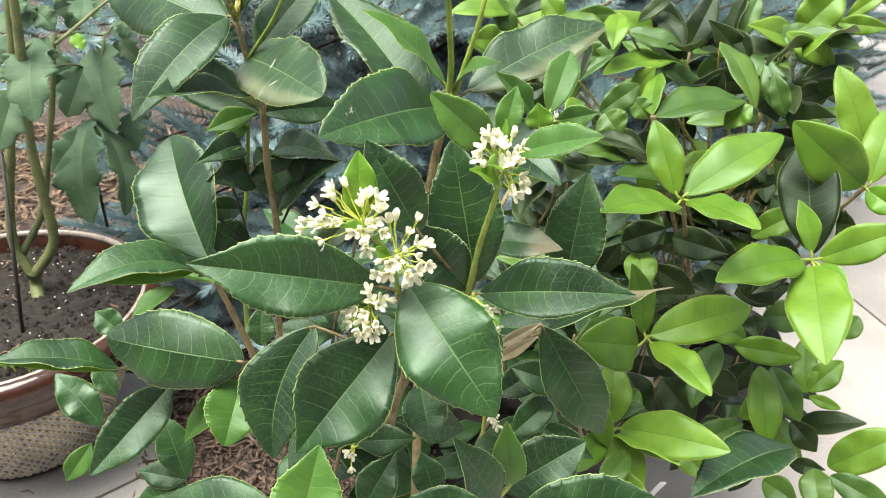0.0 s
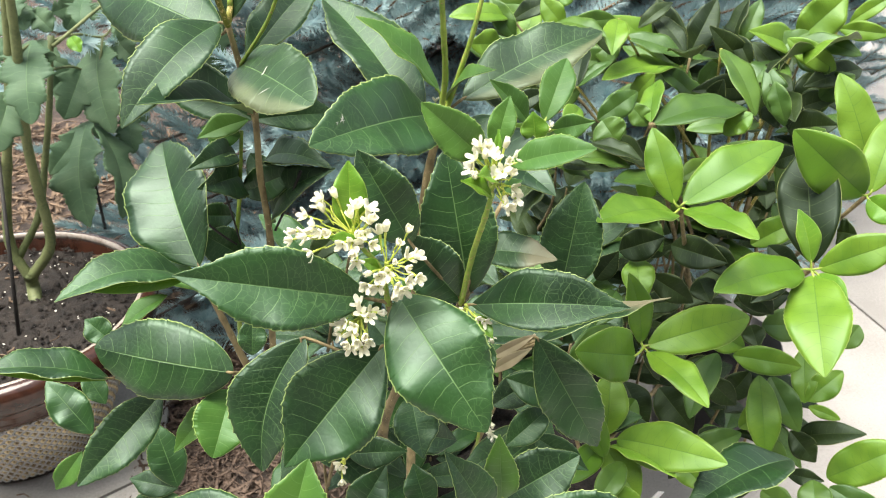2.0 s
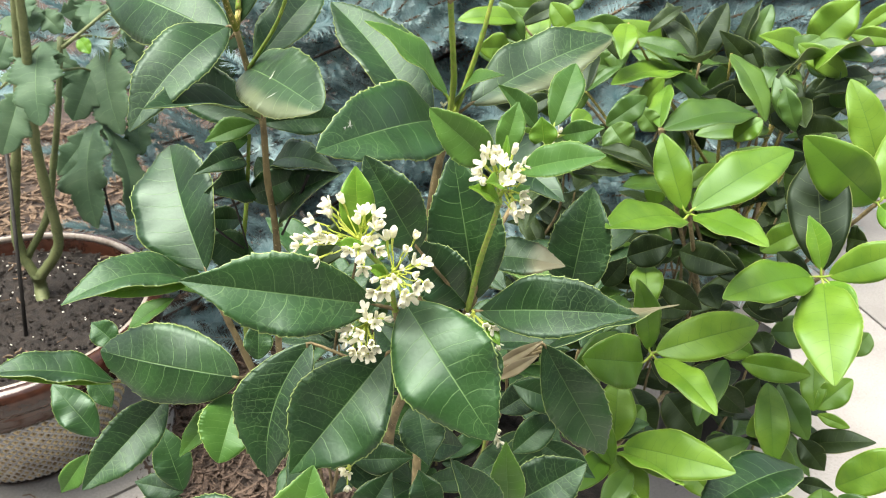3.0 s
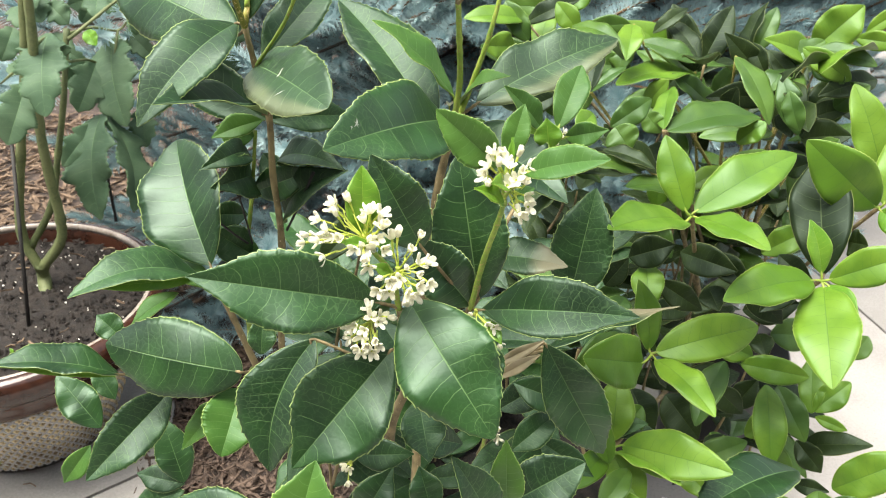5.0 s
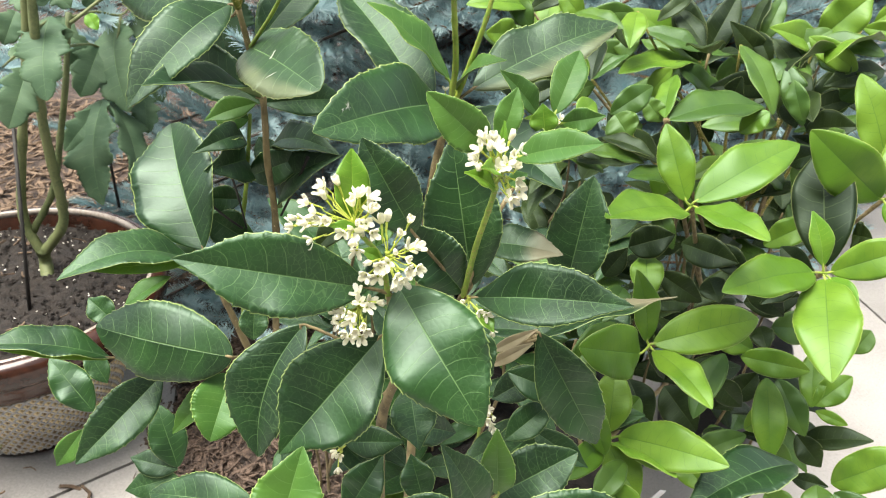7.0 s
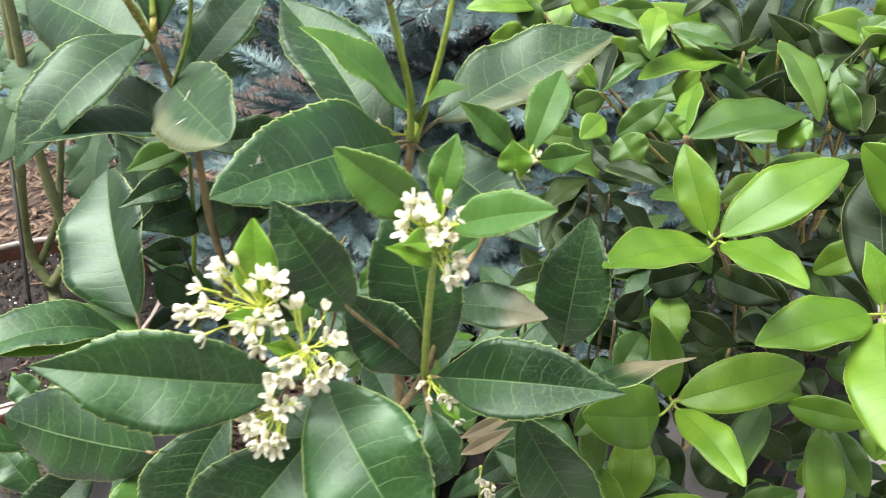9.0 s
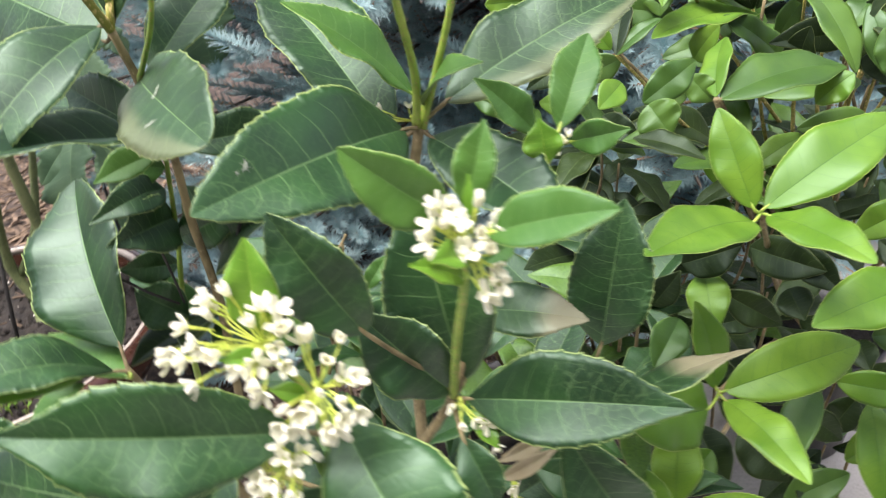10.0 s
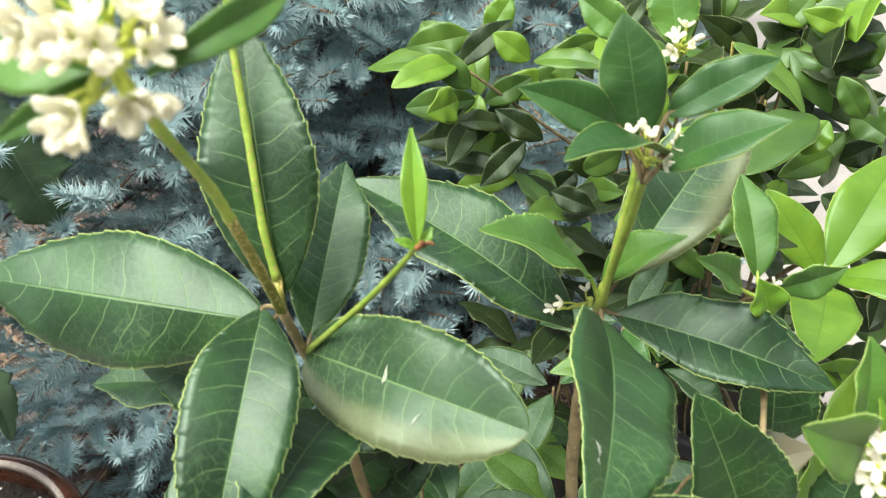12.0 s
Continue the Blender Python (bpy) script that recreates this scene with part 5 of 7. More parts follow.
leaf(bush, (0.2743, 0.5307, 0.4826), (0.1967, 0.4888, 0.4877), (0.2228, -0.3020, 0.9269), 0.0353, arch=0.08, fold=13, style="g", blunt=0.68, node=(0.2830, 0.5343, 0.4806))
leaf(bush, (0.2820, 0.5352, 0.4862), (0.2698, 0.5519, 0.5231), (0.1488, -0.8821, 0.4470), 0.0190, arch=0.08, fold=19, style="f", blunt=0.8, node=(0.2830, 0.5343, 0.4806))
leaf(bush, (0.2864, 0.5297, 0.4845), (0.3359, 0.5167, 0.5195), (-0.4907, -0.7706, 0.4066), 0.0278, arch=0.08, fold=13, style="g", blunt=0.68, node=(0.2830, 0.5343, 0.4806))
leaf(bush, (0.2831, 0.5287, 0.4790), (0.2657, 0.4408, 0.4521), (-0.3758, -0.2023, 0.9044), 0.0435, arch=0.08, fold=13, style="g", blunt=0.68, node=(0.2830, 0.5343, 0.4806))
leaf(bush, (0.2856, 0.5275, 0.4808), (0.2952, 0.4908, 0.4770), (-0.5588, -0.2278, 0.7974), 0.0172, arch=0.08, fold=19, style="f", blunt=0.8, node=(0.2830, 0.5343, 0.4806))
leaf(bush, (0.2908, 0.5488, 0.4773), (0.2949, 0.6231, 0.5447), (-0.4076, -0.6012, 0.6874), 0.0474, arch=0.08, fold=19, style="d", blunt=0.8, node=(0.2830, 0.5343, 0.4806))
leaf(bush, (0.3334, 0.5861, 0.5195), (0.2687, 0.5914, 0.5708), (-0.0323, -0.9976, 0.0609), 0.0428, arch=0.08, fold=13, style="g", blunt=0.68, node=(0.3386, 0.5908, 0.5174))
leaf(bush, (0.3392, 0.5874, 0.5215), (0.3635, 0.6297, 0.5730), (-0.3489, -0.6365, 0.6878), 0.0292, arch=0.08, fold=13, style="g", blunt=0.68, node=(0.3386, 0.5908, 0.5174))
leaf(bush, (0.3370, 0.5849, 0.5172), (0.3536, 0.5580, 0.5103), (-0.6768, -0.5456, 0.4941), 0.0232, arch=0.08, fold=19, style="f", blunt=0.8, node=(0.3386, 0.5908, 0.5174))
leaf(bush, (0.3491, 0.6206, 0.5282), (0.3210, 0.6540, 0.5965), (-0.0570, -0.9057, 0.4201), 0.0324, arch=0.08, fold=13, style="g", blunt=0.68, node=(0.3541, 0.6234, 0.5230))
leaf(bush, (0.1612, 0.5028, 0.4279), (0.2453, 0.5329, 0.4362), (0.1438, -0.6154, 0.7750), 0.0359, arch=0.08, fold=13, style="g", blunt=0.68, node=(0.1586, 0.5037, 0.4256))
leaf(bush, (0.1606, 0.4978, 0.4252), (0.1908, 0.4362, 0.4256), (-0.0505, -0.0179, 0.9986), 0.0274, arch=0.08, fold=13, style="g", blunt=0.68, node=(0.1586, 0.5037, 0.4256))
leaf(bush, (0.1564, 0.5052, 0.4282), (0.1421, 0.5183, 0.4830), (0.4406, -0.8400, 0.3167), 0.0232, arch=0.08, fold=13, style="g", blunt=0.68, node=(0.1586, 0.5037, 0.4256))
leaf(bush, (0.1477, 0.4840, 0.4320), (0.0974, 0.4520, 0.4586), (0.6358, -0.6415, 0.4292), 0.0402, arch=0.08, fold=13, style="g", blunt=0.68, node=(0.1586, 0.5037, 0.4256))
leaf(bush, (0.1574, 0.5019, 0.4225), (0.1736, 0.4992, 0.3974), (0.5037, -0.7619, 0.4071), 0.0114, arch=0.08, fold=19, style="d", blunt=0.8, node=(0.1586, 0.5037, 0.4256))
leaf(bush, (0.1397, 0.4675, 0.3645), (0.2049, 0.4162, 0.3929), (-0.5899, -0.3447, 0.7302), 0.0351, arch=0.08, fold=13, style="g", blunt=0.68, node=(0.1314, 0.4670, 0.3599))
leaf(bush, (0.1346, 0.4647, 0.3599), (0.1723, 0.4177, 0.3770), (-0.0784, 0.2862, 0.9550), 0.0282, arch=0.08, fold=19, style="f", blunt=0.8, node=(0.1314, 0.4670, 0.3599))
leaf(bush, (0.1258, 0.4603, 0.3626), (0.0969, 0.4201, 0.3644), (0.3365, -0.1999, 0.9202), 0.0203, arch=0.08, fold=13, style="g", blunt=0.68, node=(0.1314, 0.4670, 0.3599))
leaf(bush, (0.1329, 0.4633, 0.3576), (0.1531, 0.4302, 0.3397), (-0.2777, -0.5823, 0.7641), 0.0285, arch=0.08, fold=13, style="g", blunt=0.68, node=(0.1314, 0.4670, 0.3599))
leaf(bush, (0.1337, 0.4762, 0.3597), (0.1390, 0.5134, 0.3935), (-0.1739, -0.6473, 0.7422), 0.0297, arch=0.08, fold=13, style="g", blunt=0.68, node=(0.1314, 0.4670, 0.3599))
# lower and outer leaves
leaf(bush, (0.2783, 0.4713, 0.3453), (0.1813, 0.4064, 0.3573), (0.0288, 0.1399, 0.9897), 0.0469, arch=0.08, fold=19, blunt=0.8)
leaf(bush, (0.3307, 0.5783, 0.2685), (0.3872, 0.5596, 0.2935), (-0.4670, -0.2926, 0.8344), 0.0245, arch=0.08, fold=19, style="d", blunt=0.8)
leaf(bush, (0.3338, 0.5091, 0.2887), (0.3831, 0.5025, 0.3348), (-0.5680, -0.6412, 0.5159), 0.0344, arch=0.08, fold=13, style="g", blunt=0.68)
leaf(bush, (0.3217, 0.5078, 0.2869), (0.3193, 0.4741, 0.2690), (-0.3937, -0.4091, 0.8232), 0.0279, arch=0.08, fold=13, style="k", blunt=0.68)
leaf(bush, (0.3317, 0.4979, 0.2895), (0.3743, 0.4699, 0.2795), (-0.3167, -0.7079, 0.6314), 0.0246, arch=0.08, fold=13, style="k", blunt=0.68)
leaf(bush, (0.3121, 0.5318, 0.2690), (0.3361, 0.5150, 0.2788), (-0.6126, -0.5291, 0.5872), 0.0151, arch=0.08, fold=19, style="d", blunt=0.8)
leaf(bush, (0.2544, 0.5675, 0.3721), (0.3054, 0.5481, 0.3764), (-0.3350, -0.7545, 0.5644), 0.0244, arch=0.08, fold=13, style="g", blunt=0.68)
leaf(bush, (0.2847, 0.5752, 0.3443), (0.2847, 0.5234, 0.2954), (-0.1945, -0.6736, 0.7130), 0.0285, arch=0.08, fold=13, style="g", blunt=0.68)
leaf(bush, (0.2307, 0.5437, 0.3918), (0.2019, 0.4964, 0.3618), (-0.4448, -0.2707, 0.8538), 0.0252, arch=0.08, fold=13, style="k", blunt=0.68)
leaf(bush, (0.3259, 0.5641, 0.3236), (0.3329, 0.6056, 0.3548), (-0.3696, -0.5164, 0.7725), 0.0227, arch=0.08, fold=13, style="g", blunt=0.68)
leaf(bush, (0.3274, 0.5652, 0.3254), (0.3594, 0.5795, 0.3486), (-0.2339, -0.6487, 0.7242), 0.0234, arch=0.08, fold=13, style="g", blunt=0.68)
leaf(bush, (0.3296, 0.5627, 0.3210), (0.3535, 0.5501, 0.3183), (-0.3244, -0.7430, 0.5854), 0.0111, arch=0.08, fold=13, style="g", blunt=0.68)
leaf(bush, (0.2949, 0.5750, 0.3436), (0.3133, 0.5358, 0.3153), (-0.4032, -0.6519, 0.6422), 0.0261, arch=0.08, fold=13, style="k", blunt=0.68)
leaf(bush, (0.2760, 0.5976, 0.3829), (0.2765, 0.5711, 0.3774), (-0.4609, -0.1916, 0.8665), 0.0201, arch=0.08, fold=19, style="d", blunt=0.8)
leaf(bush, (0.2938, 0.6145, 0.3716), (0.3390, 0.6323, 0.3604), (0.4201, -0.7364, 0.5303), 0.0318, arch=0.08, fold=13, style="k", blunt=0.68)
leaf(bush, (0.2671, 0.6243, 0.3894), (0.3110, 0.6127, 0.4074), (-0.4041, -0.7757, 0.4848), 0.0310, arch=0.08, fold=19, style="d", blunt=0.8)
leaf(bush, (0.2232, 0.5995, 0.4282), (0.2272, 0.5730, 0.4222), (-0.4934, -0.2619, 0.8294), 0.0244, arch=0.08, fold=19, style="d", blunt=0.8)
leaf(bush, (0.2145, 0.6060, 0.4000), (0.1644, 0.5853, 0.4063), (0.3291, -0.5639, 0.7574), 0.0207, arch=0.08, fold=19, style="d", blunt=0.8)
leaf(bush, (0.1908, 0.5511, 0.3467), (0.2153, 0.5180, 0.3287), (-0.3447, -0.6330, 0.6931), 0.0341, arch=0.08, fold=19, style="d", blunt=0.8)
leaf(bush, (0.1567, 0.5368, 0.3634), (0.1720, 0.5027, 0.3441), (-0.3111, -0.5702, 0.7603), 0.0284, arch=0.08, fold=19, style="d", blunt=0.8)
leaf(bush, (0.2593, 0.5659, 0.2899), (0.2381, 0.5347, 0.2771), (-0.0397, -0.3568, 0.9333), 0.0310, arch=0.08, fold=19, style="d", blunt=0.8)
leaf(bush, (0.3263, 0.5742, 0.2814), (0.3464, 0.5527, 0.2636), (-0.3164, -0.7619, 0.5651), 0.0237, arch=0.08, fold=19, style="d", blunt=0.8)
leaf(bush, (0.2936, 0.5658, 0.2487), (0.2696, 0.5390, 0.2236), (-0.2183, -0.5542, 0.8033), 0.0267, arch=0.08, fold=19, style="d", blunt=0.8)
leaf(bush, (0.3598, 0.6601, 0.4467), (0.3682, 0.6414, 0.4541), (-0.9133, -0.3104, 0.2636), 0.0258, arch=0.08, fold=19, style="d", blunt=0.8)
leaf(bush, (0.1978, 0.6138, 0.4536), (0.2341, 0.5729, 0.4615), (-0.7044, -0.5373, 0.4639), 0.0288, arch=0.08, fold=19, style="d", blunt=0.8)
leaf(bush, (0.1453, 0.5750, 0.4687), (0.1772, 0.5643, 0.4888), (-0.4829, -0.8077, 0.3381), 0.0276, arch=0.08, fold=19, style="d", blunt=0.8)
leaf(bush, (0.1594, 0.5731, 0.4648), (0.1603, 0.5375, 0.4437), (-0.2576, -0.4994, 0.8272), 0.0253, arch=0.08, fold=13, style="g", blunt=0.68)
leaf(bush, (0.1237, 0.5456, 0.4590), (0.1372, 0.5400, 0.4886), (-0.4608, -0.8863, 0.0453), 0.0178, arch=0.08, fold=19, style="d", blunt=0.8)
# more leaves between them
leaf(shrub, (0.0479, 0.4176, 0.4614), (0.0914, 0.4114, 0.4488), (0.0551, -0.8039, 0.5922), 0.0225, arch=0.08, blunt=0.95)
leaf(shrub, (0.0400, 0.4234, 0.4319), (0.0764, 0.4362, 0.4524), (-0.0830, -0.7707, 0.6318), 0.0233, arch=0.08, blunt=0.95)
leaf(shrub, (0.0490, 0.3950, 0.4226), (0.0796, 0.4169, 0.4389), (0.0571, -0.6468, 0.7605), 0.0212, arch=0.08, blunt=0.95)
leaf(shrub, (0.0687, 0.4220, 0.4084), (0.1071, 0.4034, 0.3949), (-0.1127, -0.7272, 0.6771), 0.0196, arch=0.08, blunt=0.95)
leaf(bush, (0.1103, 0.4662, 0.4031), (0.1274, 0.4453, 0.3666), (-0.0771, -0.8801, 0.4684), 0.0195, arch=0.08, style="g", blunt=0.68)
leaf(bush, (0.1411, 0.4435, 0.3630), (0.1170, 0.4132, 0.3518), (0.0798, -0.4015, 0.9124), 0.0192, arch=0.08, style="k", blunt=0.68)
leaf(bush, (0.1621, 0.5142, 0.3641), (0.1440, 0.5019, 0.3438), (-0.2088, -0.7424, 0.6366), 0.0233, arch=0.08, style="g", blunt=0.68)
leaf(bush, (0.0943, 0.4606, 0.4337), (0.1281, 0.4946, 0.4508), (0.1447, -0.5557, 0.8187), 0.0209, arch=0.08, style="k", blunt=0.68)
leaf(bush, (0.1941, 0.5088, 0.3139), (0.2245, 0.4784, 0.3002), (-0.3227, -0.6371, 0.7000), 0.0218, arch=0.08, style="g", blunt=0.68)
leaf(bush, (0.2217, 0.5795, 0.3940), (0.2642, 0.5708, 0.3773), (-0.0029, -0.8894, 0.4571), 0.0247, arch=0.08, style="g", blunt=0.68)
leaf(bush, (0.2640, 0.5793, 0.3126), (0.2806, 0.5851, 0.3416), (-0.4466, -0.7931, 0.4143), 0.0239, arch=0.08, style="d", blunt=0.8)
leaf(bush, (0.2363, 0.5732, 0.3430), (0.2649, 0.5612, 0.3213), (-0.0520, -0.9015, 0.4296), 0.0224, arch=0.08, style="d", blunt=0.8)
leaf(bush, (0.2821, 0.5817, 0.2764), (0.3139, 0.5936, 0.2953), (-0.1849, -0.6623, 0.7260), 0.0236, arch=0.08, style="g", blunt=0.68)
leaf(bush, (0.3390, 0.6323, 0.3604), (0.3675, 0.6062, 0.3542), (-0.4965, -0.6727, 0.5486), 0.0244, arch=0.08, style="d", blunt=0.8)
leaf(bush, (0.2528, 0.6029, 0.4327), (0.2882, 0.5865, 0.4031), (-0.1427, -0.9279, 0.3444), 0.0247, arch=0.08, style="d", blunt=0.8)
leaf(bush, (0.2973, 0.6043, 0.4331), (0.2609, 0.5740, 0.4225), (0.1759, -0.5078, 0.8433), 0.0224, arch=0.08, style="d", blunt=0.8)
leaf(bush, (0.2213, 0.5970, 0.4636), (0.2438, 0.5662, 0.4495), (-0.4886, -0.6312, 0.6024), 0.0218, arch=0.08, style="d", blunt=0.8)
leaf(bush, (0.1691, 0.5663, 0.4529), (0.2069, 0.5556, 0.4331), (-0.0396, -0.9097, 0.4135), 0.0215, arch=0.08, style="d", blunt=0.8)
leaf(bush, (0.1397, 0.5415, 0.4513), (0.1210, 0.5108, 0.4392), (0.1261, -0.4287, 0.8946), 0.0223, arch=0.08, style="k", blunt=0.68)
leaf(bush, (0.1901, 0.5427, 0.3720), (0.2063, 0.5578, 0.3971), (-0.2409, -0.7556, 0.6091), 0.0192, arch=0.08, style="d", blunt=0.8)
leaf(bush, (0.3771, 0.6226, 0.3422), (0.3927, 0.6339, 0.3609), (-0.3248, -0.6642, 0.6733), 0.0215, arch=0.08, style="k", blunt=0.68)
leaf(bush, (0.2819, 0.6163, 0.4544), (0.3036, 0.5874, 0.4436), (-0.5497, -0.6199, 0.5600), 0.0195, arch=0.08, style="d", blunt=0.8)
leaf(bush, (0.1288, 0.4335, 0.3464), (0.1545, 0.4155, 0.3344), (-0.1625, -0.6986, 0.6968), 0.0252, arch=0.08, style="g", blunt=0.68)
leaf(bush, (0.2973, 0.5380, 0.2406), (0.3206, 0.5141, 0.2383), (-0.4796, -0.5332, 0.6970), 0.0258, arch=0.08, style="k", blunt=0.68)
leaf(bush, (0.2108, 0.5467, 0.3383), (0.2401, 0.5563, 0.3536), (-0.1319, -0.7035, 0.6983), 0.0178, arch=0.08, style="g", blunt=0.68)
# upper leaves
leaf(bush, (0.1637, 0.5997, 0.5696), (0.2490, 0.6447, 0.5677), (0.1079, -0.1622, 0.9808), 0.0386, arch=0.08, fold=13, style="k", blunt=0.68)
leaf(bush, (0.1614, 0.6005, 0.5711), (0.1738, 0.6465, 0.5899), (-0.6336, -0.1395, 0.7610), 0.0205, arch=0.08, fold=13, style="g", blunt=0.68)
leaf(bush, (0.1148, 0.5713, 0.5826), (0.1440, 0.5829, 0.6012), (0.0359, -0.8724, 0.4875), 0.0195, arch=0.08, fold=13, style="k", blunt=0.68)
leaf(bush, (0.1061, 0.5391, 0.5774), (0.1399, 0.5201, 0.5732), (-0.0796, -0.3488, 0.9338), 0.0148, arch=0.08, fold=19, style="d", blunt=0.8)
leaf(bush, (0.1156, 0.5571, 0.5879), (0.1265, 0.5444, 0.5757), (-0.3261, -0.7873, 0.5233), 0.0255, arch=0.08, fold=13, style="k", blunt=0.68)
leaf(bush, (0.1477, 0.6160, 0.5784), (0.1616, 0.6084, 0.5648), (-0.1952, -0.9277, 0.3182), 0.0181, arch=0.08, fold=13, style="k", blunt=0.68)
leaf(bush, (0.2460, 0.7310, 0.5926), (0.2679, 0.6726, 0.5512), (0.3012, -0.4732, 0.8279), 0.0299, arch=0.08, fold=13, style="k", blunt=0.68)
leaf(bush, (0.3050, 0.7284, 0.5262), (0.3547, 0.7040, 0.5617), (-0.6520, -0.5031, 0.5673), 0.0250, arch=0.08, fold=19, style="d", blunt=0.8)
leaf(bush, (0.3320, 0.7601, 0.5794), (0.2669, 0.7299, 0.6097), (0.5486, -0.6110, 0.5707), 0.0296, arch=0.08, fold=19, style="g", blunt=0.8)
leaf(bush, (0.3133, 0.7277, 0.6039), (0.3582, 0.7020, 0.5978), (-0.2447, -0.6086, 0.7548), 0.0208, arch=0.08, fold=13, style="k", blunt=0.68)
leaf(bush, (0.3264, 0.7670, 0.5914), (0.3637, 0.7693, 0.6333), (-0.3015, -0.8993, 0.3169), 0.0382, arch=0.08, fold=19, style="g", blunt=0.8)
leaf(bush, (0.2287, 0.7915, 0.5581), (0.2034, 0.8244, 0.6155), (-0.2962, -0.8789, 0.3739), 0.0317, arch=0.08, fold=19, style="d", blunt=0.8)
leaf(bush, (0.2315, 0.7916, 0.5581), (0.2628, 0.8262, 0.6160), (-0.1274, -0.8194, 0.5588), 0.0294, arch=0.08, fold=19, style="d", blunt=0.8)
leaf(bush, (0.2316, 0.7899, 0.5552), (0.1429, 0.7328, 0.5604), (0.0742, -0.0244, 0.9969), 0.0423, arch=0.08, fold=13, style="g", blunt=0.68)
leaf(bush, (0.2313, 0.8101, 0.5501), (0.1569, 0.8139, 0.5994), (0.3647, -0.7078, 0.6050), 0.0339, arch=0.08, fold=19, style="g", blunt=0.8)
leaf(bush, (0.2924, 0.7684, 0.5556), (0.2439, 0.7716, 0.6027), (0.1079, -0.9783, 0.1769), 0.0257, arch=0.08, fold=19, style="d", blunt=0.8)
leaf(bush, (0.3091, 0.7671, 0.5129), (0.3388, 0.7979, 0.5645), (-0.2149, -0.7782, 0.5900), 0.0283, arch=0.08, fold=19, style="d", blunt=0.8)
leaf(bush, (0.3485, 0.7843, 0.5011), (0.3728, 0.7975, 0.5623), (-0.3690, -0.8674, 0.3337), 0.0344, arch=0.08, fold=19, style="d", blunt=0.8)
leaf(bush, (0.2909, 0.7421, 0.5502), (0.2234, 0.7207, 0.5561), (0.2739, -0.6749, 0.6852), 0.0270, arch=0.08, fold=19, style="d", blunt=0.8)
leaf(bush, (0.3833, 0.8150, 0.5917), (0.4265, 0.7934, 0.5926), (-0.4398, -0.8703, 0.2216), 0.0190, arch=0.08, fold=19, style="g", blunt=0.8)
leaf(bush, (0.3945, 0.8182, 0.5967), (0.4284, 0.8129, 0.6259), (-0.4674, -0.7882, 0.4005), 0.0171, arch=0.08, fold=19, style="g", blunt=0.8)
leaf(bush, (0.2876, 0.8035, 0.5762), (0.3063, 0.8270, 0.6154), (-0.1914, -0.8000, 0.5686), 0.0204, arch=0.08, fold=13, style="k", blunt=0.68)
leaf(bush, (0.2766, 0.7975, 0.5663), (0.2977, 0.8295, 0.6202), (-0.8725, -0.1846, 0.4524), 0.0252, arch=0.08, fold=19, style="d", blunt=0.8)
leaf(bush, (0.0592, 0.8307, 0.5926), (-0.0025, 0.8085, 0.5970), (0.2280, -0.4651, 0.8554), 0.0263, arch=0.08, fold=13, style="g", blunt=0.68)
leaf(bush, (0.0598, 0.8384, 0.5860), (0.1137, 0.8431, 0.6116), (-0.2423, -0.7258, 0.6438), 0.0227, arch=0.08, fold=19, style="d", blunt=0.8)
leaf(bush, (0.0637, 0.8197, 0.5736), (0.0384, 0.8394, 0.6084), (-0.1578, -0.9038, 0.3978), 0.0232, arch=0.08, fold=13, style="k", blunt=0.68)
leaf(bush, (0.0511, 0.8164, 0.5685), (0.0191, 0.7955, 0.5737), (0.5576, -0.7970, 0.2322), 0.0286, arch=0.08, fold=13, style="g", blunt=0.68)
leaf(bush, (0.1072, 0.6417, 0.5844), (0.1175, 0.6784, 0.6072), (-0.4121, -0.3932, 0.8219), 0.0169, arch=0.08, fold=19, style="d", blunt=0.8)
leaf(bush, (0.1072, 0.6417, 0.5844), (0.1352, 0.6529, 0.6024), (-0.4057, -0.3454, 0.8462), 0.0140, arch=0.08, fold=13, style="k", blunt=0.68)
leaf(bush, (0.1039, 0.6433, 0.5872), (0.0880, 0.6538, 0.6060), (-0.1817, -0.9143, 0.3619), 0.0131, arch=0.08, fold=13, style="g", blunt=0.68)
leaf(bush, (0.1578, 0.7720, 0.6070), (0.1476, 0.7249, 0.5863), (-0.0412, -0.3939, 0.9182), 0.0232, arch=0.08, fold=19, style="g", blunt=0.8)
leaf(bush, (0.1551, 0.7719, 0.6070), (0.1122, 0.7693, 0.6043), (0.0435, -0.9663, 0.2538), 0.0183, arch=0.08, fold=13, style="k", blunt=0.68)
leaf(bush, (0.1119, 0.8068, 0.5892), (0.0887, 0.8204, 0.6134), (-0.1973, -0.9236, 0.3286), 0.0226, arch=0.08, fold=13, style="g", blunt=0.68)
leaf(bush, (0.1811, 0.7888, 0.5951), (0.2136, 0.8023, 0.6168), (-0.1874, -0.6837, 0.7053), 0.0157, arch=0.08, fold=19, style="d", blunt=0.8)
leaf(bush, (0.0911, 0.6730, 0.5594), (0.1126, 0.6593, 0.5747), (-0.5710, -0.8178, 0.0717), 0.0195, arch=0.08, fold=13, style="k", blunt=0.68)
leaf(bush, (0.1100, 0.6328, 0.5692), (0.0938, 0.6064, 0.5642), (0.4597, -0.4277, 0.7783), 0.0184, arch=0.08, fold=13, style="g", blunt=0.68)
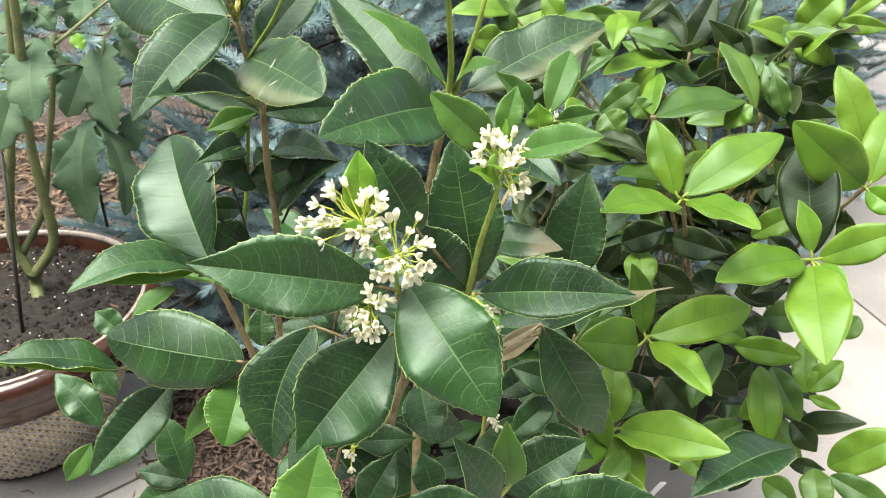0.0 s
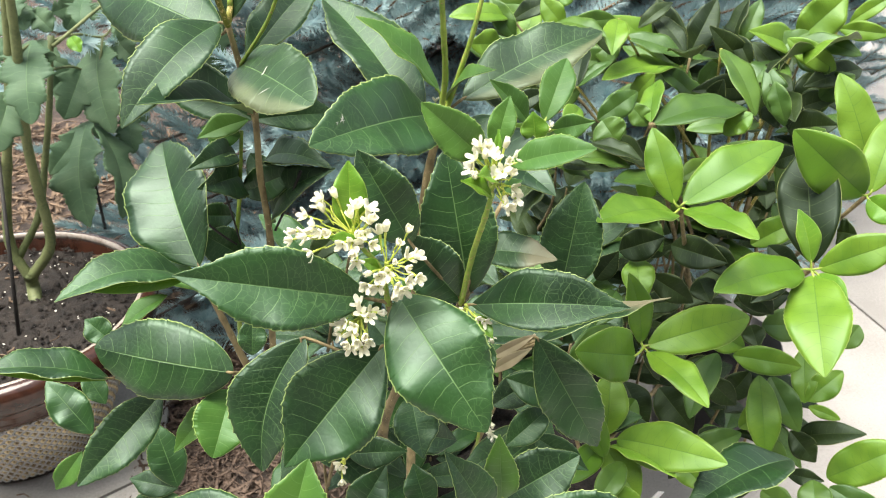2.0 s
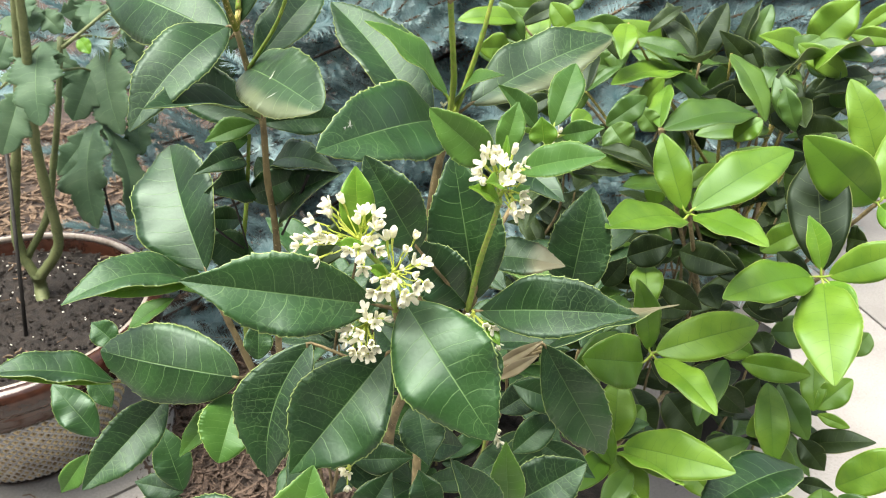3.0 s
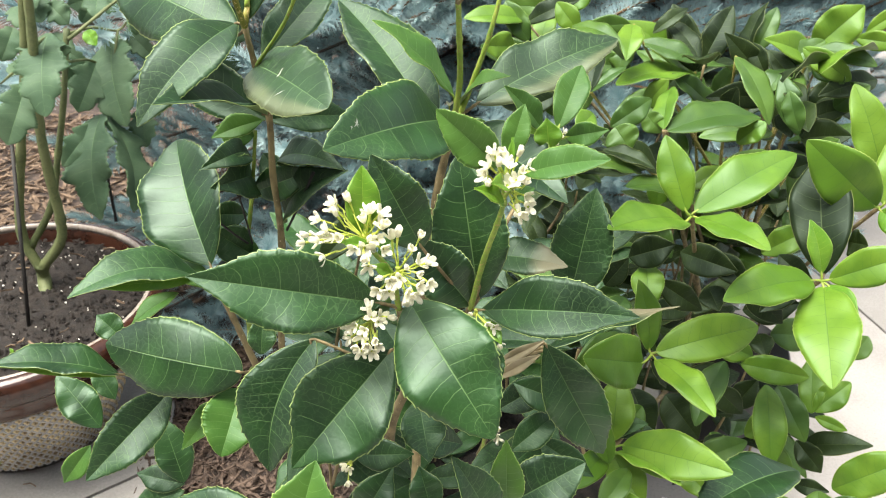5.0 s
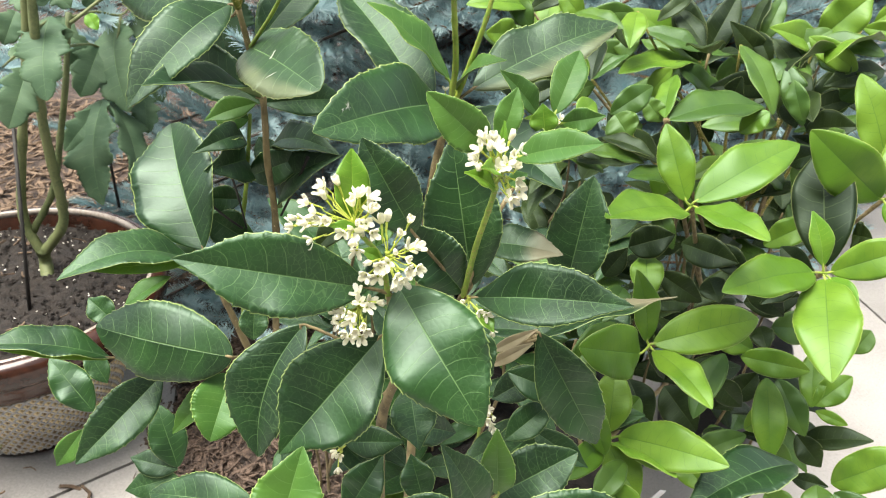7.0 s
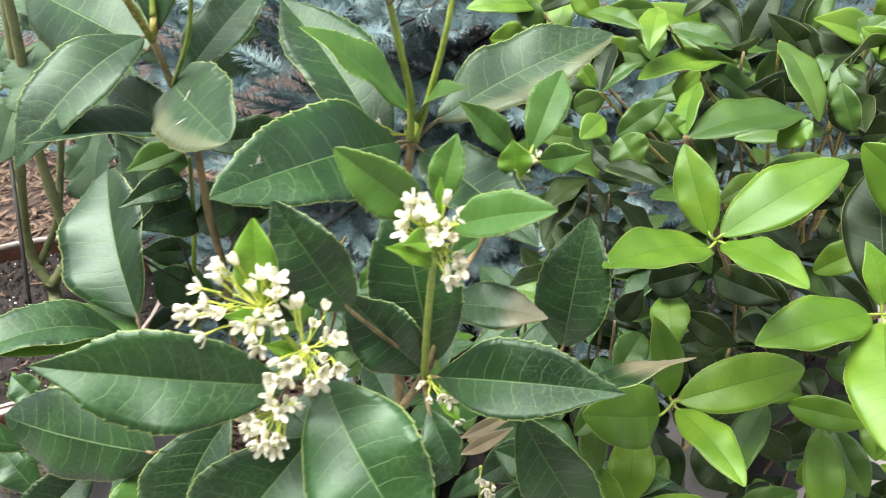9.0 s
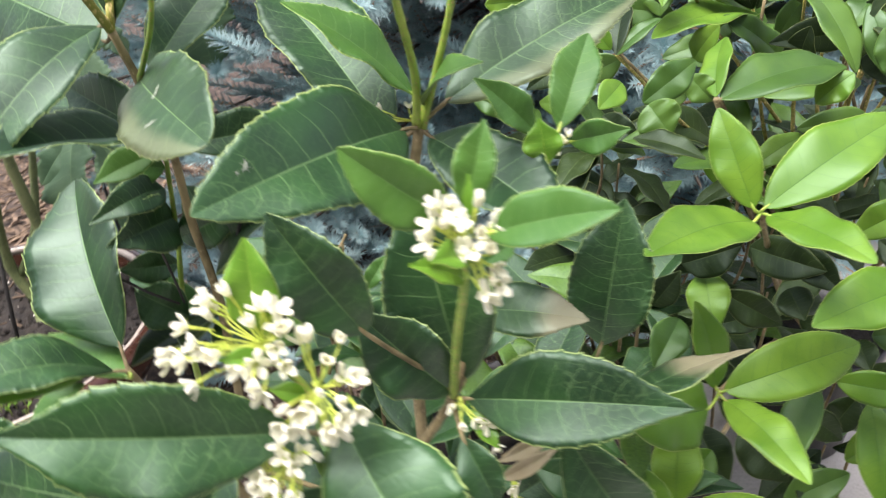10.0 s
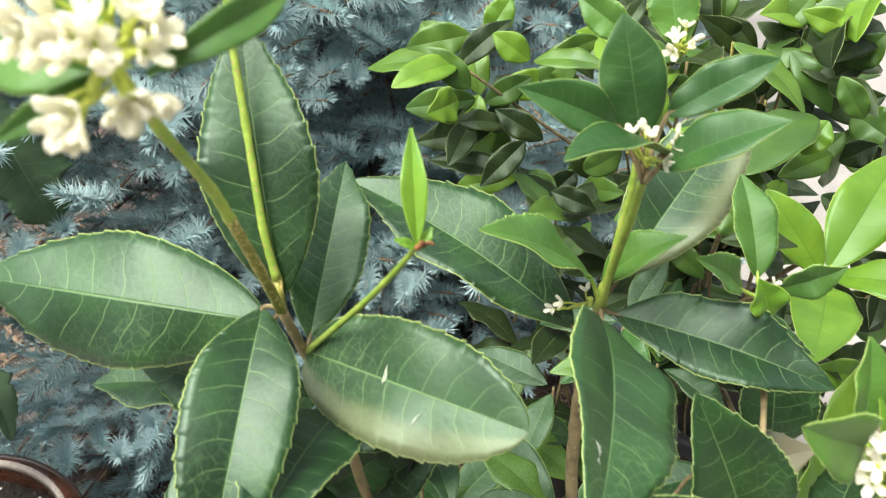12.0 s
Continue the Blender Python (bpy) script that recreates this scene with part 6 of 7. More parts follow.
# leaves on the far side
leaf(bush, (0.0719, 0.8356, 0.5553), (0.0151, 0.8549, 0.5556), (-0.2904, -0.8620, 0.4155), 0.0278, arch=0.08, fold=13, style="k", blunt=0.68)
leaf(bush, (0.0783, 0.8317, 0.5518), (0.1206, 0.8258, 0.5658), (-0.2612, -0.8659, 0.4265), 0.0219, arch=0.08, fold=13, style="k", blunt=0.68)
leaf(bush, (0.0767, 0.8363, 0.5578), (0.0874, 0.8776, 0.5931), (-0.2131, -0.6023, 0.7693), 0.0261, arch=0.08, fold=13, style="g", blunt=0.68)
leaf(bush, (0.0747, 0.8652, 0.5717), (0.0008, 0.9201, 0.5728), (-0.1027, -0.1581, 0.9821), 0.0368, arch=0.08, fold=13, style="k", blunt=0.68)
leaf(bush, (0.0909, 0.8878, 0.5911), (0.0378, 0.9092, 0.5868), (-0.3754, -0.8629, 0.3385), 0.0309, arch=0.08, fold=13, style="k", blunt=0.68)
leaf(bush, (0.1017, 0.8739, 0.5925), (0.1311, 0.8839, 0.6159), (-0.1187, -0.8514, 0.5110), 0.0254, arch=0.08, fold=13, style="g", blunt=0.68)
leaf(bush, (0.0794, 0.8228, 0.5308), (0.0161, 0.8465, 0.5265), (-0.3403, -0.8275, 0.4467), 0.0262, arch=0.08, fold=19, style="d", blunt=0.8)
leaf(bush, (0.0810, 0.7978, 0.4960), (0.0220, 0.8351, 0.5122), (0.0062, -0.3914, 0.9202), 0.0272, arch=0.08, fold=19, style="d", blunt=0.8)
leaf(bush, (0.1008, 0.7701, 0.6039), (0.1413, 0.7339, 0.6009), (-0.1780, -0.2781, 0.9439), 0.0218, arch=0.08, fold=13, style="k", blunt=0.68)
leaf(bush, (0.0932, 0.8205, 0.5319), (0.0464, 0.8280, 0.5453), (0.0872, -0.7050, 0.7039), 0.0187, arch=0.08, fold=19, style="d", blunt=0.8)
leaf(bush, (0.0725, 0.9059, 0.5755), (0.0610, 0.9355, 0.5961), (-0.4249, -0.6221, 0.6577), 0.0256, arch=0.08, fold=13, style="k", blunt=0.68)
leaf(bush, (0.0961, 0.7919, 0.5276), (0.0500, 0.7847, 0.5029), (-0.1709, -0.8153, 0.5532), 0.0233, arch=0.08, fold=19, style="d", blunt=0.8)
leaf(bush, (0.2841, 0.7131, 0.5819), (0.2981, 0.6801, 0.5398), (-0.3446, -0.7912, 0.5053), 0.0221, arch=0.08, fold=13, style="k", blunt=0.68)
leaf(bush, (0.3077, 0.6962, 0.5304), (0.3409, 0.6734, 0.5440), (-0.6242, -0.6462, 0.4391), 0.0302, arch=0.08, fold=19, style="d", blunt=0.8)
leaf(bush, (0.2770, 0.6846, 0.5395), (0.2105, 0.6728, 0.5368), (0.0449, -0.4548, 0.8895), 0.0270, arch=0.08, fold=13, style="k", blunt=0.68)
leaf(bush, (0.3396, 0.7021, 0.5841), (0.3009, 0.7255, 0.6047), (-0.4045, -0.8828, 0.2389), 0.0212, arch=0.08, fold=13, style="g", blunt=0.68)
leaf(bush, (0.2792, 0.7483, 0.5949), (0.3071, 0.7203, 0.5643), (-0.2142, -0.8102, 0.5456), 0.0190, arch=0.08, fold=19, style="d", blunt=0.8)
leaf(bush, (0.1449, 0.8087, 0.6021), (0.1554, 0.7832, 0.5695), (-0.4250, -0.7746, 0.4684), 0.0181, arch=0.08, fold=19, style="d", blunt=0.8)
leaf(bush, (0.3188, 0.7403, 0.5962), (0.3343, 0.7013, 0.5813), (-0.7474, -0.4754, 0.4641), 0.0259, arch=0.08, fold=13, style="k", blunt=0.68)
leaf(bush, (0.3696, 0.7179, 0.5808), (0.3134, 0.6981, 0.5701), (0.0774, -0.6349, 0.7687), 0.0259, arch=0.08, fold=19, style="d", blunt=0.8)
leaf(bush, (0.3346, 0.7084, 0.5562), (0.3547, 0.6971, 0.5818), (-0.7258, -0.6211, 0.2957), 0.0259, arch=0.08, fold=13, style="k", blunt=0.68)
leaf(bush, (0.2930, 0.7383, 0.5852), (0.3268, 0.7456, 0.6062), (-0.2536, -0.7128, 0.6540), 0.0219, arch=0.08, fold=13, style="k", blunt=0.68)
leaf(bush, (0.3140, 0.6747, 0.5373), (0.3206, 0.6408, 0.5266), (-0.7397, -0.3279, 0.5876), 0.0292, arch=0.08, fold=13, style="k", blunt=0.68)
leaf(bush, (0.3203, 0.6840, 0.5172), (0.3128, 0.6443, 0.4939), (-0.6072, -0.3139, 0.7299), 0.0259, arch=0.08, fold=13, style="k", blunt=0.68)
leaf(bush, (0.3245, 0.6455, 0.4994), (0.3077, 0.6640, 0.5201), (-0.5014, -0.8065, 0.3134), 0.0170, arch=0.08, fold=19, style="d", blunt=0.8)
leaf(bush, (0.2720, 0.7742, 0.5939), (0.2852, 0.7533, 0.5686), (-0.5455, -0.7632, 0.3464), 0.0181, arch=0.08, fold=19, style="d", blunt=0.8)
leaf(bush, (0.3060, 0.7101, 0.5494), (0.3283, 0.6893, 0.5272), (-0.4809, -0.8270, 0.2912), 0.0219, arch=0.08, fold=19, style="d", blunt=0.8)
leaf(bush, (0.2807, 0.6496, 0.4362), (0.3186, 0.6449, 0.4664), (-0.4895, -0.7122, 0.5031), 0.0250, arch=0.08, style="g", blunt=0.68)
leaf(bush, (0.3083, 0.6884, 0.4590), (0.3328, 0.6507, 0.4400), (-0.5503, -0.6326, 0.5449), 0.0242, arch=0.08, style="k", blunt=0.68)
leaf(bush, (0.2265, 0.5426, 0.2763), (0.2729, 0.5540, 0.2949), (-0.2086, -0.5134, 0.8324), 0.0238, arch=0.08, style="k", blunt=0.68)
leaf(bush, (0.2464, 0.5731, 0.2863), (0.2642, 0.5386, 0.2718), (-0.4047, -0.5241, 0.7493), 0.0216, arch=0.08, style="k", blunt=0.68)
leaf(bush, (0.2903, 0.5546, 0.2964), (0.3108, 0.5355, 0.2691), (-0.2246, -0.8700, 0.4389), 0.0212, arch=0.08, style="k", blunt=0.68)
leaf(bush, (0.3173, 0.6576, 0.4138), (0.3277, 0.6252, 0.4022), (-0.5966, -0.4344, 0.6748), 0.0216, arch=0.08, style="d", blunt=0.8)
# dense outer foliage behind the middle stem
leaf(bush, (0.1212, 0.8544, 0.4598), (0.1331, 0.8239, 0.4425), (-0.4416, -0.5665, 0.6958), 0.0222, arch=0.08, fold=13, style="k", blunt=0.68)
leaf(bush, (0.0890, 0.7859, 0.4609), (0.1549, 0.8059, 0.4261), (0.5133, -0.2867, 0.8089), 0.0309, arch=0.08, fold=13, style="k", blunt=0.68)
leaf(bush, (0.2280, 0.9117, 0.5372), (0.2636, 0.8703, 0.5188), (-0.5667, -0.6885, 0.4525), 0.0243, arch=0.08, fold=13, style="k", blunt=0.68)
leaf(bush, (0.0545, 0.8645, 0.4151), (0.0504, 0.9297, 0.4197), (-0.2009, -0.0814, 0.9762), 0.0262, arch=0.08, fold=13, style="k", blunt=0.68)
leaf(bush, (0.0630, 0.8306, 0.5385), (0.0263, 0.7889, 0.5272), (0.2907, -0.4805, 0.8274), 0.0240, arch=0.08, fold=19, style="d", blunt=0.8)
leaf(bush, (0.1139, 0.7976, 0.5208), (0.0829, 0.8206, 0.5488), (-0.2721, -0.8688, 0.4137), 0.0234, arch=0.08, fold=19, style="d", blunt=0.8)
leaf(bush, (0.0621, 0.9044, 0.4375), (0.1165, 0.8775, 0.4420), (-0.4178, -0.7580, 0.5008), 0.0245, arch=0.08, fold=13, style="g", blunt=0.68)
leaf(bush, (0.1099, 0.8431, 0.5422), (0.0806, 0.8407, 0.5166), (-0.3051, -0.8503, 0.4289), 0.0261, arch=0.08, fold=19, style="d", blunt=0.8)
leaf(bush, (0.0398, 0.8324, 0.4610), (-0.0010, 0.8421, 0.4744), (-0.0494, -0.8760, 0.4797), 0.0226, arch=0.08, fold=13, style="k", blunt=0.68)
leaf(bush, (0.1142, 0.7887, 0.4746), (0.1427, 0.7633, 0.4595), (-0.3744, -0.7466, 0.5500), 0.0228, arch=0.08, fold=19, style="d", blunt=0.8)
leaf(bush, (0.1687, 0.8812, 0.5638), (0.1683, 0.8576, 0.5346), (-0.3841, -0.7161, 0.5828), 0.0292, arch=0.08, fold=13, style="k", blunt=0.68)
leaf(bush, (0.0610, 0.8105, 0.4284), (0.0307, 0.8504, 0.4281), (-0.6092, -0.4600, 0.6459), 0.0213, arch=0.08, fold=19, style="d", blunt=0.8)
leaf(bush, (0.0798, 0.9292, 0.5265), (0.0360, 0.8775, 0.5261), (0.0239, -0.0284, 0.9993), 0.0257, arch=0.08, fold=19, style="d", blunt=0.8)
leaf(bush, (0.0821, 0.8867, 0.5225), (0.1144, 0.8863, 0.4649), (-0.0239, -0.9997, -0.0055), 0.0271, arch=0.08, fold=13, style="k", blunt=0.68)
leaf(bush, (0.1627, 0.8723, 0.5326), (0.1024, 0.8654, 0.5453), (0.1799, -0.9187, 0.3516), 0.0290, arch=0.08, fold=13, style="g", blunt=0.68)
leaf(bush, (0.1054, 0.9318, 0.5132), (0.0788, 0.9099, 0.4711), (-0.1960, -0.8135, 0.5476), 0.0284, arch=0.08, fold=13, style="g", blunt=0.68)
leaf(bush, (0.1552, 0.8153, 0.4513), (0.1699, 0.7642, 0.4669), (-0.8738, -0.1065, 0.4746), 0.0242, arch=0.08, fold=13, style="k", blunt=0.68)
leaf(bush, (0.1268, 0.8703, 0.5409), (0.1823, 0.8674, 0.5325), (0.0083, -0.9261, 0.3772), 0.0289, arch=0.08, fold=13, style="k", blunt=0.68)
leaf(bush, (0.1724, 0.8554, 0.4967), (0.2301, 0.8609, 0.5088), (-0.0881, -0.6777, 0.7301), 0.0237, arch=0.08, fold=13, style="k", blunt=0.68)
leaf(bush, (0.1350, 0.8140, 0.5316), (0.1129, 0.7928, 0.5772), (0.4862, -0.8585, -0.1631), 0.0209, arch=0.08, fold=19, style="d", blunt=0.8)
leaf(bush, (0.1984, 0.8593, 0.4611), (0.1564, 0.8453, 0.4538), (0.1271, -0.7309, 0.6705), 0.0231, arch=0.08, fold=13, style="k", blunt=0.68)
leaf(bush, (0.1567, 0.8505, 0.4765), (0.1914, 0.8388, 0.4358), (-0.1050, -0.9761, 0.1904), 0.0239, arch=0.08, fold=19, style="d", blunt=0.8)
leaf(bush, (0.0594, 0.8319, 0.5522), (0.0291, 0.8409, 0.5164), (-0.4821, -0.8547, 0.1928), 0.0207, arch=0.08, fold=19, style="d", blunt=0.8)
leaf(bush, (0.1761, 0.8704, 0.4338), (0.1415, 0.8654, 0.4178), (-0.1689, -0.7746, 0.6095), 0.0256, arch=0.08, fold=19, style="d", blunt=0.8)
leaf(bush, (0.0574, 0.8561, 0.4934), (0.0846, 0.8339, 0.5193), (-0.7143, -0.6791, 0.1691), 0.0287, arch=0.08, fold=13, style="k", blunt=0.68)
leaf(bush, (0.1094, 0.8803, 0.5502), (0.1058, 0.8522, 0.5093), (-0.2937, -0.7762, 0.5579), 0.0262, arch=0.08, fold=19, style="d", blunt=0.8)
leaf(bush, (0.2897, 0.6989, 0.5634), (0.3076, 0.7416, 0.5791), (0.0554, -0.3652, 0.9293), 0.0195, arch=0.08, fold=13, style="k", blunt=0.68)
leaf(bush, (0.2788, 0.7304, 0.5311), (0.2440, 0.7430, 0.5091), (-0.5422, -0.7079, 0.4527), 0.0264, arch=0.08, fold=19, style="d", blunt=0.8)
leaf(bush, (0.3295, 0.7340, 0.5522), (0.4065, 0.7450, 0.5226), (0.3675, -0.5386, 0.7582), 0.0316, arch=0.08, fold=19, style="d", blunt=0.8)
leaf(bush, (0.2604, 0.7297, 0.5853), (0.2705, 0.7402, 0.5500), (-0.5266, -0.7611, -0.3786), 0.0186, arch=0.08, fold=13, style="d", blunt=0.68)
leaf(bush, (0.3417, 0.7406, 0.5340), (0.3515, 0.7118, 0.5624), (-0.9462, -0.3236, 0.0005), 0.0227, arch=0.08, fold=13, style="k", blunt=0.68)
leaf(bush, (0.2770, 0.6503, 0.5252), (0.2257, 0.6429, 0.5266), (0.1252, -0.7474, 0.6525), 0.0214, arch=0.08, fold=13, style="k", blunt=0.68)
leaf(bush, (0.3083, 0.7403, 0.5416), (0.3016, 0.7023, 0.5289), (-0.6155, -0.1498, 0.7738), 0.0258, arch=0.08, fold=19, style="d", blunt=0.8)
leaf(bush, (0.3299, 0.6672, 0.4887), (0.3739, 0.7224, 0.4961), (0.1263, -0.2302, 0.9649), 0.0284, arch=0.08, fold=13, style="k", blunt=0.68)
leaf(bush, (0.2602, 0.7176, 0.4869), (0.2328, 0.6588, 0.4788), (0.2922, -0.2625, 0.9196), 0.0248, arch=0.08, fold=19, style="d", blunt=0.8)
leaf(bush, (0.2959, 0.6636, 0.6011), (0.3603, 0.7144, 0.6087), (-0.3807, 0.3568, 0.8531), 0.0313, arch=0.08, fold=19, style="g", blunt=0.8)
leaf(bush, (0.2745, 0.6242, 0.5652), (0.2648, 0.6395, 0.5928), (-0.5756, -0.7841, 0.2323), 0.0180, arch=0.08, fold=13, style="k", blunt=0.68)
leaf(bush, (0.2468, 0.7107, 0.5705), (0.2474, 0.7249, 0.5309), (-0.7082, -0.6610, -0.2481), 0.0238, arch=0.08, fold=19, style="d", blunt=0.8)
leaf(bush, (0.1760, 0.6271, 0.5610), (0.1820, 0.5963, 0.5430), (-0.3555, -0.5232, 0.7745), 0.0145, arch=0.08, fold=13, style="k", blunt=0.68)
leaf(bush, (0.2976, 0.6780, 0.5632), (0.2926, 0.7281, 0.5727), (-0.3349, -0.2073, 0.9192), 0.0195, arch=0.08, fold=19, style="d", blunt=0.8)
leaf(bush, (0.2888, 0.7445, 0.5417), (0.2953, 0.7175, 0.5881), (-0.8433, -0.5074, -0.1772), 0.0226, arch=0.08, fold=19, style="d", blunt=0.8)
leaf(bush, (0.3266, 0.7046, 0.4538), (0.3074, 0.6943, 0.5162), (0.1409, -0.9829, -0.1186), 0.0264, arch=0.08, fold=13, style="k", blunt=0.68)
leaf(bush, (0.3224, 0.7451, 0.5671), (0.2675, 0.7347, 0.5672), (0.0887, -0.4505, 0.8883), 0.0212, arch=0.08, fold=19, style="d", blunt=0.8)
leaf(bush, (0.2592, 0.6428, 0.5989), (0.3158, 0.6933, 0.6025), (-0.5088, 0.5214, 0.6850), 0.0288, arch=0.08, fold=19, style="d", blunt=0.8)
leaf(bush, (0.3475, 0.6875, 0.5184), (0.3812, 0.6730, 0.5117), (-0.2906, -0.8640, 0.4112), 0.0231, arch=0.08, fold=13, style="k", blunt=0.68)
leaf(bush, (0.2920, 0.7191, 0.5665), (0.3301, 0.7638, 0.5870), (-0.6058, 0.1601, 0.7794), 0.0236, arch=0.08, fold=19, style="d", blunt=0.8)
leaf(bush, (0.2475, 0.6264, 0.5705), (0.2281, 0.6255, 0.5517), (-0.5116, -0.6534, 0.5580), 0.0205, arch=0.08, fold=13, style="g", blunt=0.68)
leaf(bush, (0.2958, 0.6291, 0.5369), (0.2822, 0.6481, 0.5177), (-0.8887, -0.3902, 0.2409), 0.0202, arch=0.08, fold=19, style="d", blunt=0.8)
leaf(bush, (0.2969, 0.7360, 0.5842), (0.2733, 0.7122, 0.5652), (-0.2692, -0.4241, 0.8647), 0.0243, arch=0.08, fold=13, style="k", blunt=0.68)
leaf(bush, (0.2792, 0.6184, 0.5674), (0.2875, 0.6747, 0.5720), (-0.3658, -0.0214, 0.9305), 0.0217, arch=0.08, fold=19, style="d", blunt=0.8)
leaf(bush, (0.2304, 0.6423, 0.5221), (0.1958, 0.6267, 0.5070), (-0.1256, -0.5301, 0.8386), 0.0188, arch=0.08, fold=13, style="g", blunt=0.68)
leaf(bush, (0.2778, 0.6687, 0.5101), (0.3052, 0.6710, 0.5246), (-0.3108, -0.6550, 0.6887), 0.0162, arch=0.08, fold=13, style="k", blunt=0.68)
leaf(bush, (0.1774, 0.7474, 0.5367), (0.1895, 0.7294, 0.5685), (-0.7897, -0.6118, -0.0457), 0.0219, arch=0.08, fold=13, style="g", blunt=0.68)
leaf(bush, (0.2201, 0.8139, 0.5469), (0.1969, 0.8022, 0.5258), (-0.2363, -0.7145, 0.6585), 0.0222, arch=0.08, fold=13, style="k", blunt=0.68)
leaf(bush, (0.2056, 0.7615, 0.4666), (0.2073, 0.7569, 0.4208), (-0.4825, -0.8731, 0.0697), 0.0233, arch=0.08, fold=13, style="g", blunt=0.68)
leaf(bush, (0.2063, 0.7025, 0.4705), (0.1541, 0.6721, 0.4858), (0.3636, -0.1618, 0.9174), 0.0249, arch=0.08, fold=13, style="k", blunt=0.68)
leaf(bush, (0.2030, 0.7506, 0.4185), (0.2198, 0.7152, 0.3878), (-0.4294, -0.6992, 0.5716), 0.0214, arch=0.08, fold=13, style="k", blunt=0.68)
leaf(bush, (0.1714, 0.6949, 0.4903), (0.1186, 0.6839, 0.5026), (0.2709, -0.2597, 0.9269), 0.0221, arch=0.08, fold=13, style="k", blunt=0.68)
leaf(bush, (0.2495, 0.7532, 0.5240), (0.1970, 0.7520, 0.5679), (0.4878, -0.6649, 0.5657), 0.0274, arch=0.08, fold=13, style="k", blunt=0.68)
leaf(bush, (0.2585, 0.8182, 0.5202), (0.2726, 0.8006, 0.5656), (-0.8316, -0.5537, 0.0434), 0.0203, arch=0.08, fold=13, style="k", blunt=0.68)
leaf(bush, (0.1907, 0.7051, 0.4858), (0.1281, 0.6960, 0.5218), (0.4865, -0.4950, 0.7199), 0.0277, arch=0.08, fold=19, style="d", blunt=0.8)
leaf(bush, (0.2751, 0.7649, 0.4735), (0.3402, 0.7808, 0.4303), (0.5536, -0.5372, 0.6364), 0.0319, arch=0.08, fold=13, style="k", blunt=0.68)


def filler(parent, count, box, styles, seed, room, sizes=(0.05, 0.085)):
    """Inner leaves of a plant, in whorls within a rounded room, turned to the light."""
    rnd = random.Random(seed)
    stock = [blade_mesh("leaf", 1.0, rnd.uniform(0.36, 0.44), rnd.uniform(0.03, 0.12), rnd.uniform(8, 22), k, 0.85, 0, 0, seed + i) for i, k in enumerate(styles)]
    while count > 0:
        q = Vector((rnd.uniform(box[0], box[1]), rnd.uniform(box[2], box[3]), rnd.uniform(box[4], box[5])))
        if not room(q):
            continue
        first = rnd.uniform(0, 6.28)
        for k in range(rnd.choice((3, 4, 5))):
            a = first + k * 2.2 + rnd.uniform(-0.3, 0.3)
            way = Vector((math.cos(a), math.sin(a), rnd.uniform(-0.5, 0.5))).normalized()
            up = Vector((rnd.uniform(-0.4, 0.4), rnd.uniform(-0.6, 0.2), 1))
            ob = new("leaf", stock[rnd.randrange(len(stock))])
            ob.parent = parent
            size = rnd.uniform(*sizes)
            ob.matrix_basis = leaf_pose(q + way * 0.006, q + way, up) @ Matrix.Diagonal((size, size, size, 1))
            count -= 1
        v, f = tube([q + Vector((rnd.uniform(-0.02, 0.02), rnd.uniform(0.0, 0.04), -0.11)), q + Vector((0, 0.01, -0.05)), q], 0.0018, 0.0012, 5, 0, 3)
        mesh_object("twig", v, f, [BARK], parent)


filler(shrub, 130, (-0.12, 0.14, 0.50, 0.72, 0.12, 0.44), "ymmkm", 5, lambda q: q.z < 0.48 - 0.35 * max(0, 0.6 - q.y) and q.x > -0.115)
# mostly the darkened leaf colour, which stands for shade deep in the bush
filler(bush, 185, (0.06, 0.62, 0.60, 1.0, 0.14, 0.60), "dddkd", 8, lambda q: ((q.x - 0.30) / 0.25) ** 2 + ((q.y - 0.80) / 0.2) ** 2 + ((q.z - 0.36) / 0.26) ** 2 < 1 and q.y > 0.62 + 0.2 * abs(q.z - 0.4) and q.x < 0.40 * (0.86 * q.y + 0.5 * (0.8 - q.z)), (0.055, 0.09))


# ---- black nursery pot ----
nursery = thing("nursery_pot", "black plastic nursery pot holding the flowering shrub", "plant pot", (0.065, 0.62, 0.0))
v, f = lathe([(0.0, 0.003), (0.105, 0.0), (0.108, 0.004), (0.130, 0.20), (0.138, 0.203), (0.139, 0.232), (0.134, 0.235), (0.128, 0.228), (0.122, 0.19), (0.0, 0.19)], 48)
mesh_object("body", v, f, [PLASTIC], nursery)
v, f = lathe([(0.0, 0.222), (0.05, 0.224), (0.09, 0.220), (0.127, 0.216)], 32)
ob = mesh_object("potting_soil", v, f, [POTTING])
ob.matrix_basis = Matrix.Translation((0.065, 0.62, 0.0))
tagged(ob, "dark potting soil in the black nursery pot", "soil", "", "stuff")
small_pot = thing("nursery_pot", "small black plastic nursery pot under the glossy bush", "plant pot", (0.36, 0.88, 0.0))
v, f = lathe([(0.0, 0.003), (0.062, 0.0), (0.064, 0.004), (0.078, 0.14), (0.083, 0.142), (0.083, 0.162), (0.080, 0.164), (0.075, 0.15), (0.0, 0.148)], 40)
mesh_object("body", v, f, [PLASTIC], small_pot)
v, f = lathe([(0.0, 0.15), (0.04, 0.152), (0.0745, 0.149)], 28)
mesh_object("soil", v, f, [POTTING], small_pot)

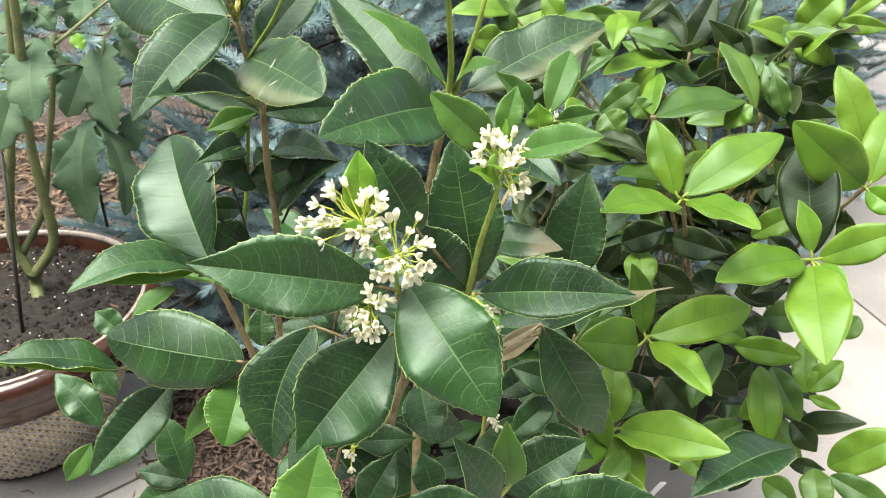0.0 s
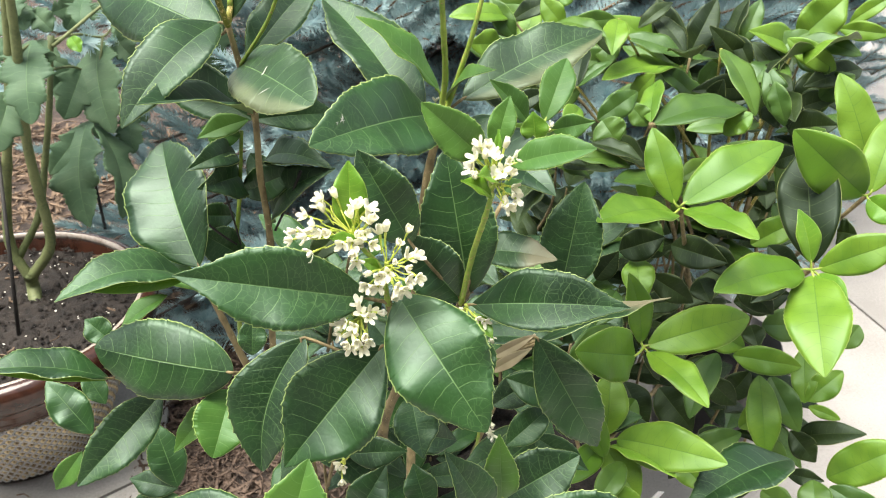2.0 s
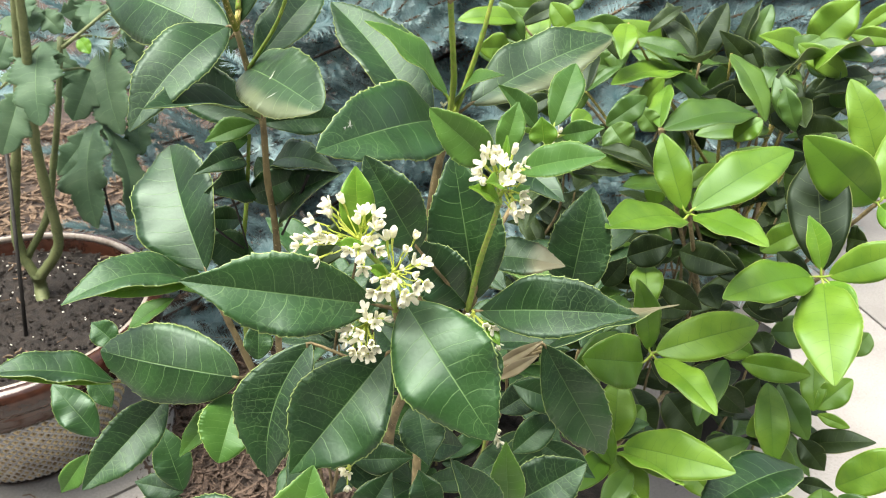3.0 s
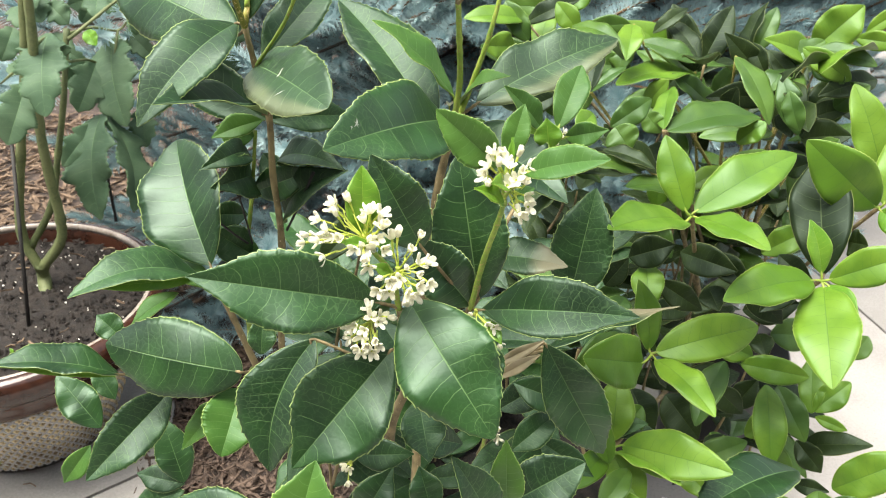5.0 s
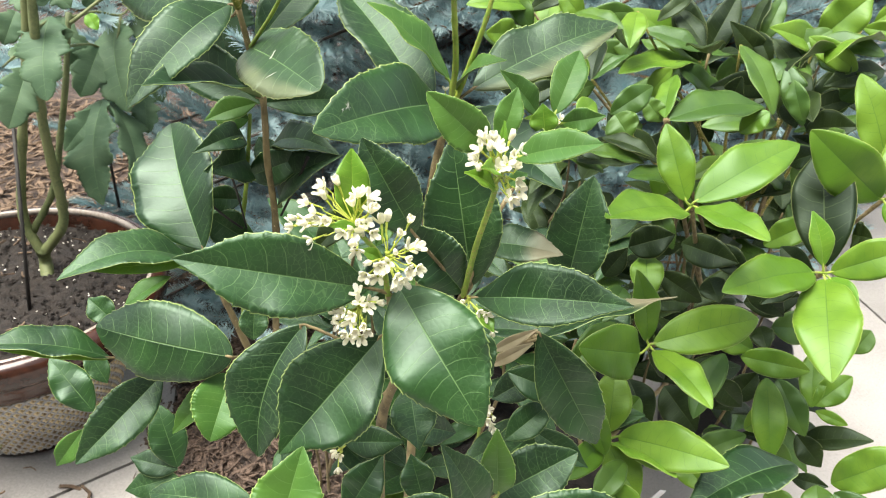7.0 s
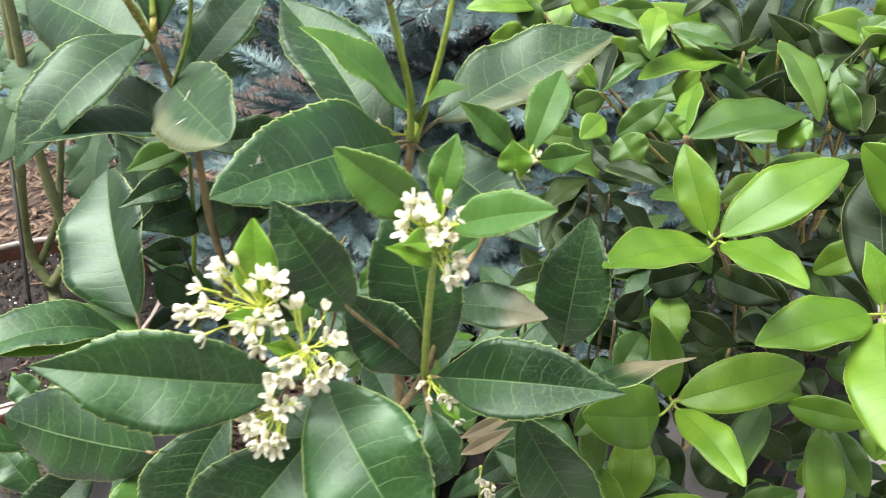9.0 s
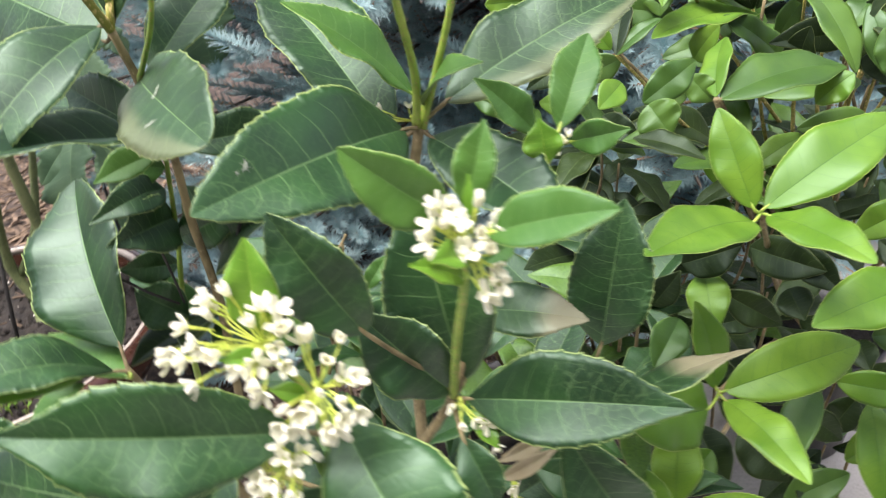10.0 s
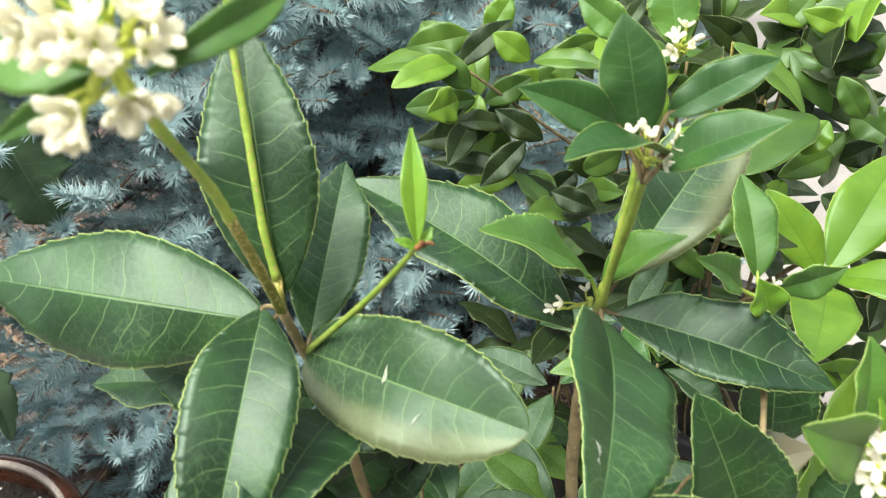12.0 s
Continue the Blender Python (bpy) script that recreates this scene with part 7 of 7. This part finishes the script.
bm = bmesh.new()
bmesh.ops.create_cube(bm, size=1.0, matrix=pose(0.211, 0.572, 0.184, 12, 24, 20) @ Matrix.Diagonal((0.008, 0.0012, 0.035, 1)))
bmesh.ops.bevel(bm, geom=bm.edges[:], offset=0.0004, segments=1, affect="EDGES")
plant_tag = part("plant_tag", bm, TAG, None)
tagged(plant_tag, "white plastic plant tag stuck in the nursery pot", "plant tag")


# ---- tomato plant ----
tomato = thing("tomato_plant", "tomato plant with lobed leaves in the glazed pot", "tomato plant", (0, 0, 0))
stem(tomato, [(-0.5281, 0.8325, 0.1755), (-0.5532, 0.8805, 0.2051), (-0.5497, 0.8784, 0.2332)], 0.0095, 0.0075, TOMATO_STEM)
stem(tomato, [(-0.5524, 0.8791, 0.2239), (-0.5671, 0.8818, 0.2823), (-0.5389, 0.8766, 0.3889), (-0.5026, 0.8740, 0.5103), (-0.4806, 0.8712, 0.6107)], 0.0066, 0.005, TOMATO_STEM)
stem(tomato, [(-0.5498, 0.8793, 0.2283), (-0.5211, 0.8851, 0.2647), (-0.5135, 0.8861, 0.2979), (-0.5111, 0.8816, 0.3644), (-0.5032, 0.8735, 0.4350), (-0.4829, 0.8663, 0.5388), (-0.4695, 0.8574, 0.6079)], 0.007, 0.005, TOMATO_STEM)
stem(tomato, [(-0.5623, 0.8847, 0.2552), (-0.5264, 0.8949, 0.3136), (-0.5096, 0.9105, 0.3820), (-0.4895, 0.9129, 0.4489), (-0.4730, 0.9265, 0.5352)], 0.005, 0.0035, TOMATO_STEM)
stem(tomato, [(-0.4748, 0.9231, 0.5294), (-0.4792, 1.0021, 0.5160), (-0.4613, 1.0332, 0.5048), (-0.4469, 1.0419, 0.5191)], 0.002, 0.0012, TOMATO_STEM)
stem(tomato, [(-0.4613, 1.0332, 0.5048), (-0.4670, 0.9964, 0.4419), (-0.4705, 0.9612, 0.3927)], 0.0018, 0.001, TOMATO_STEM)
stem(tomato, [(-0.4867, 0.8736, 0.5302), (-0.4832, 0.8998, 0.5325), (-0.4800, 0.8864, 0.5201)], 0.002, 0.0015, TOMATO_STEM)
stem(tomato, [(-0.5067, 0.8734, 0.4350), (-0.5062, 0.8745, 0.4901)], 0.002, 0.0015, TOMATO_STEM)
stem(tomato, [(-0.4809, 0.9165, 0.4972), (-0.4907, 0.9915, 0.4772), (-0.4863, 1.0107, 0.4674)], 0.002, 0.0012, TOMATO_STEM)
stem(tomato, [(-0.5026, 0.8740, 0.5103), (-0.5354, 0.8704, 0.4842)], 0.002, 0.001, TOMATO_STEM)
leaf(tomato, (-0.4833, 0.9022, 0.5365), (-0.4639, 0.8237, 0.4651), (0.0358, -0.6672, 0.7440), 0.0603, arch=0.12, fold=14, style="t", blunt=0.6)
leaf(tomato, (-0.5060, 0.8712, 0.4845), (-0.5115, 0.8157, 0.4322), (0.5510, -0.5999, 0.5800), 0.0481, arch=0.12, fold=14, style="t", blunt=0.6)
leaf(tomato, (-0.4899, 0.9020, 0.5151), (-0.5039, 0.8740, 0.5103), (0.7949, -0.4629, 0.3922), 0.0304, arch=0.12, fold=14, style="t", blunt=0.6)
leaf(tomato, (-0.4887, 0.9021, 0.5151), (-0.4549, 0.8942, 0.5214), (-0.2580, -0.9469, 0.1917), 0.0275, arch=0.12, fold=14, style="t", blunt=0.6)
leaf(tomato, (-0.4760, 1.0504, 0.4923), (-0.4388, 0.9602, 0.4001), (-0.2147, -0.7399, 0.6376), 0.0752, arch=0.12, fold=14, style="t", blunt=0.6)
leaf(tomato, (-0.4773, 0.9773, 0.4098), (-0.4605, 0.8885, 0.2997), (-0.3573, -0.7529, 0.5528), 0.0798, arch=0.12, fold=14, style="t", blunt=0.6)
leaf(tomato, (-0.4844, 0.9696, 0.3969), (-0.5144, 0.9210, 0.3576), (0.4148, -0.7137, 0.5645), 0.0388, arch=0.12, fold=14, style="t", blunt=0.6)
leaf(tomato, (-0.4683, 0.9757, 0.4067), (-0.4238, 0.9050, 0.3051), (0.9217, 0.0230, 0.3872), 0.0737, arch=0.12, fold=14, style="t", blunt=0.6)
leaf(tomato, (-0.4863, 1.0115, 0.4687), (-0.4979, 0.9572, 0.4187), (0.5198, -0.6358, 0.5706), 0.0508, arch=0.12, fold=14, style="t", blunt=0.6)
leaf(tomato, (-0.5026, 1.0103, 0.4673), (-0.5202, 0.9844, 0.4450), (0.5475, -0.7277, 0.4133), 0.0345, arch=0.12, fold=14, style="t", blunt=0.6)
leaf(tomato, (-0.5086, 0.9624, 0.5555), (-0.4821, 0.9504, 0.5340), (0.1163, -0.8011, 0.5872), 0.0318, arch=0.12, fold=14, style="t", blunt=0.6)
leaf(tomato, (-0.5292, 0.9652, 0.5612), (-0.5090, 0.9396, 0.5377), (0.1931, -0.5752, 0.7949), 0.0380, arch=0.12, fold=14, style="t", blunt=0.6)
leaf(tomato, (-0.4469, 1.0419, 0.5191), (-0.4271, 1.0243, 0.5093), (-0.2000, -0.6355, 0.7458), 0.0207, arch=0.12, fold=14, style="t", blunt=0.6)
leaf(tomato, (-0.4433, 1.0227, 0.4012), (-0.4300, 0.9867, 0.3603), (0.3145, -0.6597, 0.6826), 0.0373, arch=0.12, fold=14, style="t", blunt=0.6)
leaf(tomato, (-0.5059, 1.0732, 0.5326), (-0.5204, 1.0575, 0.5063), (0.4505, -0.8531, 0.2630), 0.0283, arch=0.12, fold=14, style="t", blunt=0.6)
leaf(tomato, (-0.5363, 0.9246, 0.5346), (-0.5423, 0.8937, 0.5033), (0.5785, -0.6337, 0.5135), 0.0371, arch=0.12, fold=14, style="t", blunt=0.6)
leaf(tomato, (-0.4596, 1.0555, 0.5003), (-0.4208, 1.0375, 0.4680), (0.0909, -0.8205, 0.5644), 0.0354, arch=0.12, fold=14, style="t", blunt=0.6)
leaf(tomato, (-0.5288, 1.0470, 0.5312), (-0.4883, 1.0556, 0.5444), (0.1674, -0.9771, 0.1316), 0.0277, arch=0.12, fold=14, style="t", blunt=0.6)
leaf(tomato, (-0.4339, 0.8949, 0.5432), (-0.4193, 0.8816, 0.5303), (0.0571, -0.6579, 0.7509), 0.0168, style="f", blunt=0.6)
leaf(tomato, (-0.5030, 1.0043, 0.5344), (-0.5354, 0.9875, 0.5361), (0.15, -0.65, 0.70), 0.0287, arch=0.12, fold=14, style="t", blunt=0.65)
leaf(tomato, (-0.4633, 1.0070, 0.5588), (-0.4571, 0.9703, 0.5367), (0.15, -0.65, 0.70), 0.0357, arch=0.12, fold=14, style="t", blunt=0.65)
leaf(tomato, (-0.5104, 0.9496, 0.5193), (-0.4758, 0.9413, 0.5081), (0.15, -0.65, 0.70), 0.0204, arch=0.12, fold=14, style="t", blunt=0.65)
leaf(tomato, (-0.4497, 1.0287, 0.3897), (-0.4293, 0.9903, 0.3600), (0.15, -0.65, 0.70), 0.0344, arch=0.12, fold=14, style="t", blunt=0.65)
leaf(tomato, (-0.4285, 1.0258, 0.5264), (-0.4316, 1.0183, 0.5038), (0.15, -0.65, 0.70), 0.0180, arch=0.12, fold=14, style="t", blunt=0.65)
leaf(tomato, (-0.5232, 0.9113, 0.4961), (-0.5240, 0.8730, 0.4918), (0.15, -0.65, 0.70), 0.0229, arch=0.12, fold=14, style="t", blunt=0.65)
leaf(tomato, (-0.5250, 0.9554, 0.5722), (-0.5101, 0.9361, 0.5555), (0.15, -0.65, 0.70), 0.0292, arch=0.12, fold=14, style="t", blunt=0.65)
leaf(tomato, (-0.4696, 1.0670, 0.5390), (-0.4831, 1.0561, 0.5202), (0.15, -0.65, 0.70), 0.0250, arch=0.12, fold=14, style="t", blunt=0.65)
leaf(tomato, (-0.5372, 1.0176, 0.4807), (-0.5060, 1.0271, 0.4596), (0.15, -0.65, 0.70), 0.0188, arch=0.12, fold=14, style="t", blunt=0.65)
leaf(tomato, (-0.5570, 0.9662, 0.5473), (-0.5298, 0.9408, 0.5265), (0.15, -0.65, 0.70), 0.0270, arch=0.12, fold=14, style="t", blunt=0.65)
leaf(tomato, (-0.5152, 1.0411, 0.4453), (-0.5283, 1.0047, 0.4284), (0.15, -0.65, 0.70), 0.0350, arch=0.12, fold=14, style="t", blunt=0.65)
leaf(tomato, (-0.4896, 1.0686, 0.3893), (-0.4967, 1.0308, 0.3622), (0.15, -0.65, 0.70), 0.0391, arch=0.12, fold=14, style="t", blunt=0.65)
leaf(tomato, (-0.4734, 1.1319, 0.3843), (-0.4553, 1.1065, 0.3578), (0.15, -0.65, 0.70), 0.0305, arch=0.12, fold=14, style="t", blunt=0.65)
leaf(tomato, (-0.3650, 1.1300, 0.5700), (-0.3480, 1.1050, 0.4150), (0.10, -0.80, 0.55), 0.0950, arch=0.10, fold=14, style="t", blunt=0.65)
stem(tomato, [(-0.4700, 0.9200, 0.5250), (-0.4200, 1.0300, 0.5650), (-0.3650, 1.1300, 0.5700)], 0.0022, 0.0014, TOMATO_STEM)
support_stake = stem(None, [(-0.5291, 0.7862, 0.1916), (-0.5458, 0.8803, 0.4168)], 0.0022, 0.0022, TWIG_DARK, "support_stake")
tagged(support_stake, "thin black metal support stake in the pot", "stake", "stakes in the glazed pot")
support_stake = stem(None, [(-0.5386, 1.0761, 0.1916), (-0.5440, 1.0868, 0.3631)], 0.0022, 0.0022, TWIG_DARK, "support_stake")
tagged(support_stake, "thin black metal support stake in the pot", "stake", "stakes in the glazed pot")


# ---- weeds and straws on the patio by the pot ----
rnd = random.Random(31)
verts, faces = [], []
for _ in range(9):
    x, y, a, long = -0.592 + rnd.uniform(-0.02, 0.02), 0.700 + rnd.uniform(-0.006, 0.006), rnd.uniform(0, 6.28), rnd.uniform(0.03, 0.06)
    lean = Vector((math.cos(a), math.sin(a), 0)) * long * rnd.uniform(0.2, 0.6)
    v, f = tube([Vector((x, y, 0)), Vector((x, y, long * 0.6)) + lean * 0.4, Vector((x, y, long)) + lean], 0.0009, 0.0003, 4, 0, 3)
    faces += [tuple(len(verts) + q for q in face) for face in f]
    verts += v
tagged(mesh_object("grass_tuft", verts, faces, [GREEN_BARK]), "thin green grass blades growing beside the glazed pot", "grass", "", "stuff")
litter("patio_straw", 16, (-0.62, -0.40, 0.60, 0.71), 0.0, STRAW, 19, (0.012, 0.05), "loose dry straws lying on the concrete patio", "litter")


# ---- seedlings in the glazed pot ----
seedling = thing("seedling", "tiny bright green weed seedlings on the potting soil", "seedling", (0, 0, 0))
leaf(seedling, (-0.5100, 0.7244, 0.2077), (-0.5118, 0.7177, 0.2130), (0, -0.3, 1), 0.004, style="f", name="seed_leaf")
stem(seedling, [(-0.5100, 0.7244, 0.1991), (-0.5100, 0.7244, 0.2082)], 0.0005, 0.0004, GREEN_BARK, "shoot")
leaf(seedling, (-0.5123, 0.7168, 0.2077), (-0.5052, 0.7179, 0.2130), (0, -0.3, 1), 0.004, style="f", name="seed_leaf")
stem(seedling, [(-0.5123, 0.7168, 0.1991), (-0.5123, 0.7168, 0.2082)], 0.0005, 0.0004, GREEN_BARK, "shoot")
leaf(seedling, (-0.4898, 0.7223, 0.2077), (-0.4892, 0.7170, 0.2130), (0, -0.3, 1), 0.004, style="f", name="seed_leaf")
stem(seedling, [(-0.4898, 0.7223, 0.1991), (-0.4898, 0.7223, 0.2082)], 0.0005, 0.0004, GREEN_BARK, "shoot")
leaf(seedling, (-0.5122, 0.7242, 0.2077), (-0.5172, 0.7268, 0.2130), (0, -0.3, 1), 0.004, style="f", name="seed_leaf")
stem(seedling, [(-0.5122, 0.7242, 0.1991), (-0.5122, 0.7242, 0.2082)], 0.0005, 0.0004, GREEN_BARK, "shoot")
leaf(seedling, (-0.4807, 0.7081, 0.2077), (-0.4756, 0.7018, 0.2130), (0, -0.3, 1), 0.004, style="f", name="seed_leaf")
stem(seedling, [(-0.4807, 0.7081, 0.1991), (-0.4807, 0.7081, 0.2082)], 0.0005, 0.0004, GREEN_BARK, "shoot")
leaf(seedling, (-0.5010, 0.7117, 0.2077), (-0.4970, 0.7134, 0.2130), (0, -0.3, 1), 0.004, style="f", name="seed_leaf")
stem(seedling, [(-0.5010, 0.7117, 0.1991), (-0.5010, 0.7117, 0.2082)], 0.0005, 0.0004, GREEN_BARK, "shoot")
leaf(seedling, (-0.4874, 0.7258, 0.2077), (-0.4856, 0.7253, 0.2130), (0, -0.3, 1), 0.004, style="f", name="seed_leaf")
stem(seedling, [(-0.4874, 0.7258, 0.1991), (-0.4874, 0.7258, 0.2082)], 0.0005, 0.0004, GREEN_BARK, "shoot")
leaf(seedling, (-0.4996, 0.7229, 0.2077), (-0.5000, 0.7154, 0.2130), (0, -0.3, 1), 0.004, style="f", name="seed_leaf")
stem(seedling, [(-0.4996, 0.7229, 0.1991), (-0.4996, 0.7229, 0.2082)], 0.0005, 0.0004, GREEN_BARK, "shoot")
leaf(seedling, (-0.4763, 0.7068, 0.2077), (-0.4756, 0.7018, 0.2130), (0, -0.3, 1), 0.004, style="f", name="seed_leaf")
stem(seedling, [(-0.4763, 0.7068, 0.1991), (-0.4763, 0.7068, 0.2082)], 0.0005, 0.0004, GREEN_BARK, "shoot")
leaf(seedling, (-0.4806, 0.7139, 0.2077), (-0.4741, 0.7155, 0.2130), (0, -0.3, 1), 0.004, style="f", name="seed_leaf")
stem(seedling, [(-0.4806, 0.7139, 0.1991), (-0.4806, 0.7139, 0.2082)], 0.0005, 0.0004, GREEN_BARK, "shoot")
leaf(seedling, (-0.4966, 0.7171, 0.2077), (-0.4949, 0.7137, 0.2130), (0, -0.3, 1), 0.004, style="f", name="seed_leaf")
stem(seedling, [(-0.4966, 0.7171, 0.1991), (-0.4966, 0.7171, 0.2082)], 0.0005, 0.0004, GREEN_BARK, "shoot")
leaf(seedling, (-0.5102, 0.7193, 0.2077), (-0.5048, 0.7112, 0.2130), (0, -0.3, 1), 0.004, style="f", name="seed_leaf")
stem(seedling, [(-0.5102, 0.7193, 0.1991), (-0.5102, 0.7193, 0.2082)], 0.0005, 0.0004, GREEN_BARK, "shoot")
leaf(seedling, (-0.5102, 0.7113, 0.2077), (-0.5141, 0.7091, 0.2130), (0, -0.3, 1), 0.004, style="f", name="seed_leaf")
stem(seedling, [(-0.5102, 0.7113, 0.1991), (-0.5102, 0.7113, 0.2082)], 0.0005, 0.0004, GREEN_BARK, "shoot")
leaf(seedling, (-0.4987, 0.7188, 0.2077), (-0.4903, 0.7126, 0.2130), (0, -0.3, 1), 0.004, style="f", name="seed_leaf")
stem(seedling, [(-0.4987, 0.7188, 0.1991), (-0.4987, 0.7188, 0.2082)], 0.0005, 0.0004, GREEN_BARK, "shoot")
leaf(seedling, (-0.5026, 0.7222, 0.2077), (-0.5002, 0.7169, 0.2130), (0, -0.3, 1), 0.004, style="f", name="seed_leaf")
stem(seedling, [(-0.5026, 0.7222, 0.1991), (-0.5026, 0.7222, 0.2082)], 0.0005, 0.0004, GREEN_BARK, "shoot")
leaf(seedling, (-0.4980, 0.7089, 0.2077), (-0.5010, 0.7069, 0.2130), (0, -0.3, 1), 0.004, style="f", name="seed_leaf")
stem(seedling, [(-0.4980, 0.7089, 0.1991), (-0.4980, 0.7089, 0.2082)], 0.0005, 0.0004, GREEN_BARK, "shoot")
